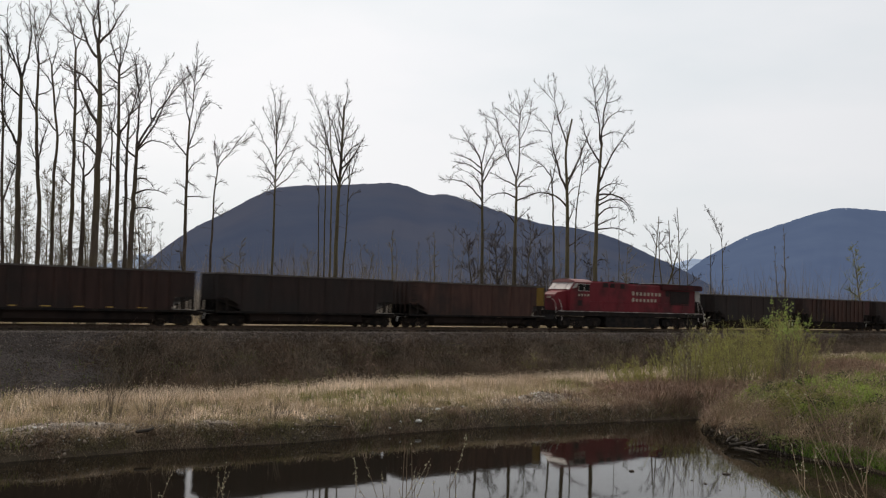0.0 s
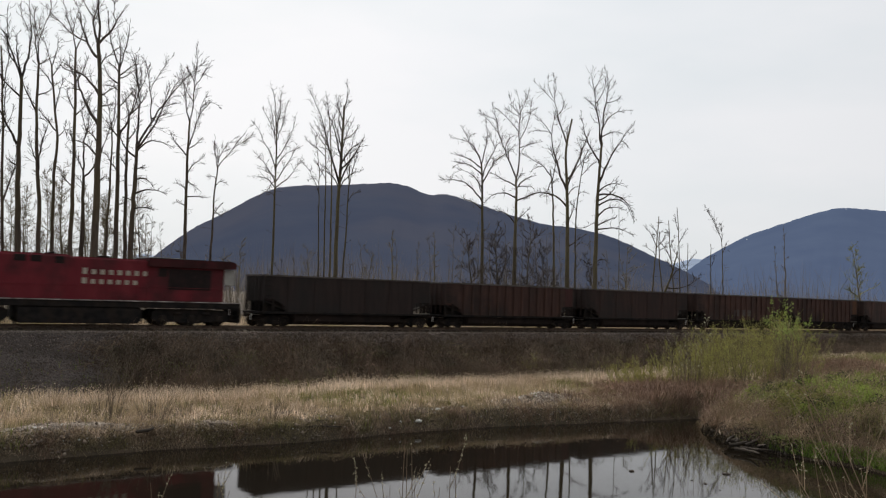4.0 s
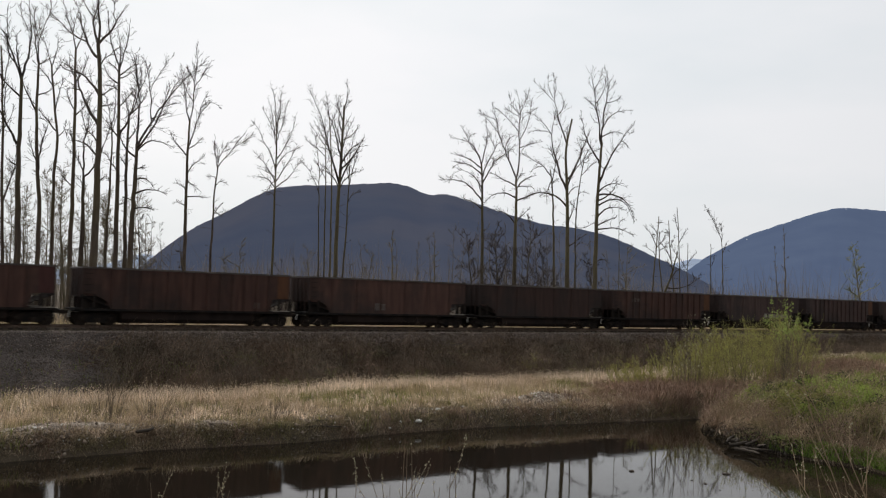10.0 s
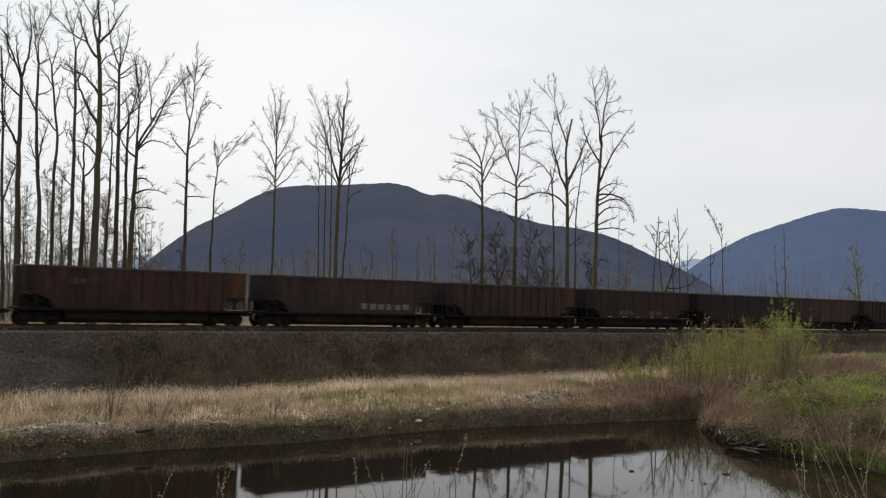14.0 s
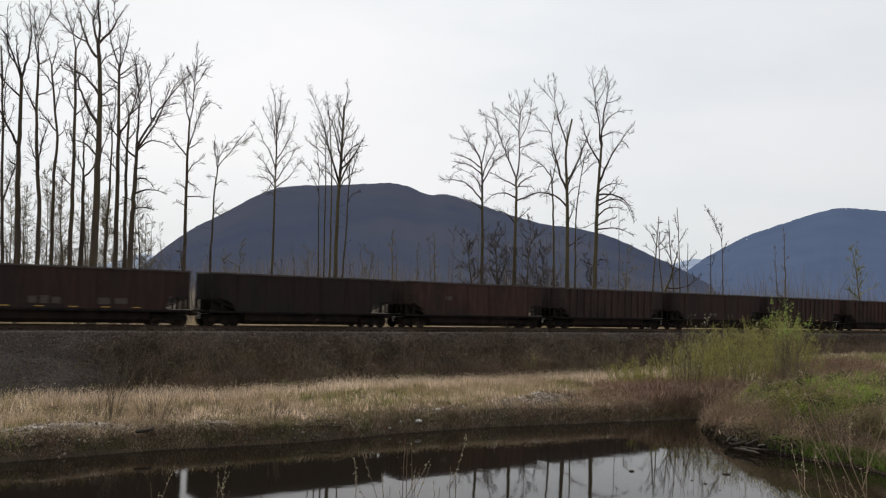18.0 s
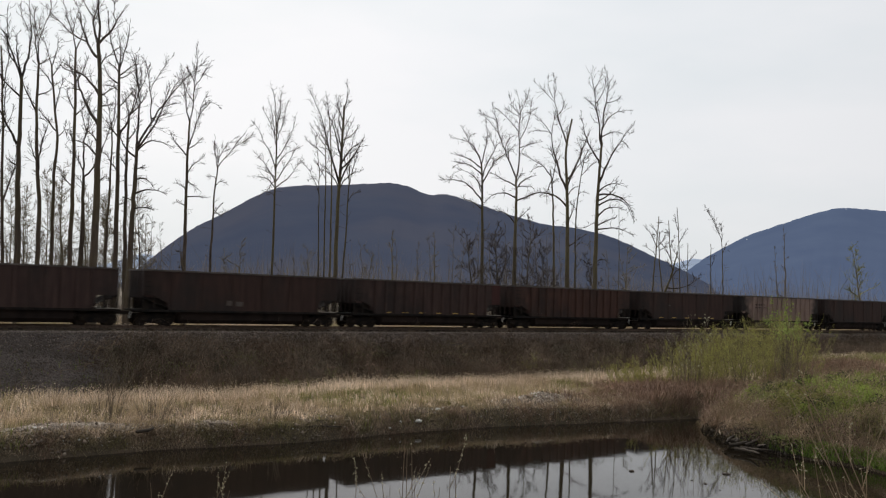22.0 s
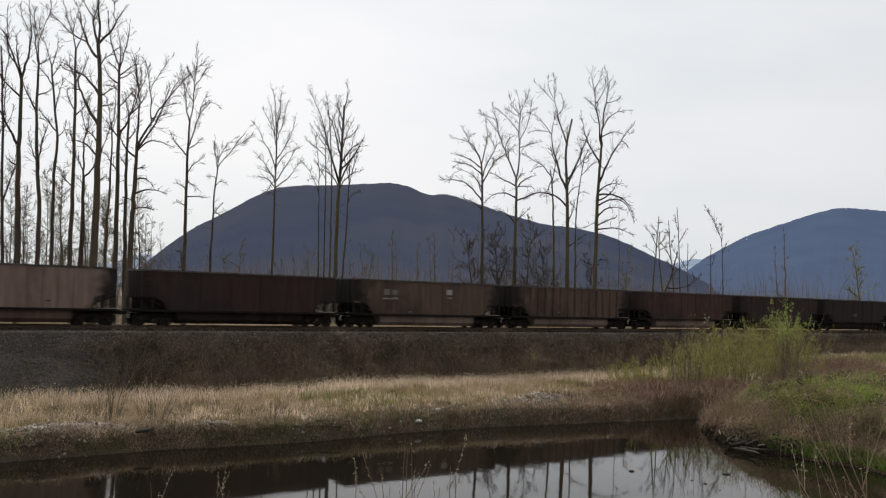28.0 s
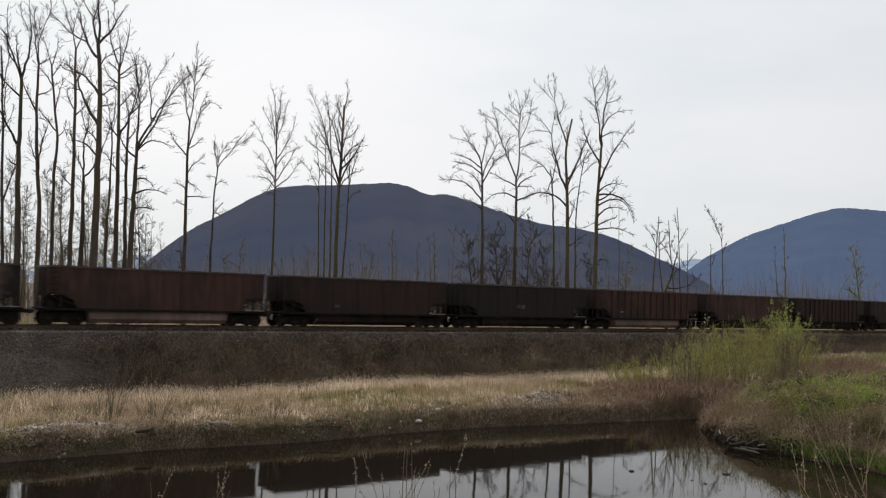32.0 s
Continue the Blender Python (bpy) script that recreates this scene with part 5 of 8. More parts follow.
shaped_tree(8.46, 103.0, 18.01, 0.31, (-0.01, -0.02, -0.03, -0.04, -0.04, -0.04, -0.11), ((0, 0.99, -4.3, 27.5, -0.02), (1, 0.46, -2.9, 27.7, 0.03), (0, 0.98, -0.1, 28.1, -0.03), (3, 0.47, 1.8, 27.9, -0.07), (3, 0.57, -3.0, 25.9, -0.05), (1, 0.21, 0.0, 22.0, 0.29), (1, 0.36, -0.4, 23.4, 0.15), (0, 0.94, -3.4, 18.5, -0.03), (0, 0.86, -3.7, 14.9, -0.21), (0, 0.92, 2.3, 18.3, 0.11), (0, 0.95, 0.7, 19.0, 0.03), (0, 0.93, 1.9, 16.7, 0.10), (0, 0.70, 1.7, 14.4, -0.01), (0, 0.69, -3.4, 14.1, -0.14), (0, 0.84, 3.1, 16.3, 0.01), (3, 0.38, 2.8, 22.2, 0.02), (3, 0.77, -1.2, 28.2, 0.13), (3, 0.80, 1.1, 28.5, -0.04), (3, 0.74, -1.6, 26.6, 0.05), (2, 0.57, -4.5, 26.3, -0.06), (4, 0.66, 2.4, 26.8, 0.11), (4, 0.86, 0.8, 28.8, 0.04),), 320, bark=M_MOSSY, fine=0.013, label="tall thick-trunked bare cottonwood with heavy limbs")
shaped_tree(14.96, 105.0, 25.47, 0.33, (-0.06, -0.12, -0.17, -0.25, -0.43, -0.70, 0.02), ((0, 0.66, -1.9, 26.3, 0.10), (0, 0.88, -2.2, 29.0, 0.06), (2, 0.76, -4.7, 30.3, 0.00), (2, 0.51, -1.4, 28.7, -0.20), (1, 0.71, -5.3, 26.2, -0.13), (5, 0.11, -5.1, 23.7, -0.12), (0, 0.65, 2.2, 21.1, 0.11), (0, 0.71, 2.5, 24.5, -0.01), (8, 0.32, 0.6, 22.7, -0.18), (7, 0.81, 3.9, 22.2, 0.12), (0, 0.90, -0.5, 24.6, 0.03), (0, 0.63, 1.3, 17.5, 0.14), (0, 0.51, 0.5, 15.6, -0.05), (0, 0.58, -5.2, 15.8, -0.25), (0, 0.39, 1.9, 11.6, 0.00), (2, 0.80, -3.2, 30.2, 0.08), (2, 0.85, -2.6, 30.5, -0.14), (10, 0.03, 2.3, 20.8, -0.35), (1, 0.30, -2.6, 21.6, 0.04),), 321, bark=M_MOSSY, fine=0.013, broken=True, label="broken-topped bare tree behind the track")
shaped_tree(14.16, 110.0, 20.04, 0.20, (-0.10, -0.21, -0.31, -0.41, -0.52, -0.64, -1.01), ((0, 0.96, -5.0, 22.1, -0.08), (0, 0.91, 0.2, 24.2, 0.02), (0, 0.93, -1.3, 15.9, -0.09), (0, 0.90, 0.4, 18.7, 0.32), (1, 0.32, -3.4, 19.7, -0.13), (0, 0.83, -2.2, 16.7, -0.22),), 322, bark=M_MOSSY, fine=0.013)
shaped_tree(17.33, 114.0, 21.82, 0.14, (-0.05, -0.10, -0.14, -0.19, -0.11, 0.21, 0.69), ((0, 0.99, 1.7, 23.8, 0.09), (0, 0.80, 1.4, 17.7, 0.30), (0, 0.92, 2.3, 21.9, 0.06), (0, 0.71, -1.2, 16.7, -0.10), (0, 0.97, 0.3, 23.7, 0.09), (0, 0.61, 2.1, 14.0, -0.16), (0, 0.49, 0.9, 11.4, 0.07),), 323, bark=M_MOSSY, fine=0.013, label="slender bare leafless tree behind the track")
shaped_tree(17.51, 101.0, 22.20, 0.32, (0.02, 0.03, 0.05, 0.06, 0.15, 0.33, 0.55), ((0, 0.98, -1.7, 30.2, -0.06), (0, 0.99, 0.9, 30.8, -0.04), (0, 0.78, 4.2, 24.4, 0.03), (0, 0.88, -1.6, 25.7, 0.04), (2, 0.08, 2.9, 23.5, 0.10), (2, 0.19, 3.4, 25.8, 0.20), (1, 0.43, -1.6, 27.1, -0.11), (1, 0.74, 0.1, 30.4, -0.07), (2, 0.55, 2.8, 27.8, -0.10), (0, 0.73, 3.2, 17.0, 0.23), (0, 0.69, 2.5, 18.1, -0.15), (0, 0.72, 4.7, 13.2, 0.25), (0, 0.66, 4.3, 13.4, 0.35), (0, 0.60, 3.7, 14.3, 0.24), (0, 0.56, 2.5, 13.6, 0.01), (0, 0.54, 4.2, 11.5, 0.10), (0, 0.36, 1.8, 8.1, 0.31), (2, 0.68, 2.1, 29.6, -0.02), (1, 0.56, 0.3, 29.1, -0.11), (3, 0.85, 4.2, 23.8, -0.35), (4, 0.46, -1.7, 22.3, -0.35), (0, 0.89, 1.6, 19.3, -0.35), (3, 0.67, 3.6, 21.6, 0.11),), 324, bark=M_MOSSY, fine=0.013, label="tall thick-trunked bare cottonwood with heavy limbs")
shaped_tree(23.80, 118.0, 16.95, 0.07, (-0.05, -0.11, -0.16, -0.22, -0.27, -0.33, -0.38), ((0, 0.83, 0.4, 14.8, 0.19),), 325, bark=M_MOSSY, fine=0.013, label="slender bare leafless tree behind the track")
shaped_tree(26.41, 112.0, 14.71, 0.13, (0.13, 0.26, 0.40, 0.53, 0.67, 0.82, 0.90), ((0, 0.73, 2.2, 12.9, -0.07), (0, 0.74, -0.9, 13.3, -0.07), (0, 0.82, -0.2, 13.5, -0.16), (0, 0.66, -0.7, 11.0, -0.08), (0, 0.91, 1.6, 13.9, 0.35),), 326, bark=M_MOSSY, fine=0.013, label="slender bare leafless tree behind the track")
shaped_tree(27.73, 108.0, 12.51, 0.12, (-0.23, -0.46, -0.69, -0.93, -1.16, -1.23, -1.22), ((0, 0.81, -0.0, 11.2, -0.11), (0, 0.90, -2.1, 12.1, -0.18), (0, 0.96, -0.5, 12.4, 0.35),), 327, bark=M_MOSSY, fine=0.013, label="slender bare leafless tree behind the track")
shaped_tree(30.63, 114.0, 14.50, 0.11, (-0.23, -0.46, -0.69, -0.91, -1.14, -1.32, -1.51), ((0, 0.65, -2.8, 11.7, -0.05), (0, 0.83, -2.0, 13.3, -0.11), (0, 0.76, -0.5, 12.5, -0.04),), 328, bark=M_MOSSY, fine=0.013, label="slender bare leafless tree behind the track")
shaped_tree(24.54, 106.0, 9.96, 0.20, (0.63, 1.25, 1.88, 2.51, 3.01, 3.35, 3.64), ((0, 0.63, 4.7, 8.4, 0.10), (0, 0.56, 6.4, 7.3, -0.15), (2, 0.67, 5.5, 7.4, -0.17), (0, 0.77, 2.2, 8.7, -0.09),), 329, bark=M_MOSSY, fine=0.013, broken=True, label="broken-topped bare tree behind the track")
shaped_tree(31.55, 116.0, 16.53, 0.10, (-0.07, -0.15, -0.22, -0.29, -0.37, -0.52, -0.68), ((0, 0.71, 0.5, 13.6, 0.04), (0, 0.81, -1.0, 15.6, 0.07), (0, 0.58, -1.3, 11.7, 0.06),), 330, bark=M_MOSSY, fine=0.013, label="slender bare leafless tree behind the track")
shaped_tree(33.00, 118.0, 11.78, 0.09, (-0.03, -0.06, -0.09, -0.12, -0.15, -0.15, -0.14), ((0, 0.77, 0.8, 10.7, 0.04), (0, 0.70, -1.0, 9.6, -0.02),), 331, bark=M_MOSSY, fine=0.013, label="slender bare leafless tree behind the track")
shaped_tree(35.48, 116.0, 11.74, 0.10, (-0.03, -0.06, -0.08, -0.11, -0.14, -0.20, -0.27), ((0, 0.74, 0.3, 10.2, -0.05),), 332, bark=M_MOSSY, fine=0.013, label="slender bare leafless tree behind the track")
shaped_tree(37.04, 116.0, 12.24, 0.11, (-0.03, -0.06, -0.08, -0.11, -0.14, -0.20, -0.27), ((0, 0.99, -1.6, 17.0, -0.04), (0, 0.99, -0.2, 14.5, -0.06), (1, 0.14, -2.0, 16.2, -0.06), (0, 0.87, 0.5, 12.1, -0.08),), 333, bark=M_MOSSY, fine=0.013, label="slender bare leafless tree behind the track")
cottonwood(-28.78, 84.00, 14.28, 0.108, lean=-0.56, seed=111, crown=0.3, reach=0.12, limbs=10, fine=0.0095, twigs=4, label="slender bare leafless tree behind the track")
cottonwood(52.63, 135.00, 16.55, 0.216, lean=-0.41, seed=133, crown=0.15, reach=0.1, limbs=14, bark=M_HAZE_TWIG, wood=M_HAZE_TWIG, label="slender grey-brown leafless tree in the woods", fine=0.0105, twigs=4)
cottonwood(66.13, 138.00, 13.59, 0.177, lean=-2.16, seed=134, crown=0.3, reach=0.22, limbs=30, bark=M_PALE_BRANCH, wood=M_CATKIN, label="slender tree with yellow-green spring buds", fine=0.012, twigs=5)
cottonwood(52.77, 138.00, 13.21, 0.177, lean=-0.83, seed=135, crown=0.15, reach=0.1, limbs=14, bark=M_HAZE_TWIG, wood=M_HAZE_TWIG, label="slender grey-brown leafless tree in the woods", fine=0.0105, twigs=4)
cottonwood(-7.07, 125.00, 13.05, 0.200, lean=-0.11, seed=136, crown=0.3, reach=0.12, limbs=16, bark=M_PALE_BRANCH, wood=M_PALE_BRANCH, label="slender pale leafless tree in the woods", fine=0.0115)
cottonwood(-1.19, 128.00, 13.31, 0.164, lean=-0.07, seed=137, crown=0.3, reach=0.1, limbs=14, bark=M_PALE_BRANCH, wood=M_PALE_BRANCH, label="slender pale leafless tree in the woods", fine=0.0115)
cottonwood(-23.52, 100.00, 8.26, 0.096, lean=-1.33, seed=138, crown=0.3, reach=0.2, limbs=12, bark=M_PALE_BRANCH, wood=M_PALE_BRANCH, label="slender pale leafless tree in the woods", fine=0.0115)
cottonwood(-23.95, 104.00, 9.48, 0.100, lean=0.14, seed=139, crown=0.3, reach=0.2, limbs=14, bark=M_PALE_BRANCH, wood=M_PALE_BRANCH, label="slender pale leafless tree in the woods", fine=0.0115)
cottonwood(-16.15, 88.00, 6.96, 0.085, lean=0.09, seed=140, crown=0.5, reach=0.2, limbs=4, fine=0.0115, twigs=5, label="slender bare leafless tree behind the track")
cottonwood(-22.33, 77.00, 7.61, 0.222, lean=-0.54, seed=141, crown=0.8, reach=0.1, limbs=2, stub=0.1, fine=0.0095, twigs=4, label="broken-topped bare tree behind the track")
cottonwood(4.10, 100.00, 10.68, 0.160, lean=-1.41, seed=142, twigs=6, fine=0.014, crown=0.2, reach=0.3, limbs=34, rise=0.5, bark=M_MOSSY, label="slender bare leafless tree behind the track")
cottonwood(6.90, 99.00, 11.32, 0.190, lean=-1.15, seed=143, twigs=6, fine=0.014, crown=0.2, reach=0.34, limbs=40, rise=0.6, bark=M_MOSSY)
cottonwood(9.61, 101.00, 12.55, 0.162, lean=0.39, seed=144, twigs=6, fine=0.014, crown=0.2, reach=0.3, limbs=36, rise=0.6, bark=M_MOSSY, label="slender bare leafless tree behind the track")
cottonwood(12.78, 104.00, 10.60, 0.133, lean=-1.35, seed=145, twigs=6, fine=0.014, crown=0.2, reach=0.3, limbs=26, rise=0.6, bark=M_MOSSY, label="slender bare leafless tree behind the track")
cottonwood(18.99, 106.00, 9.59, 0.136, lean=-1.84, seed=146, twigs=6, fine=0.014, crown=0.2, reach=0.3, limbs=22, rise=0.6, bark=M_MOSSY, label="slender bare leafless tree behind the track")
cottonwood(23.24, 112.00, 10.80, 0.144, lean=0.30, seed=147, crown=0.2, reach=0.25, limbs=16, rise=0.6, bark=M_PALE_BRANCH, wood=M_PALE_BRANCH, label="slender pale leafless tree in the woods", fine=0.0115)
cottonwood(-39.16, 92.00, 15.04, 0.147, lean=-1.02, seed=148, crown=0.15, reach=0.2, limbs=40, subs=9, bark=M_PALE_BRANCH, wood=M_PALE_BRANCH, label="slender pale leafless tree in the woods", fine=0.0115)
cottonwood(-35.82, 94.00, 13.69, 0.151, lean=-0.44, seed=149, crown=0.15, reach=0.2, limbs=40, subs=9, bark=M_PALE_BRANCH, wood=M_PALE_BRANCH, label="slender pale leafless tree in the woods", fine=0.0115)
cottonwood(-38.21, 95.00, 14.31, 0.152, lean=-0.78, seed=150, crown=0.15, reach=0.2, limbs=34, subs=9, bark=M_PALE_BRANCH, wood=M_PALE_BRANCH, label="slender pale leafless tree in the woods", fine=0.0115)
cottonwood(-33.21, 94.00, 12.89, 0.121, lean=-0.46, seed=151, crown=0.15, reach=0.2, limbs=15, subs=6, bark=M_PALE_BRANCH, wood=M_PALE_BRANCH, label="slender pale leafless tree in the woods", fine=0.0115)
cottonwood(-43.62, 92.00, 13.20, 0.118, lean=-0.39, seed=152, crown=0.15, reach=0.16, limbs=24, subs=8, bark=M_PALE_BRANCH, wood=M_PALE_BRANCH, label="slender pale leafless tree in the woods", fine=0.0115)
cottonwood(-10.82, 120.00, 9.47, 0.115, lean=1.22, seed=153, crown=0.2, reach=0.3, limbs=16, bark=M_PALE_BRANCH, wood=M_PALE_BRANCH, label="slender pale leafless tree in the woods", fine=0.0115)
cottonwood(-18.31, 122.00, 10.04, 0.117, lean=-0.41, seed=154, crown=0.2, reach=0.25, limbs=14, bark=M_PALE_BRANCH, wood=M_PALE_BRANCH, label="slender pale leafless tree in the woods", fine=0.0115)
cottonwood(1.34, 140.00, 14.67, 0.135, lean=0.32, seed=155, crown=0.12, reach=0.2, limbs=15, subs=6, bark=M_HAZE_TWIG, wood=M_HAZE_TWIG, label="slender grey-brown leafless tree in the woods", fine=0.0105, twigs=4)
cottonwood(2.16, 119.00, 11.43, 0.114, lean=0.73, seed=156, crown=0.12, reach=0.2, limbs=15, subs=6, bark=M_HAZE_TWIG, wood=M_HAZE_TWIG, label="slender grey-brown leafless tree in the woods", fine=0.0105, twigs=4)
cottonwood(4.86, 121.00, 14.10, 0.116, lean=-0.10, seed=157, crown=0.12, reach=0.2, limbs=15, subs=6, bark=M_HAZE_TWIG, wood=M_HAZE_TWIG, label="slender grey-brown leafless tree in the woods", fine=0.0105, twigs=4)
cottonwood(8.11, 141.00, 15.27, 0.136, lean=-1.05, seed=158, crown=0.12, reach=0.2, limbs=15, subs=6, bark=M_HAZE_TWIG, wood=M_HAZE_TWIG, label="slender grey-brown leafless tree in the woods", fine=0.0105, twigs=4)
cottonwood(10.05, 142.00, 15.62, 0.137, lean=-0.07, seed=159, crown=0.12, reach=0.2, limbs=15, subs=6, bark=M_HAZE_TWIG, wood=M_HAZE_TWIG, label="slender grey-brown leafless tree in the woods", fine=0.0105, twigs=4)
cottonwood(12.04, 133.00, 15.28, 0.128, lean=0.11, seed=160, crown=0.12, reach=0.2, limbs=15, subs=6, bark=M_HAZE_TWIG, wood=M_HAZE_TWIG, label="slender grey-brown leafless tree in the woods", fine=0.0105, twigs=4)
cottonwood(16.17, 144.00, 14.77, 0.138, lean=-1.51, seed=161, crown=0.12, reach=0.2, limbs=15, subs=6, bark=M_HAZE_TWIG, wood=M_HAZE_TWIG, label="slender grey-brown leafless tree in the woods", fine=0.0105, twigs=4)
cottonwood(17.20, 142.00, 15.74, 0.137, lean=-0.62, seed=162, crown=0.12, reach=0.2, limbs=15, subs=6, bark=M_HAZE_TWIG, wood=M_HAZE_TWIG, label="slender grey-brown leafless tree in the woods", fine=0.0105, twigs=4)
cottonwood(17.47, 126.00, 13.80, 0.121, lean=-0.94, seed=163, crown=0.12, reach=0.2, limbs=15, subs=6, bark=M_HAZE_TWIG, wood=M_HAZE_TWIG, label="slender grey-brown leafless tree in the woods", fine=0.0105, twigs=4)
cottonwood(18.42, 126.00, 11.25, 0.121, lean=0.93, seed=164, crown=0.12, reach=0.2, limbs=15, subs=6, bark=M_HAZE_TWIG, wood=M_HAZE_TWIG, label="slender grey-brown leafless tree in the woods", fine=0.0105, twigs=4)
cottonwood(20.52, 118.00, 12.48, 0.113, lean=-0.93, seed=165, crown=0.12, reach=0.2, limbs=15, subs=6, bark=M_HAZE_TWIG, wood=M_HAZE_TWIG, label="slender grey-brown leafless tree in the woods", fine=0.0105, twigs=4)
cottonwood(24.73, 128.00, 11.10, 0.123, lean=-0.95, seed=166, crown=0.12, reach=0.2, limbs=15, subs=6, bark=M_HAZE_TWIG, wood=M_HAZE_TWIG, label="slender grey-brown leafless tree in the woods", fine=0.0105, twigs=4)
cottonwood(29.93, 138.00, 10.48, 0.133, lean=-2.09, seed=167, crown=0.12, reach=0.2, limbs=15, subs=6, bark=M_HAZE_TWIG, wood=M_HAZE_TWIG, label="slender grey-brown leafless tree in the woods", fine=0.0105, twigs=4)
cottonwood(24.81, 131.00, 8.52, 0.126, lean=4.01, seed=168, crown=0.12, reach=0.2, limbs=15, subs=6, bark=M_HAZE_TWIG, wood=M_HAZE_TWIG, label="slender grey-brown leafless tree in the woods", fine=0.0105, twigs=4)
cottonwood(-12.19, 142.00, 12.06, 0.137, lean=-1.21, seed=169, crown=0.12, reach=0.2, limbs=15, subs=6, bark=M_HAZE_TWIG, wood=M_HAZE_TWIG, label="slender grey-brown leafless tree in the woods", fine=0.0105, twigs=4)
cottonwood(-7.05, 141.00, 12.70, 0.136, lean=-0.69, seed=170, crown=0.12, reach=0.2, limbs=15, subs=6, bark=M_HAZE_TWIG, wood=M_HAZE_TWIG, label="slender grey-brown leafless tree in the woods", fine=0.0105, twigs=4)
cottonwood(-3.39, 127.00, 11.59, 0.122, lean=-0.17, seed=171, crown=0.12, reach=0.2, limbs=15, subs=6, bark=M_HAZE_TWIG, wood=M_HAZE_TWIG, label="slender grey-brown leafless tree in the woods", fine=0.0105, twigs=4)
cottonwood(-1.64, 139.00, 13.78, 0.134, lean=-0.67, seed=172, crown=0.12, reach=0.2, limbs=15, subs=6, bark=M_HAZE_TWIG, wood=M_HAZE_TWIG, label="slender grey-brown leafless tree in the woods", fine=0.0105, twigs=4)
cottonwood(-22.93, 139.00, 11.29, 0.134, lean=-0.73, seed=173, crown=0.12, reach=0.2, limbs=15, subs=6, bark=M_HAZE_TWIG, wood=M_HAZE_TWIG, label="slender grey-brown leafless tree in the woods", fine=0.0105, twigs=4)
cottonwood(-13.07, 140.00, 9.98, 0.135, lean=-1.93, seed=174, crown=0.12, reach=0.2, limbs=15, subs=6, bark=M_HAZE_TWIG, wood=M_HAZE_TWIG, label="slender grey-brown leafless tree in the woods", fine=0.0105, twigs=4)
cottonwood(-60.99, 122.00, 9.64, 0.117, lean=-0.94, seed=175, crown=0.12, reach=0.2, limbs=15, subs=6, bark=M_HAZE_TWIG, wood=M_HAZE_TWIG, label="slender grey-brown leafless tree in the woods", fine=0.0105, twigs=4)
cottonwood(-48.83, 100.00, 10.00, 0.096, lean=-0.99, seed=176, crown=0.12, reach=0.2, limbs=15, subs=6, bark=M_HAZE_TWIG, wood=M_HAZE_TWIG, label="slender grey-brown leafless tree in the woods", fine=0.0105, twigs=4)
cottonwood(-53.94, 113.00, 11.36, 0.109, lean=-1.22, seed=177, crown=0.12, reach=0.2, limbs=15, subs=6, bark=M_HAZE_TWIG, wood=M_HAZE_TWIG, label="slender grey-brown leafless tree in the woods", fine=0.0105, twigs=4)
cottonwood(-57.95, 123.00, 11.43, 0.118, lean=-0.20, seed=178, crown=0.12, reach=0.2, limbs=15, subs=6, bark=M_HAZE_TWIG, wood=M_HAZE_TWIG, label="slender grey-brown leafless tree in the woods", fine=0.0105, twigs=4)
cottonwood(-58.53, 127.00, 13.54, 0.122, lean=-0.08, seed=179, crown=0.12, reach=0.2, limbs=15, subs=6, bark=M_HAZE_TWIG, wood=M_HAZE_TWIG, label="slender grey-brown leafless tree in the woods", fine=0.0105, twigs=4)
cottonwood(-54.87, 122.00, 9.04, 0.117, lean=-0.08, seed=180, crown=0.12, reach=0.2, limbs=15, subs=6, bark=M_HAZE_TWIG, wood=M_HAZE_TWIG, label="slender grey-brown leafless tree in the woods", fine=0.0105, twigs=4)
cottonwood(-53.86, 123.00, 11.71, 0.118, lean=-0.35, seed=181, crown=0.12, reach=0.2, limbs=15, subs=6, bark=M_HAZE_TWIG, wood=M_HAZE_TWIG, label="slender grey-brown leafless tree in the woods", fine=0.0105, twigs=4)
cottonwood(-47.02, 112.00, 8.38, 0.108, lean=-1.35, seed=182, crown=0.12, reach=0.2, limbs=15, subs=6, bark=M_HAZE_TWIG, wood=M_HAZE_TWIG, label="slender grey-brown leafless tree in the woods", fine=0.0105, twigs=4)
cottonwood(-53.86, 131.00, 11.50, 0.126, lean=-1.51, seed=183, crown=0.12, reach=0.2, limbs=15, subs=6, bark=M_HAZE_TWIG, wood=M_HAZE_TWIG, label="slender grey-brown leafless tree in the woods", fine=0.0105, twigs=4)
cottonwood(-49.44, 122.00, 9.05, 0.117, lean=-0.27, seed=184, crown=0.12, reach=0.2, limbs=15, subs=6, bark=M_HAZE_TWIG, wood=M_HAZE_TWIG, label="slender grey-brown leafless tree in the woods", fine=0.0105, twigs=4)
cottonwood(-40.49, 104.00, 10.00, 0.100, lean=-1.14, seed=185, crown=0.12, reach=0.2, limbs=15, subs=6, bark=M_HAZE_TWIG, wood=M_HAZE_TWIG, label="slender grey-brown leafless tree in the woods", fine=0.0105, twigs=4)
cottonwood(-46.12, 122.00, 9.95, 0.117, lean=-1.32, seed=186, crown=0.12, reach=0.2, limbs=15, subs=6, bark=M_HAZE_TWIG, wood=M_HAZE_TWIG, label="slender grey-brown leafless tree in the woods", fine=0.0105, twigs=4)
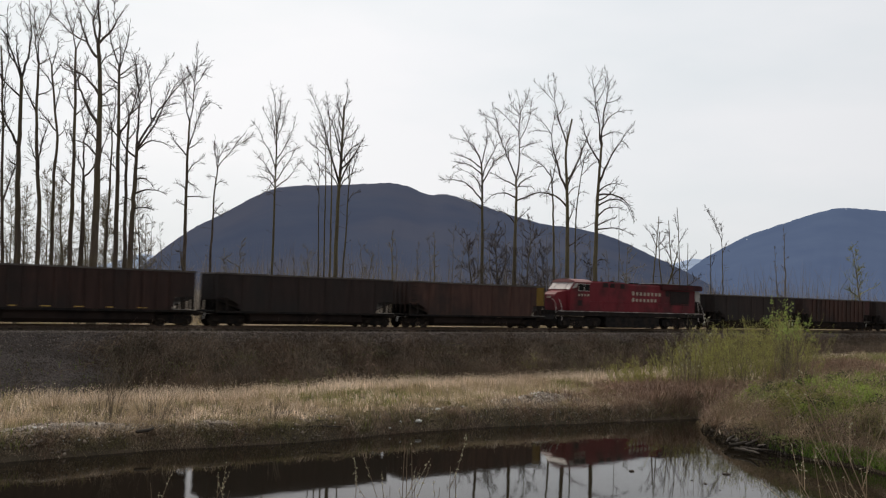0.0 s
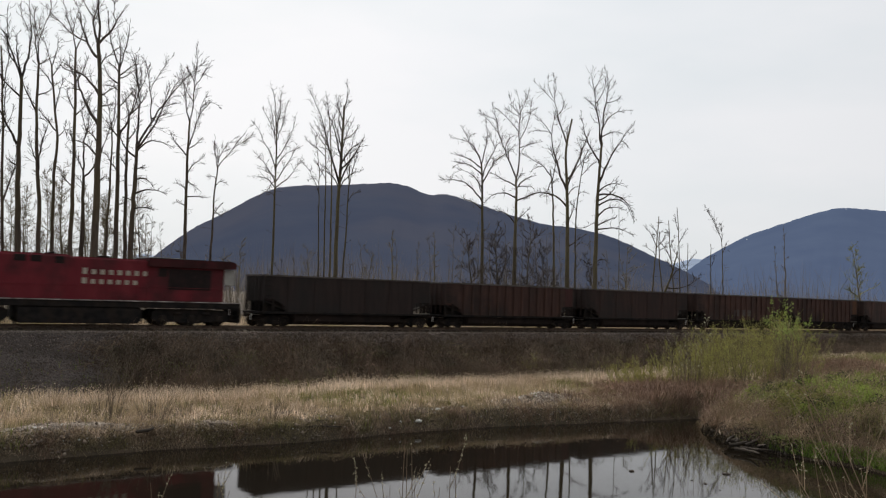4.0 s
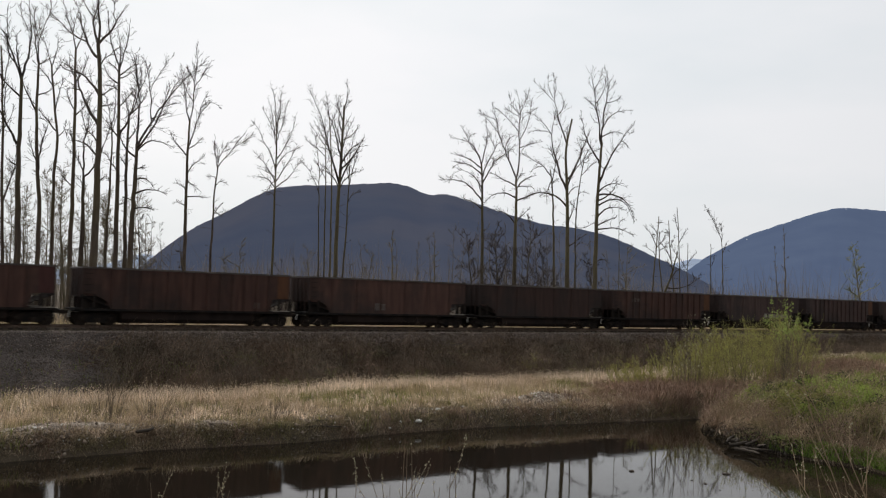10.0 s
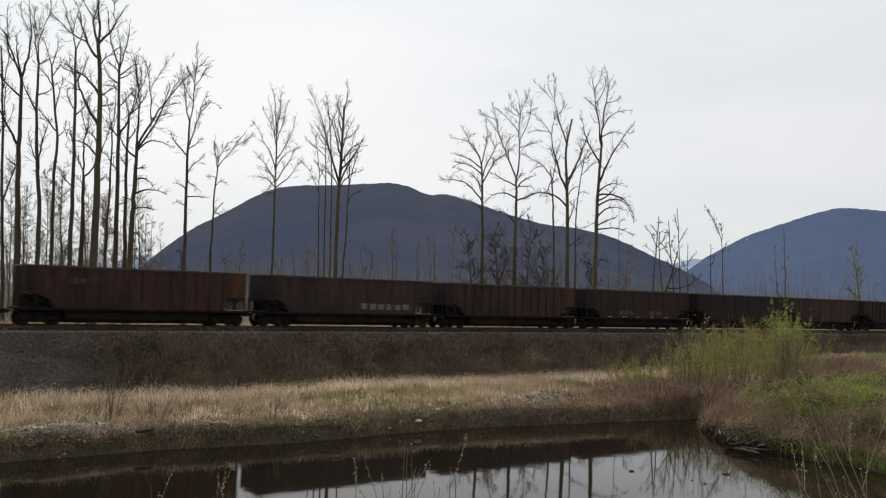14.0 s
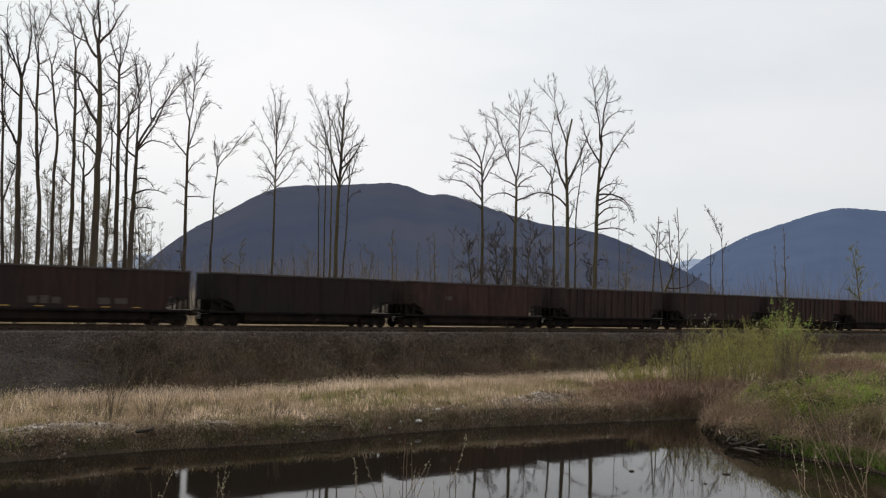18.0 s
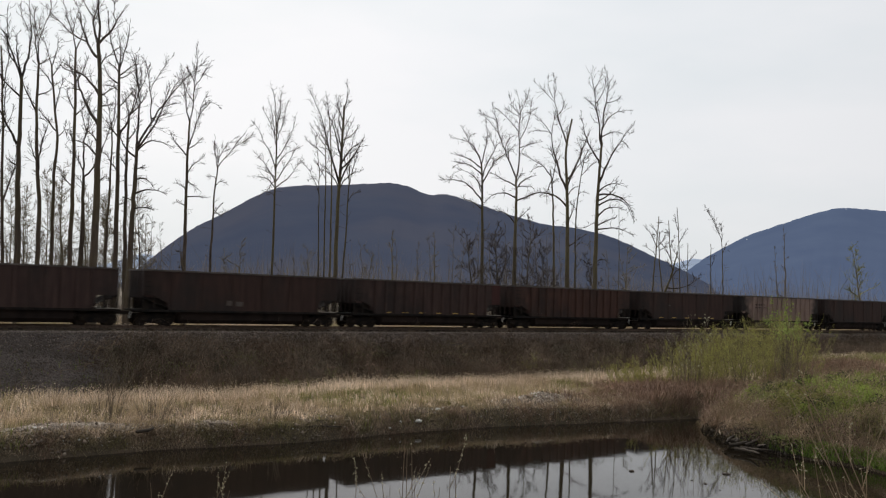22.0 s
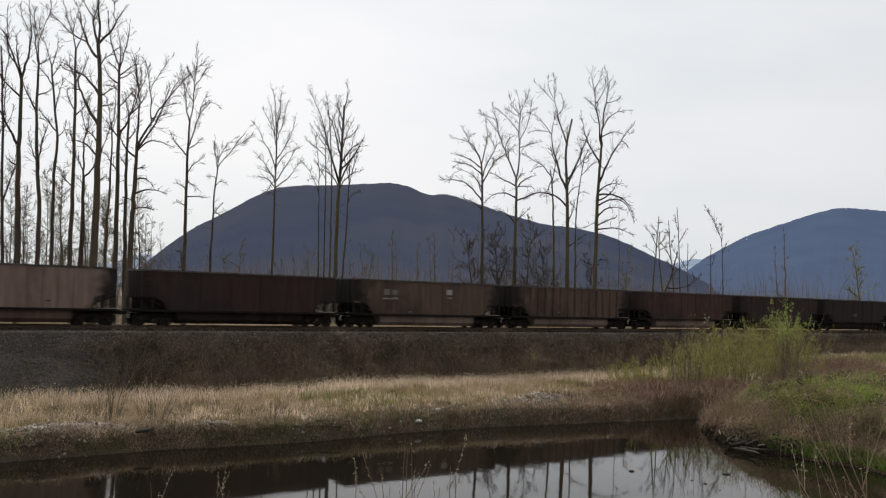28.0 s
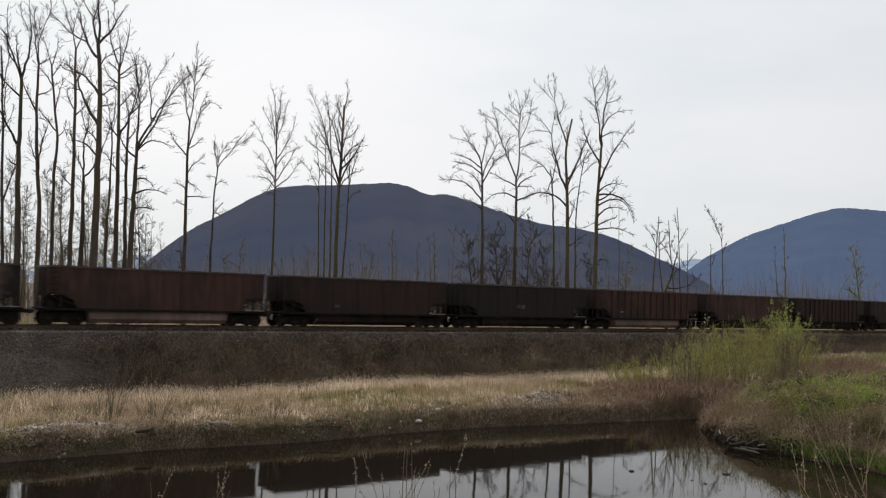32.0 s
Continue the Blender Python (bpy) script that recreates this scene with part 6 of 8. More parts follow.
cottonwood(-43.91, 119.00, 12.93, 0.114, lean=-1.24, seed=187, crown=0.12, reach=0.2, limbs=15, subs=6, bark=M_HAZE_TWIG, wood=M_HAZE_TWIG, label="slender grey-brown leafless tree in the woods", fine=0.0105, twigs=4)
cottonwood(-46.36, 129.00, 13.44, 0.124, lean=-1.01, seed=188, crown=0.12, reach=0.2, limbs=15, subs=6, bark=M_HAZE_TWIG, wood=M_HAZE_TWIG, label="slender grey-brown leafless tree in the woods", fine=0.0105, twigs=4)
cottonwood(-39.70, 111.00, 8.35, 0.107, lean=0.79, seed=189, crown=0.12, reach=0.2, limbs=15, subs=6, bark=M_HAZE_TWIG, wood=M_HAZE_TWIG, label="slender grey-brown leafless tree in the woods", fine=0.0105, twigs=4)
cottonwood(-34.81, 102.00, 11.02, 0.098, lean=-0.03, seed=190, crown=0.12, reach=0.2, limbs=15, subs=6, bark=M_HAZE_TWIG, wood=M_HAZE_TWIG, label="slender grey-brown leafless tree in the woods", fine=0.0105, twigs=4)
cottonwood(-42.51, 129.00, 14.15, 0.124, lean=-0.27, seed=191, crown=0.12, reach=0.2, limbs=15, subs=6, bark=M_HAZE_TWIG, wood=M_HAZE_TWIG, label="slender grey-brown leafless tree in the woods", fine=0.0105, twigs=4)
cottonwood(-42.64, 135.00, 13.50, 0.130, lean=-1.01, seed=192, crown=0.12, reach=0.2, limbs=15, subs=6, bark=M_HAZE_TWIG, wood=M_HAZE_TWIG, label="slender grey-brown leafless tree in the woods", fine=0.0105, twigs=4)
cottonwood(-35.79, 116.00, 9.43, 0.112, lean=-0.04, seed=193, crown=0.12, reach=0.2, limbs=15, subs=6, bark=M_HAZE_TWIG, wood=M_HAZE_TWIG, label="slender grey-brown leafless tree in the woods", fine=0.0105, twigs=4)
cottonwood(-37.28, 125.00, 10.78, 0.120, lean=0.06, seed=194, crown=0.12, reach=0.2, limbs=15, subs=6, bark=M_HAZE_TWIG, wood=M_HAZE_TWIG, label="slender grey-brown leafless tree in the woods", fine=0.0105, twigs=4)
cottonwood(-37.76, 72.00, 24.54, 0.277, lean=-0.94, seed=195, crown=0.45, reach=0.17, fine=0.0095, twigs=4, label="tall thick-trunked bare cottonwood with heavy limbs")
cottonwood(-42.30, 76.00, 24.18, 0.268, lean=-0.93, seed=196, crown=0.45, reach=0.17, fine=0.0095, twigs=4)
cottonwood(-44.00, 74.00, 25.42, 0.285, lean=-1.08, seed=197, crown=0.45, reach=0.17, fine=0.0095, twigs=4, label="tall thick-trunked bare cottonwood with heavy limbs")
cottonwood(-43.11, 88.00, 15.06, 0.10, lean=-0.5, seed=210, crown=0.12, reach=0.2, limbs=44, subs=9, bark=M_PALE_BRANCH, wood=M_PALE_BRANCH, label="slender pale leafless tree in the woods", fine=0.0115)
cottonwood(-43.31, 92.00, 13.84, 0.10, lean=-0.5, seed=211, crown=0.12, reach=0.2, limbs=44, subs=9, bark=M_PALE_BRANCH, wood=M_PALE_BRANCH, label="slender pale leafless tree in the woods", fine=0.0115)
cottonwood(-40.29, 90.00, 15.44, 0.10, lean=-0.5, seed=212, crown=0.12, reach=0.2, limbs=44, subs=9, bark=M_PALE_BRANCH, wood=M_PALE_BRANCH, label="slender pale leafless tree in the woods", fine=0.0115)
cottonwood(-41.26, 96.00, 16.89, 0.10, lean=-0.5, seed=213, crown=0.12, reach=0.2, limbs=44, subs=9, bark=M_PALE_BRANCH, wood=M_PALE_BRANCH, label="slender pale leafless tree in the woods", fine=0.0115)
cottonwood(-37.63, 94.00, 13.67, 0.10, lean=-0.5, seed=214, crown=0.12, reach=0.2, limbs=44, subs=9, bark=M_PALE_BRANCH, wood=M_PALE_BRANCH, label="slender pale leafless tree in the woods", fine=0.0115)
cottonwood(-34.42, 90.00, 12.73, 0.10, lean=-0.5, seed=215, crown=0.12, reach=0.2, limbs=44, subs=9, bark=M_PALE_BRANCH, wood=M_PALE_BRANCH, label="slender pale leafless tree in the woods", fine=0.0115)
cottonwood(-32.00, 92.00, 14.22, 0.10, lean=-0.5, seed=216, crown=0.12, reach=0.2, limbs=44, subs=9, bark=M_PALE_BRANCH, wood=M_PALE_BRANCH, label="slender pale leafless tree in the woods", fine=0.0115)
cottonwood(-32.71, 98.00, 11.15, 0.10, lean=-0.5, seed=217, crown=0.12, reach=0.2, limbs=44, subs=9, bark=M_PALE_BRANCH, wood=M_PALE_BRANCH, label="slender pale leafless tree in the woods", fine=0.0115)

# ---- undergrowth ----


def blades(name, x, y, h, w, lean, mat, seed, label, category, bend=0.5, z=None, parent=None):
    """Very many blades or canes, each a narrow bent strip, as one mass."""
    g = np.random.default_rng(seed)
    n = len(x)
    z = land(x, y) - 0.03 if z is None else z
    a = g.uniform(0, 2 * np.pi, n)
    t = g.uniform(0, 2 * np.pi, n)
    side = np.stack((np.cos(a), np.sin(a), np.zeros(n)), axis=-1) * (w / 2)[:, None]
    tilt = np.stack((np.cos(t), np.sin(t), np.zeros(n)), axis=-1) * (lean * h)[:, None]
    p0 = np.stack((x, y, z), axis=-1)
    p1 = p0 + np.array((0, 0, 1.0)) * (h * 0.55)[:, None] + tilt * 0.35
    p2 = p0 + np.array((0, 0, 1.0)) * (h * (1 - bend * lean))[:, None] + tilt
    v = np.stack((p0 - side, p0 + side, p1 + side * 0.8, p1 - side * 0.8, p2), axis=1).reshape(-1, 3)
    i = np.arange(n)[:, None] * 5
    f = np.concatenate((i + np.array((0, 1, 2)), i + np.array((0, 2, 3)), i + np.array((3, 2, 4))), axis=1).reshape(-1, 3)
    me = mesh_of(name, v, f, mat)
    if parent:
        return part(name, me, mat, parent)
    return tagged(new(name, me), label, category, kind="stuff")


def arches(name, x, y, length, rise, w, mat, seed, label, category):
    """Very many thin canes, each arching over and back to the ground, lying across one another as one mass."""
    g = np.random.default_rng(seed)
    n = len(x)
    a = g.uniform(0, 2 * np.pi, n)
    t = np.stack((np.cos(a), np.sin(a), np.zeros(n)), axis=-1)
    p0 = np.stack((x, y, land(x, y)), axis=-1)
    end = p0 + t * length[:, None]
    end[:, 2] = land(end[:, 0], end[:, 1]) + rise * g.uniform(-0.1, 0.7, n)
    side = np.stack((-np.sin(a), np.cos(a), np.zeros(n)), axis=-1) * 0.6 + np.array((0, 0, 0.8))
    side = side * (w / 2)[:, None]
    peak = g.uniform(0.35, 0.65, n)
    rows = []
    for k, f in enumerate((0.0, 0.22, 0.5, 0.78, 1.0)):
        bow = np.where(f < peak, 1 - (1 - f / peak) ** 2, 1 - ((f - peak) / (1 - peak)) ** 2)
        p = p0 * (1 - f) + end * f + np.array((0, 0, 1.0)) * (bow * rise)[:, None] + g.normal(0, 0.04, (n, 3)) * length[:, None]
        rows += [p - side * (1 - 0.6 * f), p + side * (1 - 0.6 * f)]
    v = np.stack(rows, axis=1).reshape(-1, 3)
    i = np.arange(n)[:, None] * 10
    f = np.concatenate([i + np.array((2 * k, 2 * k + 1, 2 * k + 3, 2 * k + 2)) for k in range(4)], axis=1).reshape(-1, 4)
    return tagged(new(name, mesh_of(name, v, f, mat)), label, category, kind="stuff")


def leaves(name, centres, size, mat, seed, label="", category="", parent=None):
    """A mass of small separate leaves round the given places."""
    g = np.random.default_rng(seed)
    n = len(centres)
    a = g.normal(0, 1, (n, 3))
    a /= np.linalg.norm(a, axis=1)[:, None]
    b = np.cross(a, g.normal(0, 1, (n, 3)))
    b /= np.linalg.norm(b, axis=1)[:, None]
    s = (size * g.uniform(0.6, 1.4, n))[:, None]
    v = np.stack((centres - a * s, centres + b * s * 0.5, centres + a * s, centres - b * s * 0.5), axis=1).reshape(-1, 3)
    f = np.arange(n * 4).reshape(-1, 4)
    me = mesh_of(name, v, f, mat)
    if parent:
        return part(name, me, mat, parent)
    return tagged(new(name, me), label, category, kind="stuff")


def stones(name, x, y, size, mat, seed, label, sink=0.3):
    """Many small angular stones lying on the ground, as one mass."""
    g = np.random.default_rng(seed)
    n = len(x)
    base = np.array(((1, 0, 0), (-1, 0, 0), (0, 1, 0), (0, -1, 0), (0, 0, 1), (0, 0, -1)), float)
    tri = np.array(((0, 2, 4), (2, 1, 4), (1, 3, 4), (3, 0, 4), (2, 0, 5), (1, 2, 5), (3, 1, 5), (0, 3, 5)))
    v = base[None] * g.uniform(0.55, 1.2, (n, 6, 1)) * size[:, None, None]
    v = v + g.normal(0, 0.16, (n, 6, 3)) * size[:, None, None]
    a = g.uniform(0, 2 * np.pi, n)
    c, s = np.cos(a)[:, None], np.sin(a)[:, None]
    vx, vy = v[:, :, 0] * c - v[:, :, 1] * s, v[:, :, 0] * s + v[:, :, 1] * c
    z = land(x, y) + size * (0.6 - sink)
    v = np.stack((vx + x[:, None], vy + y[:, None], v[:, :, 2] * 0.75 + z[:, None]), axis=-1).reshape(-1, 3)
    f = (tri[None] + (np.arange(n) * 6)[:, None, None]).reshape(-1, 3)
    return tagged(new(name, mesh_of(name, v, f, mat)), label, "stones", kind="stuff")


def foot(s):
    """How far from the track the brambles reach before the grass begins."""
    return 10.4 + 2.4 * ease(-np.asarray(s, float), 8, 24)


def scatter(n, s0, s1, u0, u1, seed, keep=None, stretch=False):
    """Places in a strip along the track, thinned by keep(x, y, s, u, chance); stretch lets the strip follow the foot of the brambles."""
    g = np.random.default_rng(seed)
    s, u = g.uniform(s0, s1, n), g.uniform(u0, u1, n)
    if stretch:
        u = np.where(u > 7.0, np.where(u > 10.4, u + foot(s) - 10.4, 7.0 + (u - 7.0) * (foot(s) - 7.0) / 3.4), u)
    x, y = plan(s, u)
    if keep is not None:
        m = keep(x, y, s, u, g.uniform(0, 1, n))
        return x[m], y[m], s[m], u[m]
    return x, y, s, u


G = np.random.default_rng(77)


def heaped(x, y):
    """How much of the dumped gravel lies here: 1 on a berm's crown, 0 away from it."""
    q = np.zeros_like(np.asarray(x, float))
    for bx, by, rx, ry in ((-15.4, 36.3, 3.4, 0.6), (-9.8, 39.3, 1.2, 0.4), (6.0, 51.3, 2.4, 1.1)):
        dx, dy = (x - bx) * ALONG[0] + (y - by) * ALONG[1], -(x - bx) * ALONG[1] + (y - by) * ALONG[0]
        q = np.maximum(q, np.exp(-((dx / rx) ** 2 + (dy / ry) ** 2) ** 2))
    return q


def fresh(x, y):
    """Where green patches stand in the field."""
    return ease(wave(0.75 * x, 0.75 * y, 9), -0.06, 0.42)


# dry reed grass on the field between embankment and pond
x, y, s, u = scatter(76000, -48, 75, 9.6, 26.5, 1, lambda x, y, s, u, c: (u > foot(s) - 0.5) & (c < 0.55 + 0.45 * wave(1.3 * x, 1.3 * y, 2)) & (c < 1.0 - 0.7 * fresh(x, y)) & (c < 1.1 - 0.85 * ease(u, 21.5, 24.8)) & (c < 1.0 - 0.75 * ease(s, 14, 30)) & (land(x, y) > 0.12) & (c < 1.0 - 0.97 * heaped(x, y)))
tall = (0.26 + 0.30 * G.uniform(0, 1, len(x)) + 0.14 * wave(0.9 * x, 0.9 * y, 3)) * (1 - 0.5 * ease(u, 19, 24))
blades("dry_grass", x, y, tall, G.uniform(0.012, 0.03, len(x)), G.uniform(0.05, 0.45, len(x)), M_DRY_GRASS, 1, "pale dry reed grass on the field beside the pond", "dry grass")
x, y, s, u = scatter(6400, -48, 75, 10.0, 24.5, 61, lambda x, y, s, u, c: (u > foot(s) - 0.2) & (c < 0.75 + 0.45 * wave(0.8 * x, 0.8 * y, 2)) & (c < 1.0 - 0.8 * fresh(x, y)) & (c < 1.1 - 0.9 * ease(u, 21, 24.2)) & (c < 1.0 - 0.8 * ease(s, 12, 26)) & (land(x, y) > 0.15) & (heaped(x, y) < 0.25))
n = 18
hc = np.repeat((0.50 + 0.5 * G.uniform(0, 1, len(x)) ** 1.5 + 0.14 * wave(0.6 * x, 0.6 * y, 8)) * (1 - 0.45 * ease(u, 18, 24)), n)
px, py = np.repeat(x, n) + G.normal(0, 0.17, len(x) * n), np.repeat(y, n) + G.normal(0, 0.17, len(x) * n)
hc = hc * G.uniform(0.55, 1.1, len(px))
blades("grass_tussocks", px, py, hc, G.uniform(0.012, 0.03, len(px)), G.uniform(0.05, 0.6, len(px)), M_DRY_GRASS, 61, "tussocks of tall dry grass on the field", "dry grass")
pick = G.uniform(0, 1, len(px)) < 0.22
sx, sy, sh = px[pick], py[pick], hc[pick]
x, y, s, u = scatter(900, -48, 30, 11, 24, 110, lambda x, y, s, u, c: u > foot(s))
n = 26
bx, by = np.repeat(x, n) + G.normal(0, 0.2, len(x) * n), np.repeat(y, n) + G.normal(0, 0.2, len(x) * n)
blades("brown_tussocks", bx, by, np.repeat(G.uniform(0.3, 0.75, len(x)), n) * G.uniform(0.5, 1.1, len(bx)), G.uniform(0.012, 0.03, len(bx)), G.uniform(0.1, 1.0, len(bx)), M_WEED, 110, "brown withered tussocks among the dry grass", "dry grass")
x, y, s, u = scatter(420, -46, 20, 11.5, 23.5, 120, lambda x, y, s, u, c: (u > foot(s)) & (land(x, y) > 0.2) & (heaped(x, y) < 0.2))
n = 34
bx, by = np.repeat(x, n) + G.normal(0, 0.24, len(x) * n), np.repeat(y, n) + G.normal(0, 0.24, len(x) * n)
blades("pale_tussocks", bx, by, np.repeat(G.uniform(0.35, 0.8, len(x)), n) * G.uniform(0.5, 1.1, len(bx)), G.uniform(0.014, 0.034, len(bx)), G.uniform(0.1, 1.1, len(bx)), M_PINK_GRASS, 120, "bleached drooping tussocks among the dry grass", "dry grass")
leaves("seed_heads", np.stack((sx + G.normal(0, 0.06, len(sx)), sy + G.normal(0, 0.06, len(sx)), land(sx, sy) + sh * G.uniform(0.75, 1.05, len(sx))), axis=-1), 0.034, M_SEED, 62, "pale feathery seed heads of the dry grass", "dry grass")
x, y, s, u = scatter(24000, -48, 34, 10.2, 13.6, 91, lambda x, y, s, u, c: (c < 0.75 + 0.5 * wave(0.9 * x, 0.9 * y, 92)) & (c < 1.0 - 0.8 * ease(s, 10, 26)), stretch=True)
tall = G.uniform(0.45, 0.95, len(x)) + 0.12 * wave(1.1 * x, 1.1 * y, 93)
blades("reed_crest", x, y, tall, G.uniform(0.014, 0.034, len(x)), G.uniform(0.05, 0.6, len(x)), M_PINK_GRASS, 91, "pinkish feathery reed grass along the foot of the embankment", "dry grass")
fx, fy, s, u = scatter(9000, 26, 90, 8.5, 16.0, 160, lambda x, y, s, u, c: c < 0.45 + 0.6 * wave(0.35 * x, 0.35 * y, 161))
blades("far_field_grass", fx, fy, G.uniform(0.5, 1.2, len(fx)), G.uniform(0.03, 0.06, len(fx)), G.uniform(0.1, 0.6, len(fx)), M_PINK_GRASS, 160, "bleached reed grass on the far end of the field", "dry grass")
leaves("seed_heads", np.stack((x + G.normal(0, 0.1, len(x)), y + G.normal(0, 0.1, len(x)), land(x, y) + tall * G.uniform(0.7, 1.0, len(x))), axis=-1), 0.034, M_SEED, 94, "pale feathery seed heads of the reed grass", "dry grass")
x, y, s, u = scatter(80000, -48, 80, 10, 24.5, 2, lambda x, y, s, u, c: (u > foot(s) - 0.3) & (c < 0.06 + 0.9 * fresh(x, y) + 0.5 * ease(s, 14, 30)) & (land(x, y) > 0.1))
blades("green_grass", x, y, G.uniform(0.25, 0.62, len(x)), G.uniform(0.012, 0.03, len(x)), G.uniform(0.1, 0.6, len(x)), M_GREEN_GRASS, 2, "fresh green grass among the dry stalks", "grass")

# dead canes on the embankment
x, y, s, u = scatter(22000, -48, 100, 3.6, 10.4, 3, lambda x, y, s, u, c: (c < 0.05 + 0.95 * ease(s, -30.5, -26)) & (c < 0.6 + 0.5 * wave(x, y, 5)) & (c < 0.15 + ease(u, 3.2, 5.5)), stretch=True)
blades("dead_bramble", x, y, G.uniform(0.3, 0.95, len(x)), G.uniform(0.012, 0.03, len(x)), G.uniform(0.3, 1.4, len(x)), M_BRAMBLE, 3, "dead brown bramble canes on the embankment", "brambles")
for mat, seed, count, h0, h1, words in ((M_BRAMBLE, 71, 360, 0.7, 1.9, "arching dead bramble thickets on the embankment"), (M_TWIG, 72, 150, 0.7, 1.7, "grey-brown twiggy scrub on the embankment"), (M_GREEN_GRASS, 73, 70, 0.4, 0.9, "green shoots among the brambles")):
    x, y, s, u = scatter(count, -27.5, 80, 5.9, 10.6, seed, stretch=True)
    n = 70
    hc = np.repeat(G.uniform(h0, h1, len(x)), n) * G.uniform(0.4, 1.05, len(x) * n)
    wide = np.repeat(G.uniform(0.35, 0.85, len(x)), n)
    px, py = np.repeat(x, n) + G.normal(0, 1, len(x) * n) * wide, np.repeat(y, n) + G.normal(0, 1, len(x) * n) * wide
    arches("bramble_thicket", px, py, hc * G.uniform(0.6, 1.6, len(px)), hc, G.uniform(0.012, 0.03, len(px)), mat, seed, words, "brambles")
x, y, s, u = scatter(44000, -48, 70, 3.6, 11.0, 95, lambda x, y, s, u, c: (c < 0.04 + 0.96 * ease(s, -30.5, -26)) & (c < 0.15 + ease(u, 3.4, 5.5)) & (c < 0.7 + 0.5 * wave(1.3 * x, 1.3 * y, 96)), stretch=True)
arches("bramble_tangle", x, y, G.uniform(0.5, 2.0, len(x)), G.uniform(0.15, 0.9, len(x)) * (0.35 + 1.3 * ease(wave(1.9 * x, 1.9 * y, 44), -0.4, 0.5)), G.uniform(0.014, 0.034, len(x)), M_BRAMBLE, 95, "tangled arching dead bramble canes on the embankment", "brambles")
x, y, s, u = scatter(2600, -30, 70, 5.8, 10.5, 97, lambda x, y, s, u, c: (c < 0.05 + 0.95 * ease(s, -30.5, -26)) & (c < 0.6 + 0.6 * wave(0.9 * x, 0.9 * y, 98)), stretch=True)
arches("pale_canes", x, y, G.uniform(0.5, 1.4, len(x)), G.uniform(0.5, 1.2, len(x)), G.uniform(0.014, 0.026, len(x)), M_WEED, 97, "pale dry stalks among the brambles", "brambles")
x, y, s, u = scatter(60000, -46, 70, 3.8, 11.0, 99, lambda x, y, s, u, c: (c < 0.06 + 0.94 * ease(s, -30.5, -26)) & (c < 0.5 + 0.7 * wave(1.5 * x, 1.5 * y, 99)) & (c < 0.1 + ease(u, 3.4, 5.5)), stretch=True)
leaves("bramble_litter", np.stack((x, y, land(x, y) + np.abs(G.normal(0, 0.32, len(x)))), axis=-1), 0.042, M_BRAMBLE, 99, "withered brown bramble leaves on the embankment", "brambles")
x, y, s, u = scatter(26000, -46, 70, 4.6, 11.0, 100, lambda x, y, s, u, c: c < 0.8 * (wave(0.8 * x, 0.8 * y, 12) - 0.05), stretch=True)
leaves("embankment_leaves", np.stack((x, y, land(x, y) + np.abs(G.normal(0, 0.35, len(x)))), axis=-1), 0.04, M_GREEN_GRASS, 100, "dull green bramble leaves on the embankment", "brambles")
x, y, s, u = scatter(26000, -48, 100, 3.8, 11, 4, lambda x, y, s, u, c: c < 0.55 * (wave(0.8 * x, 0.8 * y, 12) - 0.1), stretch=True)
blades("embankment_grass", x, y, G.uniform(0.25, 0.7, len(x)), G.uniform(0.012, 0.028, len(x)), G.uniform(0.1, 0.8, len(x)), M_GREEN_GRASS, 4, "green tufts on the embankment", "grass")
x, y, s, u = scatter(9000, -48, 100, 2.4, 4.6, 5, lambda x, y, s, u, c: c < 0.25 + 0.5 * ease(s, -30, 10))
blades("shoulder_grass", x, y, G.uniform(0.08, 0.25, len(x)), G.uniform(0.012, 0.03, len(x)), G.uniform(0.1, 0.8, len(x)), M_BRAMBLE, 5, "low dead weeds on the ballast shoulder", "weeds")

x, y, s, u = scatter(20000, -8, 80, 4.2, 10.6, 170, lambda x, y, s, u, c: (c < 0.55 * ease(s, -8, 6)) & (c < 0.45 + 0.6 * wave(1.2 * x, 1.2 * y, 171)))
arches("tan_canes", x, y, G.uniform(0.4, 1.3, len(x)), G.uniform(0.2, 0.7, len(x)) * (0.4 + 0.6 * ease(u, 4.2, 6.0)), G.uniform(0.014, 0.032, len(x)), M_WEED, 170, "tan dry stalks on the embankment towards the willows", "brambles")
# last year's dark leaves still hang in heaps on the brambles
x, y, s, u = scatter(210, -27, 70, 4.6, 10.2, 130, lambda x, y, s, u, c: c < 0.55 + 0.6 * wave(0.7 * x, 0.7 * y, 131), stretch=True)
n = 190
hc = np.repeat(G.uniform(0.3, 1.0, len(x)) * (0.4 + 0.6 * ease(u, 4.6, 6.5)), n)
wide = np.repeat(G.uniform(0.3, 0.9, len(x)), n)
px, py = np.repeat(x, n) + G.normal(0, 0.6, len(hc)) * wide, np.repeat(y, n) + G.normal(0, 0.6, len(hc)) * wide
leaves("bramble_heaps", np.stack((px, py, land(px, py) + hc * G.uniform(0.1, 1.0, len(px))), axis=-1), 0.045, M_DARK_LEAF, 130, "dark old bramble leaves heaped on the embankment", "brambles")
x, y, s, u = scatter(900, -28, 40, 5.2, 10.6, 132, lambda x, y, s, u, c: c < 0.6 + 0.5 * wave(1.1 * x, 1.1 * y, 133), stretch=True)
arches("long_canes", x, y, G.uniform(0.8, 2.2, len(x)), G.uniform(0.5, 1.3, len(x)) * (0.35 + 0.65 * ease(u, 4.4, 6.5)), G.uniform(0.02, 0.034, len(x)), M_RED_CANE, 132, "long pinkish-brown canes arching over the brambles", "brambles")

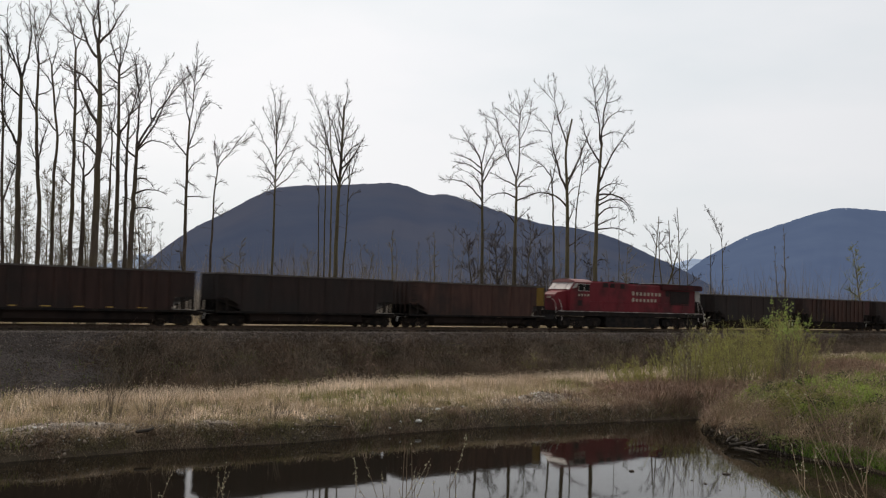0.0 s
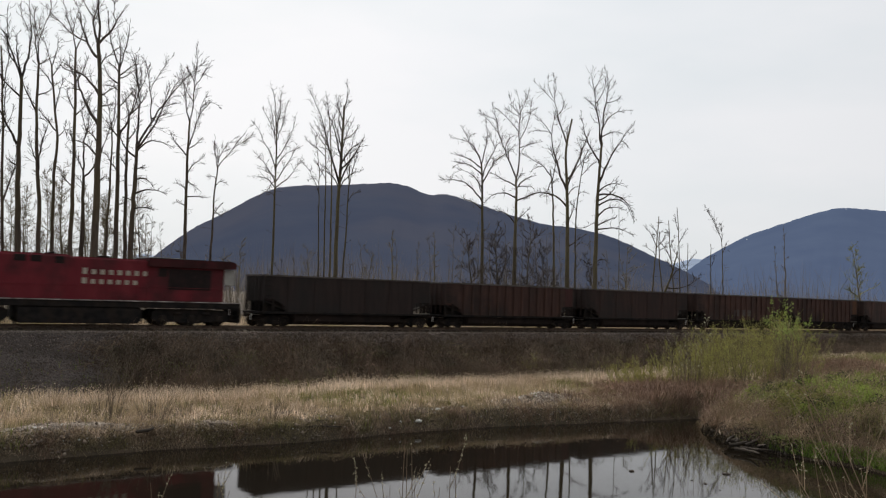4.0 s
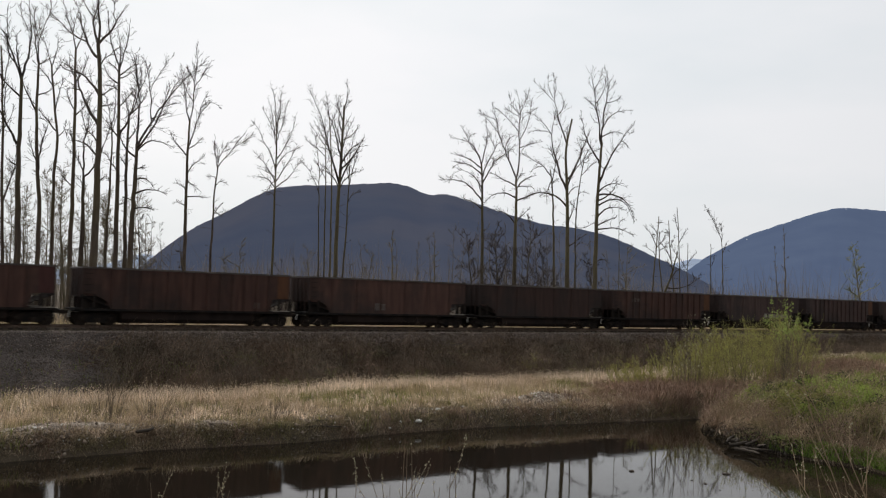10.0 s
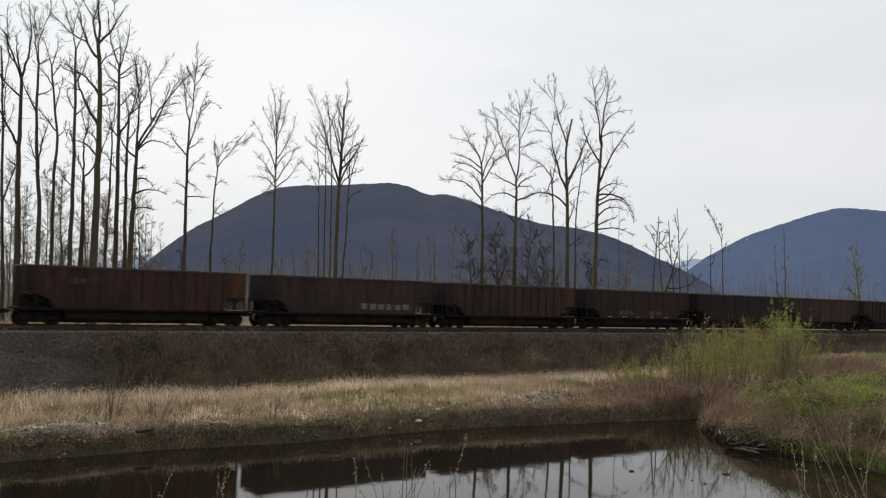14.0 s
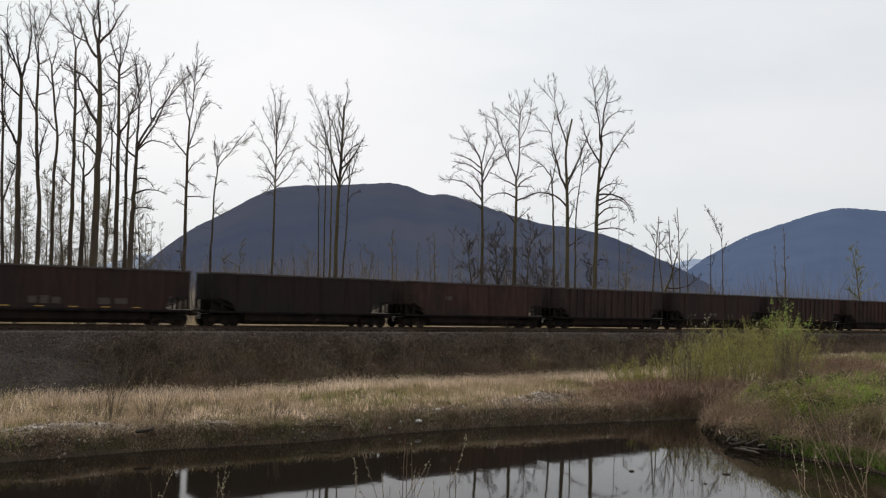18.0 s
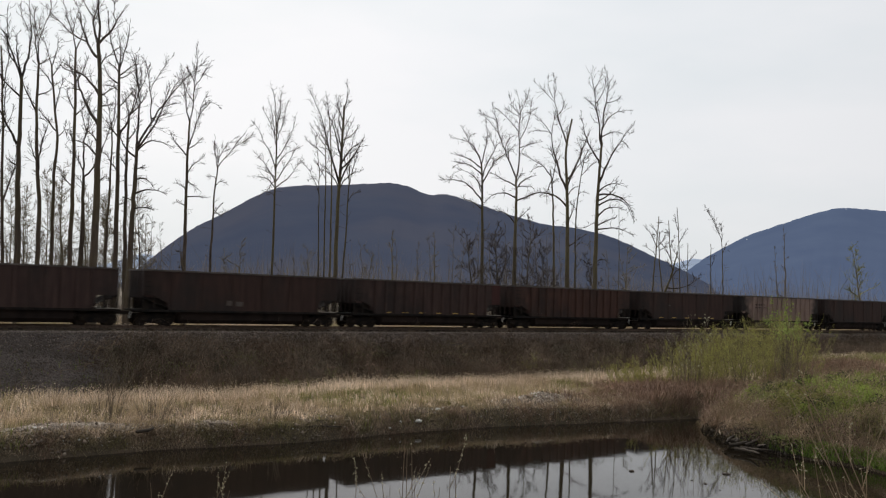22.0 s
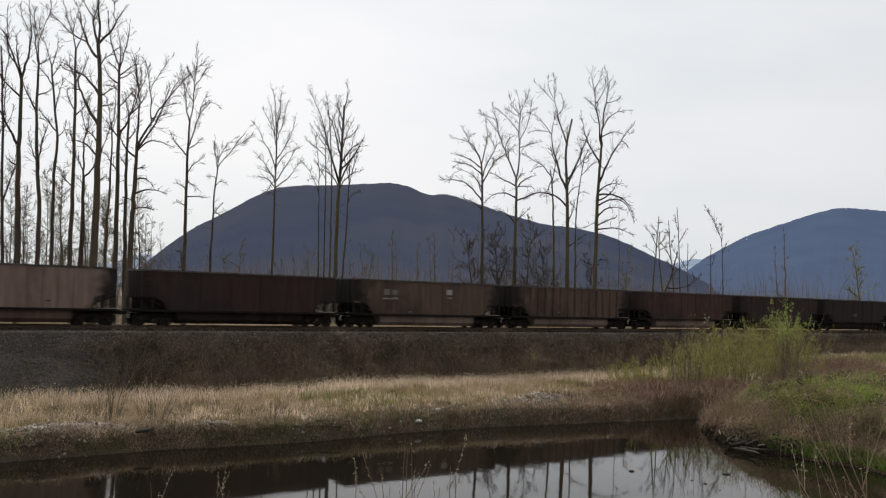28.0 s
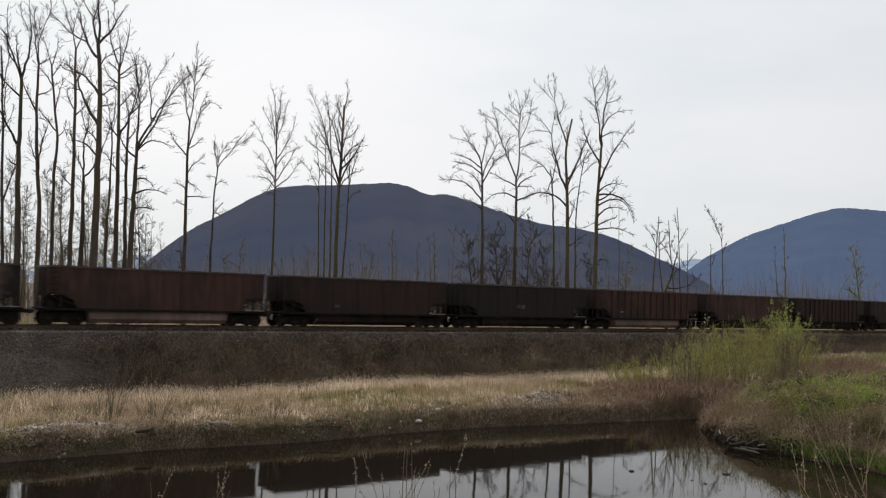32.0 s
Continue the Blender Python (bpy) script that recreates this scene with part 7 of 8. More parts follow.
# stones
x, y, s, u = scatter(46000, -46, 70, 1.45, 4.4, 6)
stones("ballast", x, y, G.uniform(0.03, 0.075, len(x)), M_BALLAST, 6, "grey crushed-stone ballast beside the rails")
x, y, s, u = scatter(90000, -48, -16, 2.6, 10.5, 7, lambda x, y, s, u, c: c < 1 - ease(s + 3 * wave(x, y, 3), -30, -25))
stones("embankment_gravel", x, y, G.uniform(0.03, 0.10, len(x)), M_SPILL, 7, "grey gravel spilled down the embankment")
x, y, s, u = scatter(60000, -44, 25, 22.5, 28.5, 8, lambda x, y, s, u, c: (land(x, y) > -0.05) & (c < 0.35 + 0.6 * wave(1.2 * x, 1.2 * y, 6)))
stones("bank_gravel", x, y, G.uniform(0.012, 0.04, len(x)), M_GRAVEL, 8, "stony gravel on the pond bank")
g2 = np.random.default_rng(9)
for bx, by, rx, ry, n in ((-15.4, 36.3, 3.8, 0.75, 4200), (-9.8, 39.3, 1.6, 0.5, 700), (5.6, 51.0, 3.4, 1.8, 4200)):
    a, b = g2.normal(0, 0.5, n) * rx, g2.normal(0, 0.5, n) * ry
    px, py = bx + a * ALONG[0] - b * ALONG[1], by + a * ALONG[1] + b * ALONG[0]
    ok = land(px, py) > 0.05
    stones("berm_gravel", px[ok], py[ok], g2.uniform(0.02, 0.075, ok.sum()), M_GRAVEL, n, "pale heap of gravel on the pond bank")

x, y, s, u = scatter(3600, -44, 10, 23.0, 28.0, 66, lambda x, y, s, u, c: (land(x, y) > -0.16) & (land(x, y) < 0.45) & (c < 0.35 + 0.5 * wave(1.5 * x, 1.5 * y, 26)))
stones("bank_rubble", x, y, G.uniform(0.02, 0.065, len(x)), M_GRAVEL, 66, "brown rubble and clods along the water's edge")
x, y, s, u = scatter(9000, -42, 10, 21.2, 25.6, 67, lambda x, y, s, u, c: (land(x, y) > -0.10) & (c < 0.3 + 0.8 * wave(1.1 * x, 1.1 * y, 27)))
stones("bank_cobbles", x, y, G.uniform(0.04, 0.15, len(x)) * G.uniform(0.4, 1.0, len(x)), M_RUBBLE, 67, "grey-brown cobbles and rubble spread over the pond bank", sink=0.0)
# weeds on the bank edge
x, y, s, u = scatter(130000, -44, 30, 21.5, 29, 10, lambda x, y, s, u, c: (land(x, y) > 0.0) & (land(x, y) < 0.8) & (c < 1.0 - 0.9 * heaped(x, y)) & (c < 0.6 + 0.5 * wave(1.7 * x, 1.7 * y, 15)))
blades("bank_weeds", x, y, G.uniform(0.08, 0.42, len(x)), G.uniform(0.01, 0.025, len(x)), G.uniform(0.2, 1.2, len(x)), M_WEED, 10, "dead weeds along the pond edge", "weeds")
x, y, s, u = scatter(60000, -44, 30, 21.5, 29, 101, lambda x, y, s, u, c: (land(x, y) > 0.0) & (land(x, y) < 0.85) & (c < 1.0 - 0.85 * heaped(x, y)) & (c < 0.55 + 0.6 * wave(1.9 * x, 1.9 * y, 102)))
leaves("bank_litter", np.stack((x, y, land(x, y) + np.abs(G.normal(0, 0.06, len(x)))), axis=-1), 0.035, M_WEED, 101, "dead leaves and low weeds covering the pond bank", "weeds")
x, y, s, u = scatter(420, -44, 22, 21.8, 27.5, 103, lambda x, y, s, u, c: (land(x, y) > 0.06) & (heaped(x, y) < 0.35))
n = 46
px, py = np.repeat(x, n) + G.normal(0, 0.16, len(x) * n), np.repeat(y, n) + G.normal(0, 0.16, len(x) * n)
hc = np.repeat(G.uniform(0.2, 0.55, len(x)), n) * G.uniform(0.4, 1.1, len(px))
pick = np.repeat(np.arange(len(x)) % 3 == 0, n)
blades("bleached_tufts", px[pick] + 0.7, py[pick] + 0.35, hc[pick], G.uniform(0.012, 0.028, pick.sum()), G.uniform(0.3, 1.3, pick.sum()), M_PINK_GRASS, 121, "bleached grass tufts on the pond bank", "weeds")
blades("bank_tufts", px, py, hc, G.uniform(0.01, 0.024, len(px)), G.uniform(0.2, 1.3, len(px)), M_WEED, 103, "tufts of dry weeds on the pond bank", "weeds")
x, y, s, u = scatter(9000, -44, 22, 22, 28, 104, lambda x, y, s, u, c: (land(x, y) > 0.03) & (heaped(x, y) < 0.5))
arches("bank_stalks", x, y, G.uniform(0.2, 0.8, len(x)), G.uniform(0.05, 0.35, len(x)), G.uniform(0.01, 0.02, len(x)), M_WEED, 104, "fallen dry stalks on the pond bank", "weeds")
x, y, s, u = scatter(110000, -44, 30, 21.5, 29, 11, lambda x, y, s, u, c: (land(x, y) > 0.0) & (land(x, y) < 0.8) & (c < 1.0 - 0.95 * heaped(x, y)) & (c < 0.3 + 0.6 * wave(1.1 * x, 1.1 * y, 18)))
blades("bank_grass", x, y, G.uniform(0.08, 0.3, len(x)), G.uniform(0.01, 0.025, len(x)), G.uniform(0.2, 1.0, len(x)), M_DRY_GRASS, 11, "dry grass tufts along the pond edge", "grass")

# weeds and trash hanging down the cut face of the bank
x, y, s, u = scatter(120000, -46, 14, 22.2, 26.6, 140, lambda x, y, s, u, c: (land(x, y) > -0.15) & (land(x, y) < 0.62) & (c < 0.45 + 0.75 * wave(1.5 * x, 1.5 * y, 141)))
blades("bank_face_weeds", x, y, G.uniform(0.12, 0.40, len(x)), G.uniform(0.012, 0.03, len(x)), G.uniform(0.4, 1.6, len(x)), M_WEED, 140, "brown weeds hanging down the face of the bank", "weeds")
x, y, s, u = scatter(80000, -46, 14, 22.4, 26.6, 142, lambda x, y, s, u, c: (land(x, y) > -0.15) & (land(x, y) < 0.55) & (c < 0.35 + 0.9 * wave(1.3 * x, 1.3 * y, 143)))
leaves("bank_trash", np.stack((x, y, land(x, y) + np.abs(G.normal(0, 0.05, len(x)))), axis=-1), 0.035, M_WEED, 142, "dead leaves and sticks on the face of the bank", "weeds")
x, y, s, u = scatter(260, -44, 12, 23.0, 25.8, 144, lambda x, y, s, u, c: (land(x, y) > -0.10) & (land(x, y) < 0.6))
n = 60
px, py = np.repeat(x, n) + G.normal(0, 0.22, len(x) * n), np.repeat(y, n) + G.normal(0, 0.22, len(x) * n)
blades("face_tufts", px, py, np.repeat(G.uniform(0.25, 0.6, len(x)), n) * G.uniform(0.5, 1.1, len(px)), G.uniform(0.012, 0.03, len(px)), G.uniform(0.3, 1.4, len(px)), M_RED_CANE, 144, "reddish-brown tufts on the face of the bank", "weeds")

# reddish canes where the bank meets the inlet
n = 120000
px, py = G.uniform(5.5, 30, n), G.uniform(46, 66, n)
pu = (px - ORIGIN.x) * TOWARD[0] + (py - ORIGIN.y) * TOWARD[1]
ok = (land(px, py) > 0.02) & (pu > 11) & ((land(px, py) < 1.15) | (py > 57) | (px < 15)) & (G.uniform(0, 1, n) < (0.35 + 0.5 * wave(px, py, 21) + 0.3 * ease(px, 9, 15)) * ease(px - 0.35 * (py - 46), 3.0, 6.5))
px, py = px[ok], py[ok]
blades("red_canes", px, py, G.uniform(0.4, 1.15, len(px)) * (0.6 + 0.65 * ease(px, 9, 15)) * (0.7 + 0.5 * ease(wave(0.9 * px, 0.9 * py, 45), -0.3, 0.5)), G.uniform(0.014, 0.03, len(px)), G.uniform(0.2, 1.1, len(px)), M_RED_CANE, 12, "reddish-brown dead canes beside the inlet", "brambles")

# the green mound
n = 150000
px, py = G.uniform(13.0, 36, n), G.uniform(30, 58, n)
pz = land(px, py)
ok = (pz > 0.95 + 0.55 * wave(2 * px, 2 * py, 31)) & (pz < 3.6) & ((px - ORIGIN.x) * TOWARD[0] + (py - ORIGIN.y) * TOWARD[1] > 22)
px, py, pz = px[ok], py[ok], pz[ok]
ok = G.uniform(0, 1, len(px)) < 0.75 + 0.6 * wave(1.8 * px, 1.8 * py, 118)
px, py, pz = px[ok], py[ok], pz[ok]
lift = np.abs(G.normal(0, 0.20, len(px))) + 0.18 * np.maximum(0, wave(2.6 * px, 2.6 * py, 119))
leaves("bramble_leaves", np.stack((px, py, pz + lift), axis=-1), 0.05, M_LEAF, 13, "green bramble leaves on the mound by the pond", "brambles")
n = 70000
px, py = G.uniform(13.0, 32, n), G.uniform(30, 56, n)
pz = land(px, py)
ok = (pz > 0.05) & (pz < 2.6) & (G.uniform(0, 1, n) < 0.2 + 0.8 * ease(-pz, -1.7, -0.7)) & ((px - ORIGIN.x) * TOWARD[0] + (py - ORIGIN.y) * TOWARD[1] > 24)
px, py = px[ok], py[ok]
blades("mound_canes", px, py, G.uniform(0.25, 0.8, len(px)), G.uniform(0.01, 0.022, len(px)), G.uniform(0.3, 1.3, len(px)), M_RED_CANE, 14, "tangled dead canes on the slope of the mound", "brambles")
n = 70000
px, py = G.uniform(13.0, 30, n), G.uniform(30, 56, n)
pz = land(px, py)
ok = (pz > 0.0) & (pz < 2.3) & (G.uniform(0, 1, n) < 0.30 + 0.4 * ease(pz, 1.0, 1.7) + 0.4 * wave(1.4 * px, 1.4 * py, 33))
px, py = px[ok], py[ok]
blades("mound_grass", px, py, G.uniform(0.15, 0.55, len(px)), G.uniform(0.01, 0.022, len(px)), G.uniform(0.2, 1.0, len(px)), M_GREEN_GRASS, 15, "green grass at the foot of the mound", "grass")

n = 16000
px, py = G.uniform(14.0, 22, n), G.uniform(36, 44, n)
pz = land(px, py)
ok = (pz > -0.02) & (pz < 0.55)
px, py = px[ok], py[ok]
blades("waterside_grass", px, py, G.uniform(0.12, 0.4, len(px)), G.uniform(0.012, 0.025, len(px)), G.uniform(0.2, 0.9, len(px)), M_LUSH, 63, "lush green grass at the water's edge", "grass")
n = 24000
px, py = G.uniform(15.6, 22, n), G.uniform(35, 42.5, n)
pz = land(px, py)
ok = (pz > -0.15) & (pz < 0.5)
px, py = px[ok], py[ok]
blades("lush_strip", px, py, G.uniform(0.2, 0.5, len(px)), G.uniform(0.014, 0.03, len(px)), G.uniform(0.3, 1.0, len(px)), M_LUSH, 105, "bright green grass hanging over the water's edge", "grass", z=np.maximum(land(px, py), 0.0))
n = 34000
px, py = G.uniform(13.2, 24, n), G.uniform(35, 54, n)
pz = land(px, py)
ok = (pz > 0.15) & (pz < 1.5 + 0.5 * wave(1.2 * px, 1.2 * py, 117)) & (G.uniform(0, 1, n) < 0.6 + 0.5 * wave(1.6 * px, 1.6 * py, 107))
px, py = px[ok], py[ok]
arches("drooping_canes", px, py, G.uniform(0.3, 1.1, len(px)), G.uniform(0.15, 0.6, len(px)), G.uniform(0.01, 0.022, len(px)), M_WEED, 106, "drooping tan canes on the slope of the mound", "brambles")
n = 9000
px, py = G.uniform(13.4, 17.2, n), G.uniform(40.6, 48.2, n)
pz = land(px, py)
ok = (pz > -0.3) & (pz < 0.4)
px, py = px[ok], py[ok]
arches("driftwood_tangle", px, py, G.uniform(0.2, 0.9, len(px)), G.uniform(0.03, 0.3, len(px)), G.uniform(0.02, 0.08, len(px)), M_LOG, 108, "dark rotten sticks tangled at the water's edge", "driftwood")
# heaps of bramble over the mound, with tall dead stalks standing out of them
for mat, seed, count, n, low, words in ((M_LEAF, 150, 170, 260, 1.0, "green bramble heaps on the mound"), (M_DARK_LEAF, 151, 90, 220, 0.5, "dark bramble heaps on the mound"), (M_WEED, 152, 90, 200, 0.2, "withered tan leaves on the slope of the mound")):
    cx, cy = G.uniform(14.2, 34, count), G.uniform(35, 56, count)
    ok = land(cx, cy) > low
    cx, cy = cx[ok], cy[ok]
    wide = np.repeat(G.uniform(0.3, 0.8, len(cx)), n)
    px, py = np.repeat(cx, n) + G.normal(0, 0.6, len(wide)) * wide, np.repeat(cy, n) + G.normal(0, 0.6, len(wide)) * wide
    off = ((px - np.repeat(cx, n)) ** 2 + (py - np.repeat(cy, n)) ** 2) / wide ** 2
    leaves("mound_heaps", np.stack((px, py, land(px, py) + np.repeat(G.uniform(0.35, 0.9, len(cx)), n) * np.exp(-off) * G.uniform(0.4, 1.0, len(px))), axis=-1), 0.05, mat, seed, words, "brambles")
cx, cy = G.uniform(14.2, 34, 900), G.uniform(36, 57, 900)
ok = land(cx, cy) > 0.3
cx, cy = cx[ok], cy[ok]
arches("dead_stalks", cx, cy, G.uniform(0.4, 1.6, len(cx)), G.uniform(0.6, 1.3, len(cx)), G.uniform(0.016, 0.03, len(cx)), M_WEED, 153, "tall dead stalks over the mound", "brambles")
# a scatter of pale pebbles on the bank
x, y, s, u = scatter(1500, -42, 15, 22.0, 26.5, 64, lambda x, y, s, u, c: (land(x, y) > 0.1) & (c < 0.5 + 0.5 * wave(1.2 * x, 1.2 * y, 6)))
a, b = g2.normal(0, 0.5, 90), g2.normal(0, 0.5, 90)
px, py = 5.2 + 2.4 * a * ALONG[0] - 0.9 * b * ALONG[1], 51.4 + 2.4 * a * ALONG[1] + 0.9 * b * ALONG[0]
stones("pale_rubble", px, py, g2.uniform(0.04, 0.12, 90), M_PALE_STONE, 112, "pale broken stones on the gravel heap")
qx, qy, s, u = scatter(130, -40, 4, 22.6, 25.4, 113, lambda x, y, s, u, c: land(x, y) > 0.15)
stones("pale_rubble", qx, qy, g2.uniform(0.03, 0.10, len(qx)), M_PALE_STONE, 113, "pale broken stones along the pond bank")
stones("pale_pebbles", x, y, G.uniform(0.02, 0.06, len(x)), M_PALE_STONE, 64, "pale pebbles scattered on the gravel bank")

for mat, seed, count, h0, h1, n, words in ((M_DRY_GRASS, 81, 300, 0.3, 0.75, 22, "tan dry grass tussocks on the mound"), (M_RED_CANE, 82, 150, 0.5, 1.1, 50, "drooping brown canes on the mound"), (M_WEED, 84, 330, 0.5, 1.2, 44, "tall tan stalks on the slope of the mound"), (M_PINK_GRASS, 85, 60, 0.4, 0.9, 40, "bleached grass tufts on the slope of the mound"), (M_LEAF, 83, 420, 0.3, 0.8, 50, "clumps of green bramble shoots on the mound")):
    cx, cy = G.uniform(13.5, 33, count), G.uniform(34, 58, count)
    cu = (cx - ORIGIN.x) * TOWARD[0] + (cy - ORIGIN.y) * TOWARD[1]
    ok = (land(cx, cy) > (1.3 if mat is M_LEAF else 0.1)) & (cu > 25) & ((land(cx, cy) < 1.5) | (mat in (M_DRY_GRASS, M_LEAF)))
    cx, cy = cx[ok], cy[ok]
    px, py = np.repeat(cx, n) + G.normal(0, 0.3, len(cx) * n), np.repeat(cy, n) + G.normal(0, 0.3, len(cx) * n)
    hc = np.repeat(G.uniform(h0, h1, len(cx)), n) * G.uniform(0.4, 1.1, len(px))
    blades("mound_clumps", px, py, hc, G.uniform(0.012, 0.03, len(px)), G.uniform(0.2, 1.4, len(px)), mat, seed, words, "undergrowth")

# tall dry grass beyond the track
x, y, s, u = scatter(90000, -70, 150, -45, -3.4, 16, lambda x, y, s, u, c: c < 1.0 - 0.6 * ease(-u, 10, 40))
blades("far_grass", x, y, G.uniform(0.35, 0.9, len(x)), G.uniform(0.03, 0.07, len(x)), G.uniform(0.05, 0.6, len(x)), M_DRY_GRASS, 16, "tall dry grass beyond the track", "dry grass")

# thin woods behind
x, y, s, u = scatter(34000, -110, 300, -150, -30, 17, lambda x, y, s, u, c: c < 0.35 + 0.6 * wave(0.35 * x, 0.35 * y, 40))
blades("sapling_thicket", x, y, G.uniform(5.0, 14.0, len(x)) * (0.85 + 0.3 * wave(0.2 * x, 0.2 * y, 41)), G.uniform(0.04, 0.09, len(x)), G.uniform(0.02, 0.35, len(x)), M_WOODS, 17, "thin leafless saplings beyond the track", "thicket")
x, y, s, u = scatter(46000, -110, 260, -80, -16, 18, lambda x, y, s, u, c: c < 0.6 + 0.4 * wave(0.3 * x, 0.3 * y, 43))
blades("scrub", x, y, G.uniform(0.8, 3.6, len(x)), G.uniform(0.025, 0.06, len(x)), G.uniform(0.1, 0.7, len(x)), M_WOODS, 18, "grey-brown scrub beyond the track", "scrub")


# ---- shrubs ----


def shrub(x, y, h, spread_r, stems, seed, label, wood, leaf=None, leaf_size=0.05, leaf_n=0, twigs=3, r=0.014, category="shrub", lean=(0, 0), name="shrub", leaf_low=0.0):
    """A shrub of upright stems with side twigs, and leaves or buds on them."""
    g = np.random.default_rng(seed)
    z = float(land(x, y)) - 0.05
    base = thing(name, pose(x, y, z), label, category)
    lines = []
    for _ in range(stems):
        a, q = g.uniform(0, 2 * np.pi), g.uniform(0.0, 1.0) ** 0.6
        foot = np.array((math.cos(a) * q, math.sin(a) * q, 0)) * spread_r * 0.45
        way = np.array((math.cos(a) * q * spread_r * 0.9 + lean[0], math.sin(a) * q * spread_r * 0.9 + lean[1], h))
        sp = grow(g, foot, way, h * (g.uniform(0.6, 1.08) if stems > 2 else g.uniform(0.96, 1.02)), 8, 0.02, 0.06 if stems > 2 else 0.025)
        lines.append((sp, np.linspace(r, r * 0.35, 8), 4))
        for _ in range(twigs):
            p, d = along(sp, g.uniform(0.3, 0.97))
            d = d / np.linalg.norm(d)
            tp = grow(g, p, d + g.normal(0, 0.45, 3), h * g.uniform(0.08, 0.25), 4, 0.05, 0.08)
            lines.append((tp, np.linspace(r * 0.5, r * 0.25, 4), 3))
    part("crown", tubes(lines, "crown", wood), wood, base)
    if leaf_n:
        cs = []
        for _ in range(leaf_n):
            sp = lines[g.integers(0, len(lines))][0]
            p, _ = along(sp, g.uniform(0.25, 1.0))
            if p[2] > h * leaf_low:
                cs.append(p + g.normal(0, leaf_size * 0.8, 3))
        leaves("foliage", np.array(cs), leaf_size, leaf, seed + 1, parent=base)
    return base


shrub(-14.62, 39.60, 2.3, 0.9, 16, 1, "bare leafless shrub in the dry grass", M_TWIG, twigs=5)
shrub(-12.59, 39.55, 1.5, 1.1, 16, 2, "low bare shrub in the dry grass", M_TWIG, twigs=5)
shrub(-7.68, 41.17, 1.3, 0.6, 8, 3, "thin bare shrub in the dry grass", M_TWIG, twigs=5)
shrub(-15.61, 40.08, 1.2, 0.6, 8, 4, "low bare shrub in the dry grass", M_TWIG, twigs=5)
shrub(-11.70, 41.53, 1.0, 0.5, 6, 5, "thin bare shrub in the dry grass", M_TWIG, twigs=5)
shrub(-18.14, 52.12, 2.6, 1.8, 24, 8, "bare leafless shrub on the embankment", M_TWIG, twigs=6)
shrub(-15.67, 53.87, 2.2, 1.8, 24, 9, "bare leafless shrub on the embankment", M_TWIG, twigs=6)
shrub(6.47, 66.56, 2.2, 1.6, 24, 10, "bare leafless shrub on the embankment", M_TWIG, M_CATKIN, 0.03, 700, twigs=6)
shrub(-17.15, 46.85, 2.8, 1.2, 24, 11, "bare leafless shrub on the embankment", M_TWIG, twigs=6)
shrub(13.60, 70.44, 2.2, 1.8, 24, 12, "bare leafless shrub on the embankment", M_TWIG, M_CATKIN, 0.03, 700, twigs=6)
shrub(-4.35, 58.49, 1.6, 1.6, 24, 13, "bare leafless shrub on the embankment", M_TWIG, twigs=6)
shrub(-10.74, 56.76, 1.6, 1.6, 24, 14, "bare leafless shrub on the embankment", M_TWIG, twigs=6)
shrub(15.94, 60.00, 3.42, 1.7, 30, 20, "yellow-green budding willow thicket beside the inlet", M_WILLOW, M_CATKIN, 0.025, 5600, twigs=10, r=0.009, category="willow", name="willow_shrub")
shrub(17.54, 63.00, 3.73, 1.7, 30, 21, "yellow-green budding willow thicket beside the inlet", M_WILLOW, M_CATKIN, 0.025, 5600, twigs=10, r=0.009, category="willow", name="willow_shrub")
shrub(17.36, 59.00, 4.08, 1.7, 30, 22, "yellow-green budding willow thicket beside the inlet", M_WILLOW, M_CATKIN, 0.025, 5600, twigs=10, r=0.009, category="willow", name="willow_shrub")
shrub(19.73, 64.00, 4.17, 1.7, 30, 23, "yellow-green budding willow thicket beside the inlet", M_WILLOW, M_CATKIN, 0.025, 5600, twigs=10, r=0.009, category="willow", name="willow_shrub")
shrub(19.38, 60.00, 4.38, 1.7, 30, 24, "yellow-green budding willow thicket beside the inlet", M_WILLOW, M_CATKIN, 0.025, 5600, twigs=10, r=0.009, category="willow", name="willow_shrub")
shrub(21.27, 63.00, 4.50, 1.7, 30, 25, "yellow-green budding willow thicket beside the inlet", M_WILLOW, M_CATKIN, 0.025, 5600, twigs=10, r=0.009, category="willow", name="willow_shrub")
shrub(20.75, 59.00, 4.53, 1.7, 30, 26, "yellow-green budding willow thicket beside the inlet", M_WILLOW, M_CATKIN, 0.025, 5600, twigs=10, r=0.009, category="willow", name="willow_shrub")
shrub(23.41, 64.00, 4.37, 1.7, 30, 27, "yellow-green budding willow thicket beside the inlet", M_WILLOW, M_CATKIN, 0.025, 5600, twigs=10, r=0.009, category="willow", name="willow_shrub")
shrub(22.83, 60.00, 4.41, 1.7, 30, 28, "yellow-green budding willow thicket beside the inlet", M_WILLOW, M_CATKIN, 0.025, 5600, twigs=10, r=0.009, category="willow", name="willow_shrub")
shrub(24.91, 63.00, 4.13, 1.7, 30, 29, "yellow-green budding willow thicket beside the inlet", M_WILLOW, M_CATKIN, 0.025, 5600, twigs=10, r=0.009, category="willow", name="willow_shrub")
shrub(24.57, 60.00, 3.86, 1.7, 30, 30, "yellow-green budding willow thicket beside the inlet", M_WILLOW, M_CATKIN, 0.025, 5600, twigs=10, r=0.009, category="willow", name="willow_shrub")
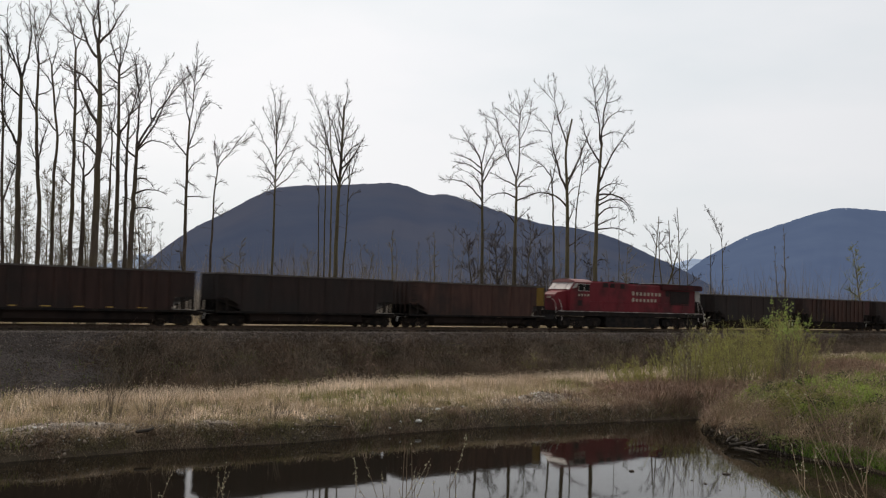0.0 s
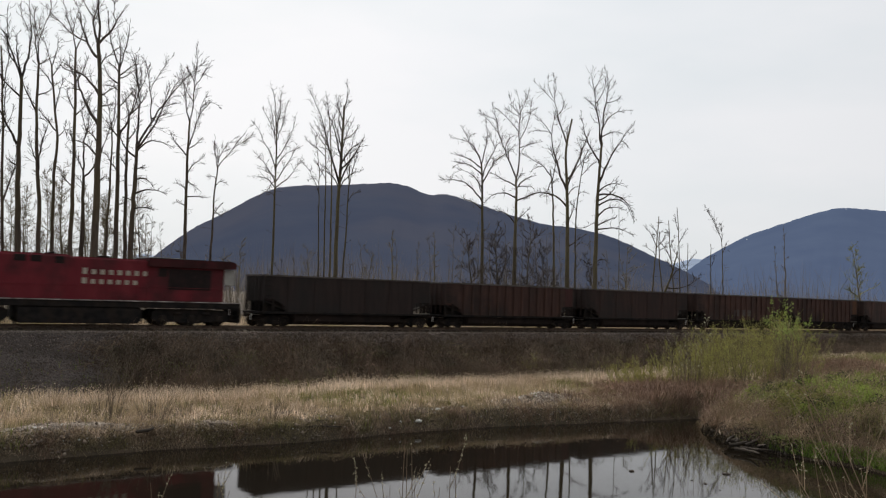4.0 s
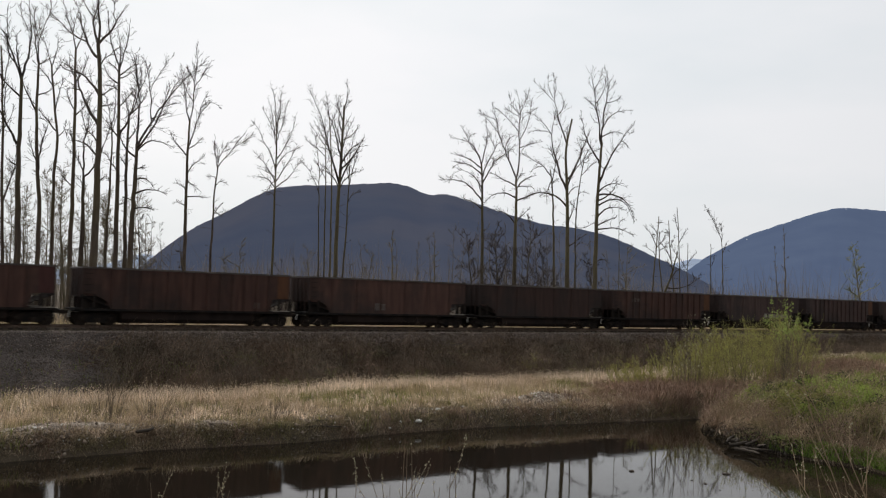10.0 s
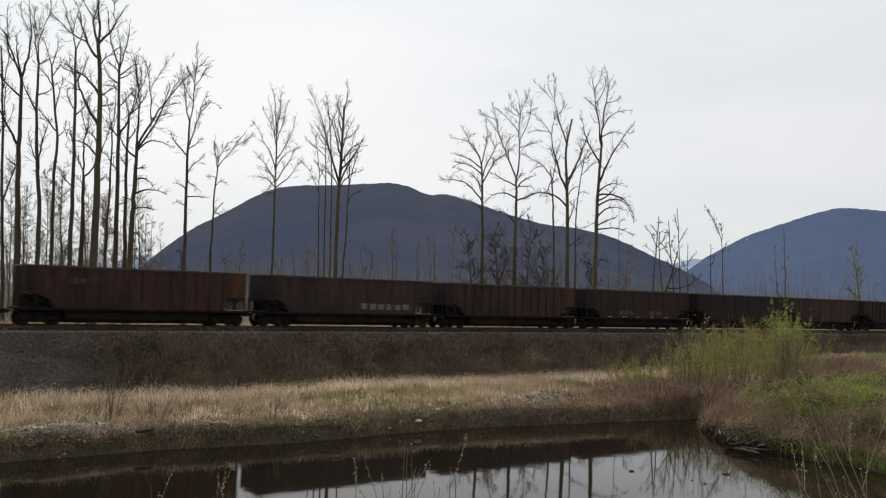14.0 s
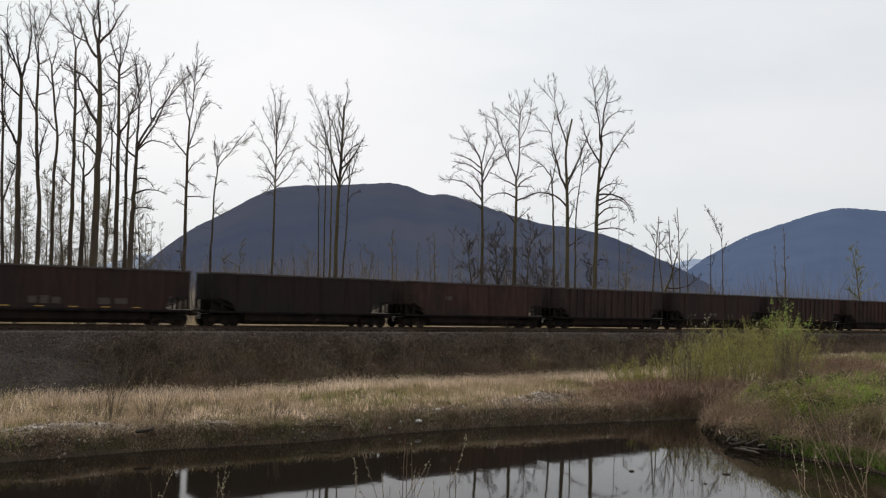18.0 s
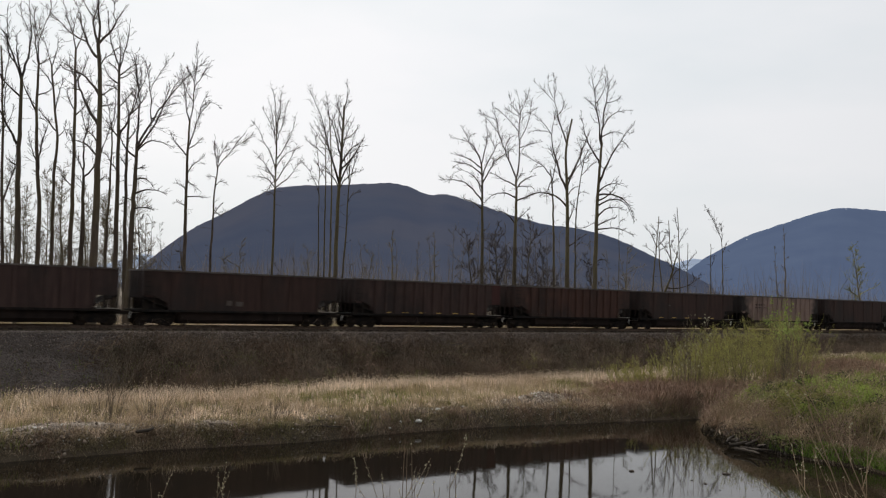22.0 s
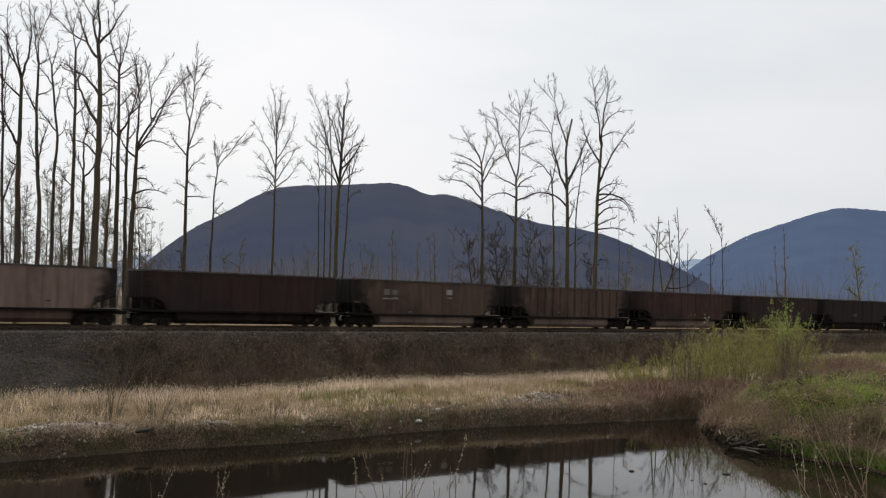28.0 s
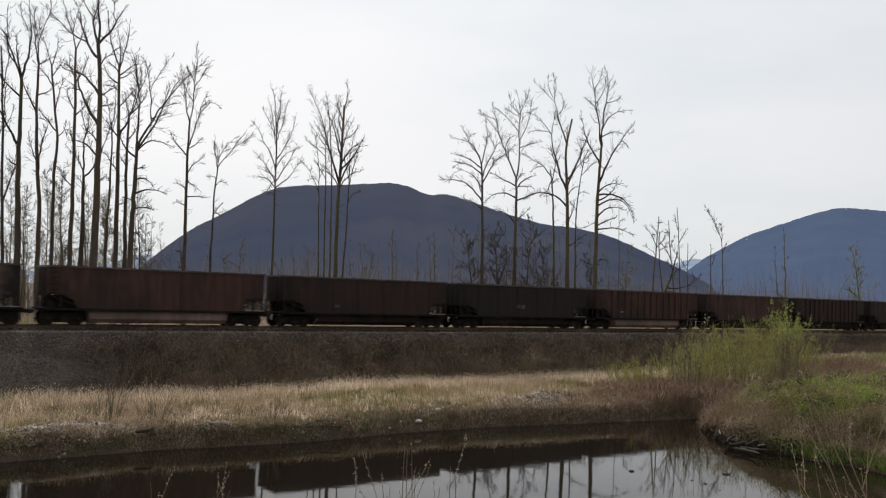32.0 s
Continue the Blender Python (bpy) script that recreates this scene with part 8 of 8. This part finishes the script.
shrub(22.61, 68.00, 4.47, 1.7, 30, 31, "yellow-green budding willow thicket beside the inlet", M_WILLOW, M_CATKIN, 0.025, 5600, twigs=10, r=0.009, category="willow", name="willow_shrub")
shrub(24.93, 69.00, 4.42, 1.7, 30, 32, "yellow-green budding willow thicket beside the inlet", M_WILLOW, M_CATKIN, 0.025, 5600, twigs=10, r=0.009, category="willow", name="willow_shrub")
shrub(14.47, 61.00, 2.47, 1.7, 30, 33, "yellow-green budding willow thicket beside the inlet", M_WILLOW, M_CATKIN, 0.025, 5600, twigs=10, r=0.009, category="willow", name="willow_shrub")
shrub(13.14, 62.00, 1.97, 1.7, 30, 34, "yellow-green budding willow thicket beside the inlet", M_WILLOW, M_CATKIN, 0.025, 5600, twigs=10, r=0.009, category="willow", name="willow_shrub")
shrub(21.27, 70.00, 4.09, 1.7, 30, 35, "yellow-green budding willow thicket beside the inlet", M_WILLOW, M_CATKIN, 0.025, 5600, twigs=10, r=0.009, category="willow", name="willow_shrub")
shrub(27.31, 70.00, 4.20, 1.7, 30, 36, "yellow-green budding willow thicket beside the inlet", M_WILLOW, M_CATKIN, 0.025, 5600, twigs=10, r=0.009, category="willow", name="willow_shrub")
shrub(22.15, 57.00, 6.05, 1.0, 16, 37, "young tree with fresh light-green leaves", M_TWIG, M_BRIGHT_LEAF, 0.070, 1900, twigs=9, category="young tree", name="leafy_sapling", leaf_low=0.72)
shrub(22.86, 57.50, 5.48, 1.0, 14, 38, "young tree with fresh light-green leaves", M_TWIG, M_BRIGHT_LEAF, 0.065, 1300, twigs=9, category="young tree", name="leafy_sapling", leaf_low=0.72)
shrub(16.69, 57.00, 5.22, 0.8, 7, 39, "thin sapling with pale opening leaves", M_TWIG, M_BUD, 0.055, 150, twigs=9, category="young tree", name="leafy_sapling", leaf_low=0.3)
shrub(16.18, 57.50, 4.82, 0.8, 7, 40, "thin sapling with pale opening leaves", M_TWIG, M_BUD, 0.050, 110, twigs=9, category="young tree", name="leafy_sapling", leaf_low=0.3)
shrub(15.39, 58.00, 4.64, 0.6, 5, 41, "thin sapling with pale opening leaves", M_TWIG, M_BUD, 0.050, 60, twigs=9, category="young tree", name="leafy_sapling", leaf_low=0.3)
shrub(19.32, 57.00, 5.01, 0.9, 7, 42, "thin sapling with yellow-green buds", M_TWIG, M_CATKIN, 0.050, 260, twigs=9, category="young tree", name="leafy_sapling", leaf_low=0.3)
shrub(-1.03, 10.00, 3.70, 0.12, 1, 43, "willow shoots with pale buds on the near bank", M_SHOOT, M_BUD, 0.0115, 130, twigs=5, r=0.009, category="willow", name="willow_shoots", lean=(0.25, 0), leaf_low=0.5)
shrub(-0.38, 10.00, 3.91, 0.12, 1, 44, "willow shoots with pale buds on the near bank", M_SHOOT, M_BUD, 0.0115, 130, twigs=5, r=0.009, category="willow", name="willow_shoots", lean=(0.00, 0), leaf_low=0.5)
shrub(-0.27, 10.00, 3.95, 0.12, 2, 45, "willow shoots with pale buds on the near bank", M_SHOOT, M_BUD, 0.0115, 260, twigs=5, r=0.009, category="willow", name="willow_shoots", lean=(0.05, 0), leaf_low=0.5)
shrub(0.24, 10.00, 3.77, 0.12, 2, 46, "willow shoots with pale buds on the near bank", M_SHOOT, M_BUD, 0.0115, 260, twigs=5, r=0.009, category="willow", name="willow_shoots", lean=(-0.15, 0), leaf_low=0.5)
shrub(-2.40, 10.00, 3.60, 0.12, 1, 47, "willow shoots with pale buds on the near bank", M_SHOOT, M_BUD, 0.0115, 130, twigs=5, r=0.009, category="willow", name="willow_shoots", lean=(0.30, 0), leaf_low=0.5)
shrub(-2.95, 10.00, 3.40, 0.12, 2, 48, "willow shoots with pale buds on the near bank", M_SHOOT, M_BUD, 0.0115, 260, twigs=5, r=0.009, category="willow", name="willow_shoots", lean=(0.50, 0), leaf_low=0.5)
shrub(-0.37, 10.00, 3.52, 0.12, 2, 49, "willow shoots with pale buds on the near bank", M_SHOOT, M_BUD, 0.0115, 260, twigs=5, r=0.009, category="willow", name="willow_shoots", lean=(0.10, 0), leaf_low=0.5)
shrub(-3.03, 10.00, 3.44, 0.12, 1, 50, "willow shoots with pale buds on the near bank", M_SHOOT, M_BUD, 0.0115, 130, twigs=5, r=0.009, category="willow", name="willow_shoots", lean=(0.00, 0), leaf_low=0.5)
shrub(-0.17, 10.00, 3.53, 0.12, 1, 51, "willow shoots with pale buds on the near bank", M_SHOOT, M_BUD, 0.0115, 130, twigs=5, r=0.009, category="willow", name="willow_shoots", lean=(0.20, 0), leaf_low=0.5)
shrub(-1.39, 10.00, 3.35, 0.12, 2, 52, "willow shoots with pale buds on the near bank", M_SHOOT, M_BUD, 0.0115, 260, twigs=5, r=0.009, category="willow", name="willow_shoots", lean=(0.10, 0), leaf_low=0.5)
shrub(-0.80, 10.00, 3.46, 0.12, 1, 53, "willow shoots with pale buds on the near bank", M_SHOOT, M_BUD, 0.0115, 130, twigs=5, r=0.009, category="willow", name="willow_shoots", lean=(0.10, 0), leaf_low=0.5)
shrub(6.26, 10.00, 5.09, 1.0, 2, 52, "arching willow branches with pale catkins on the near bank", M_ARCH, M_BUD, 0.015, 220, twigs=10, r=0.012, category="willow", lean=(-2.2, 0.3), name="willow_shrub")
shrub(6.96, 10.30, 4.99, 1.0, 2, 53, "arching willow branches with pale catkins on the near bank", M_ARCH, M_BUD, 0.015, 220, twigs=10, r=0.012, category="willow", lean=(-2.6, 0.3), name="willow_shrub")
shrub(6.53, 9.80, 4.87, 1.0, 3, 54, "arching willow branches with pale catkins on the near bank", M_ARCH, M_BUD, 0.015, 330, twigs=10, r=0.012, category="willow", lean=(-2.0, 0.3), name="willow_shrub")
shrub(6.91, 10.10, 4.61, 1.0, 2, 55, "arching willow branches with pale catkins on the near bank", M_ARCH, M_BUD, 0.015, 220, twigs=10, r=0.012, category="willow", lean=(-2.8, 0.3), name="willow_shrub")
shrub(6.47, 9.90, 4.39, 1.0, 3, 56, "arching willow branches with pale catkins on the near bank", M_ARCH, M_BUD, 0.015, 330, twigs=10, r=0.012, category="willow", lean=(-1.9, 0.3), name="willow_shrub")

# ---- rocks, logs and scraps on the bank ----


def rock(x, y, size, seed, mat, label, name="rock"):
    g = random.Random(seed)
    bm = bmesh.new()
    bmesh.ops.create_icosphere(bm, subdivisions=2, radius=size)
    for v in bm.verts:
        v.co *= 1 + g.uniform(-0.16, 0.16)
        v.co.z *= 0.6
        v.co.x *= 1.3
    me = bpy.data.meshes.new(name)
    bm.to_mesh(me)
    bm.free()
    me.materials.append(mat)
    ob = new(name, me)
    ob.matrix_basis = pose(x, y, float(land(x, y)) + size * 0.3, 0, 0, g.uniform(0, 180))
    return tagged(ob, label, "rock")


for i, (rx, ry, rs) in enumerate(((-8.78, 40.94, 0.13), (-0.95, 44.93, 0.16), (0.02, 46.24, 0.13), (-4.94, 42.97, 0.10), (5.37, 54.61, 0.17), (6.01, 55.71, 0.13), (7.36, 55.18, 0.12), (13.34, 52.03, 0.12), (-15.24, 36.25, 0.10), (-16.05, 35.50, 0.08), (-2.34, 43.78, 0.08), (-7.55, 40.51, 0.07))):
    rock(rx, ry, rs, 40 + i, M_PALE_STONE, "pale rock lying on the gravel bank")


def log(x, y, length, r, turn, tilt, seed, label, z=None):
    g = np.random.default_rng(seed)
    pts = grow(g, (0, 0, 0), (1, 0, 0), length, 10, 0, 0.22)
    pts[:, 2] *= 0.15
    knobs = g.uniform(0.75, 1.2, 10)
    ob = new("log", tubes([(pts, np.linspace(r, r * 0.45, 10) * knobs, 8)], "log", M_LOG))
    ob.matrix_basis = pose(x, y, (float(land(x, y)) if z is None else z) + r * 0.5, 0, -tilt, turn)
    return tagged(ob, label, "log")


log(-5.78, 41.60, 1.70, 0.06, 30, 1, 9, "weathered grey branch lying on the pond bank")
log(13.95, 42.49, 1.30, 0.11, -20, 2, 2, "dark rotten log at the water's edge", 0.02)
log(14.19, 41.61, 1.20, 0.08, 8, 4, 3, "dark rotten branch at the water's edge", 0.03)
log(13.88, 42.68, 0.80, 0.08, 62, 24, 4, "broken branch stump sticking out of the bank", 0.10)
log(14.64, 41.39, 1.10, 0.07, -25, 5, 5, "dark rotten branch at the water's edge", 0.02)
log(14.27, 42.64, 0.90, 0.07, 20, 12, 6, "dark rotten branch at the water's edge", 0.15)
log(14.22, 46.40, 1.20, 0.12, -15, 3, 21, "dark rotten log at the water's edge", 0.05)
log(14.07, 43.18, 1.00, 0.15, 20, 6, 22, "dark rotten log at the water's edge", 0.05)
log(14.61, 44.52, 0.90, 0.10, 70, 40, 23, "broken branch stump sticking out of the bank", 0.10)
log(13.85, 41.37, 1.90, 0.09, -48, 2, 24, "dark rotten log at the water's edge", 0.03)
log(14.58, 42.14, 1.60, 0.09, 34, 9, 25, "dark rotten log at the water's edge", 0.08)
log(15.29, 42.08, 1.20, 0.10, -70, 12, 26, "dark rotten log at the water's edge", 0.06)
log(15.67, 42.63, 0.70, 0.09, 35, 30, 27, "broken branch stump sticking out of the bank", 0.14)
log(18.07, 39.68, 0.90, 0.12, 8, 5, 28, "dark rotten log at the water's edge", 0.06)
log(-6.08, 40.99, 1.90, 0.05, 33, 2, 29, "weathered grey branch lying on the pond bank", 0.45)
log(7.67, 53.70, 1.50, 0.05, -22, 2, 30, "pale driftwood pole on the gravel heap", 0.95)
log(-12.51, 37.00, 1.80, 0.07, 28, 1, 31, "dark waterlogged branch behind the gravel bar", 0.62)
log(-11.45, 38.14, 1.50, 0.05, 30, 1, 32, "dark waterlogged branch behind the gravel bar", 0.60)
for i, (rx, ry, rs) in enumerate(((7.93, 36.09, 0.10), (11.79, 36.16, 0.13), (10.30, 34.06, 0.07), (10.54, 33.00, 0.04), (9.96, 34.64, 0.05))):
    ob = rock(rx, ry, rs, 80 + i, M_LOG, "scrap of dark driftwood floating on the pond", "driftwood")
    ob.location.z = -0.12
    ob["category"] = "driftwood"

# ---- the ties, last ----
bm = box(-0.115, 0.115, -1.3, 1.3, -0.33, -0.187, 0.012)
tie_mesh = bpy.data.meshes.new("tie")
bm.to_mesh(tie_mesh)
bm.free()
tie_mesh.materials.append(M_TIE)
for i in range(300):
    part("tie", tie_mesh, M_TIE, track, "", pose(-55 + 0.54 * i, rng.uniform(-0.03, 0.03), 0, 0, 0, rng.uniform(-0.8, 0.8)))

# ---- what moves ----


def motions():
    """The train runs along the track; the wheels roll with it."""
    for ob, start in TRAIN:
        rows = []
        for i in range(17):
            t = 2.0 * i
            rows.append((t, TRACK @ Matrix.Translation((start + travelled(t), 0, 0))))
        walk(ob, rows)
    for (sort, axle), wheels in SPIN.items():
        first, dx, r = wheels[0]
        rows = []
        for f in range(0, 961):
            t = f / 30.0
            rows.append((t, Matrix.Translation((dx, 0, r)) @ Matrix.Rotation((travelled(t) - travelled(0.0)) / r, 4, "Y")))
        walk(first, rows)
        for other, _, _ in wheels[1:]:
            other.rotation_mode = "QUATERNION"
            keys = other.animation_data_create()
            keys.action = first.animation_data.action
            keys.action_slot = first.animation_data.action_slot


motions()
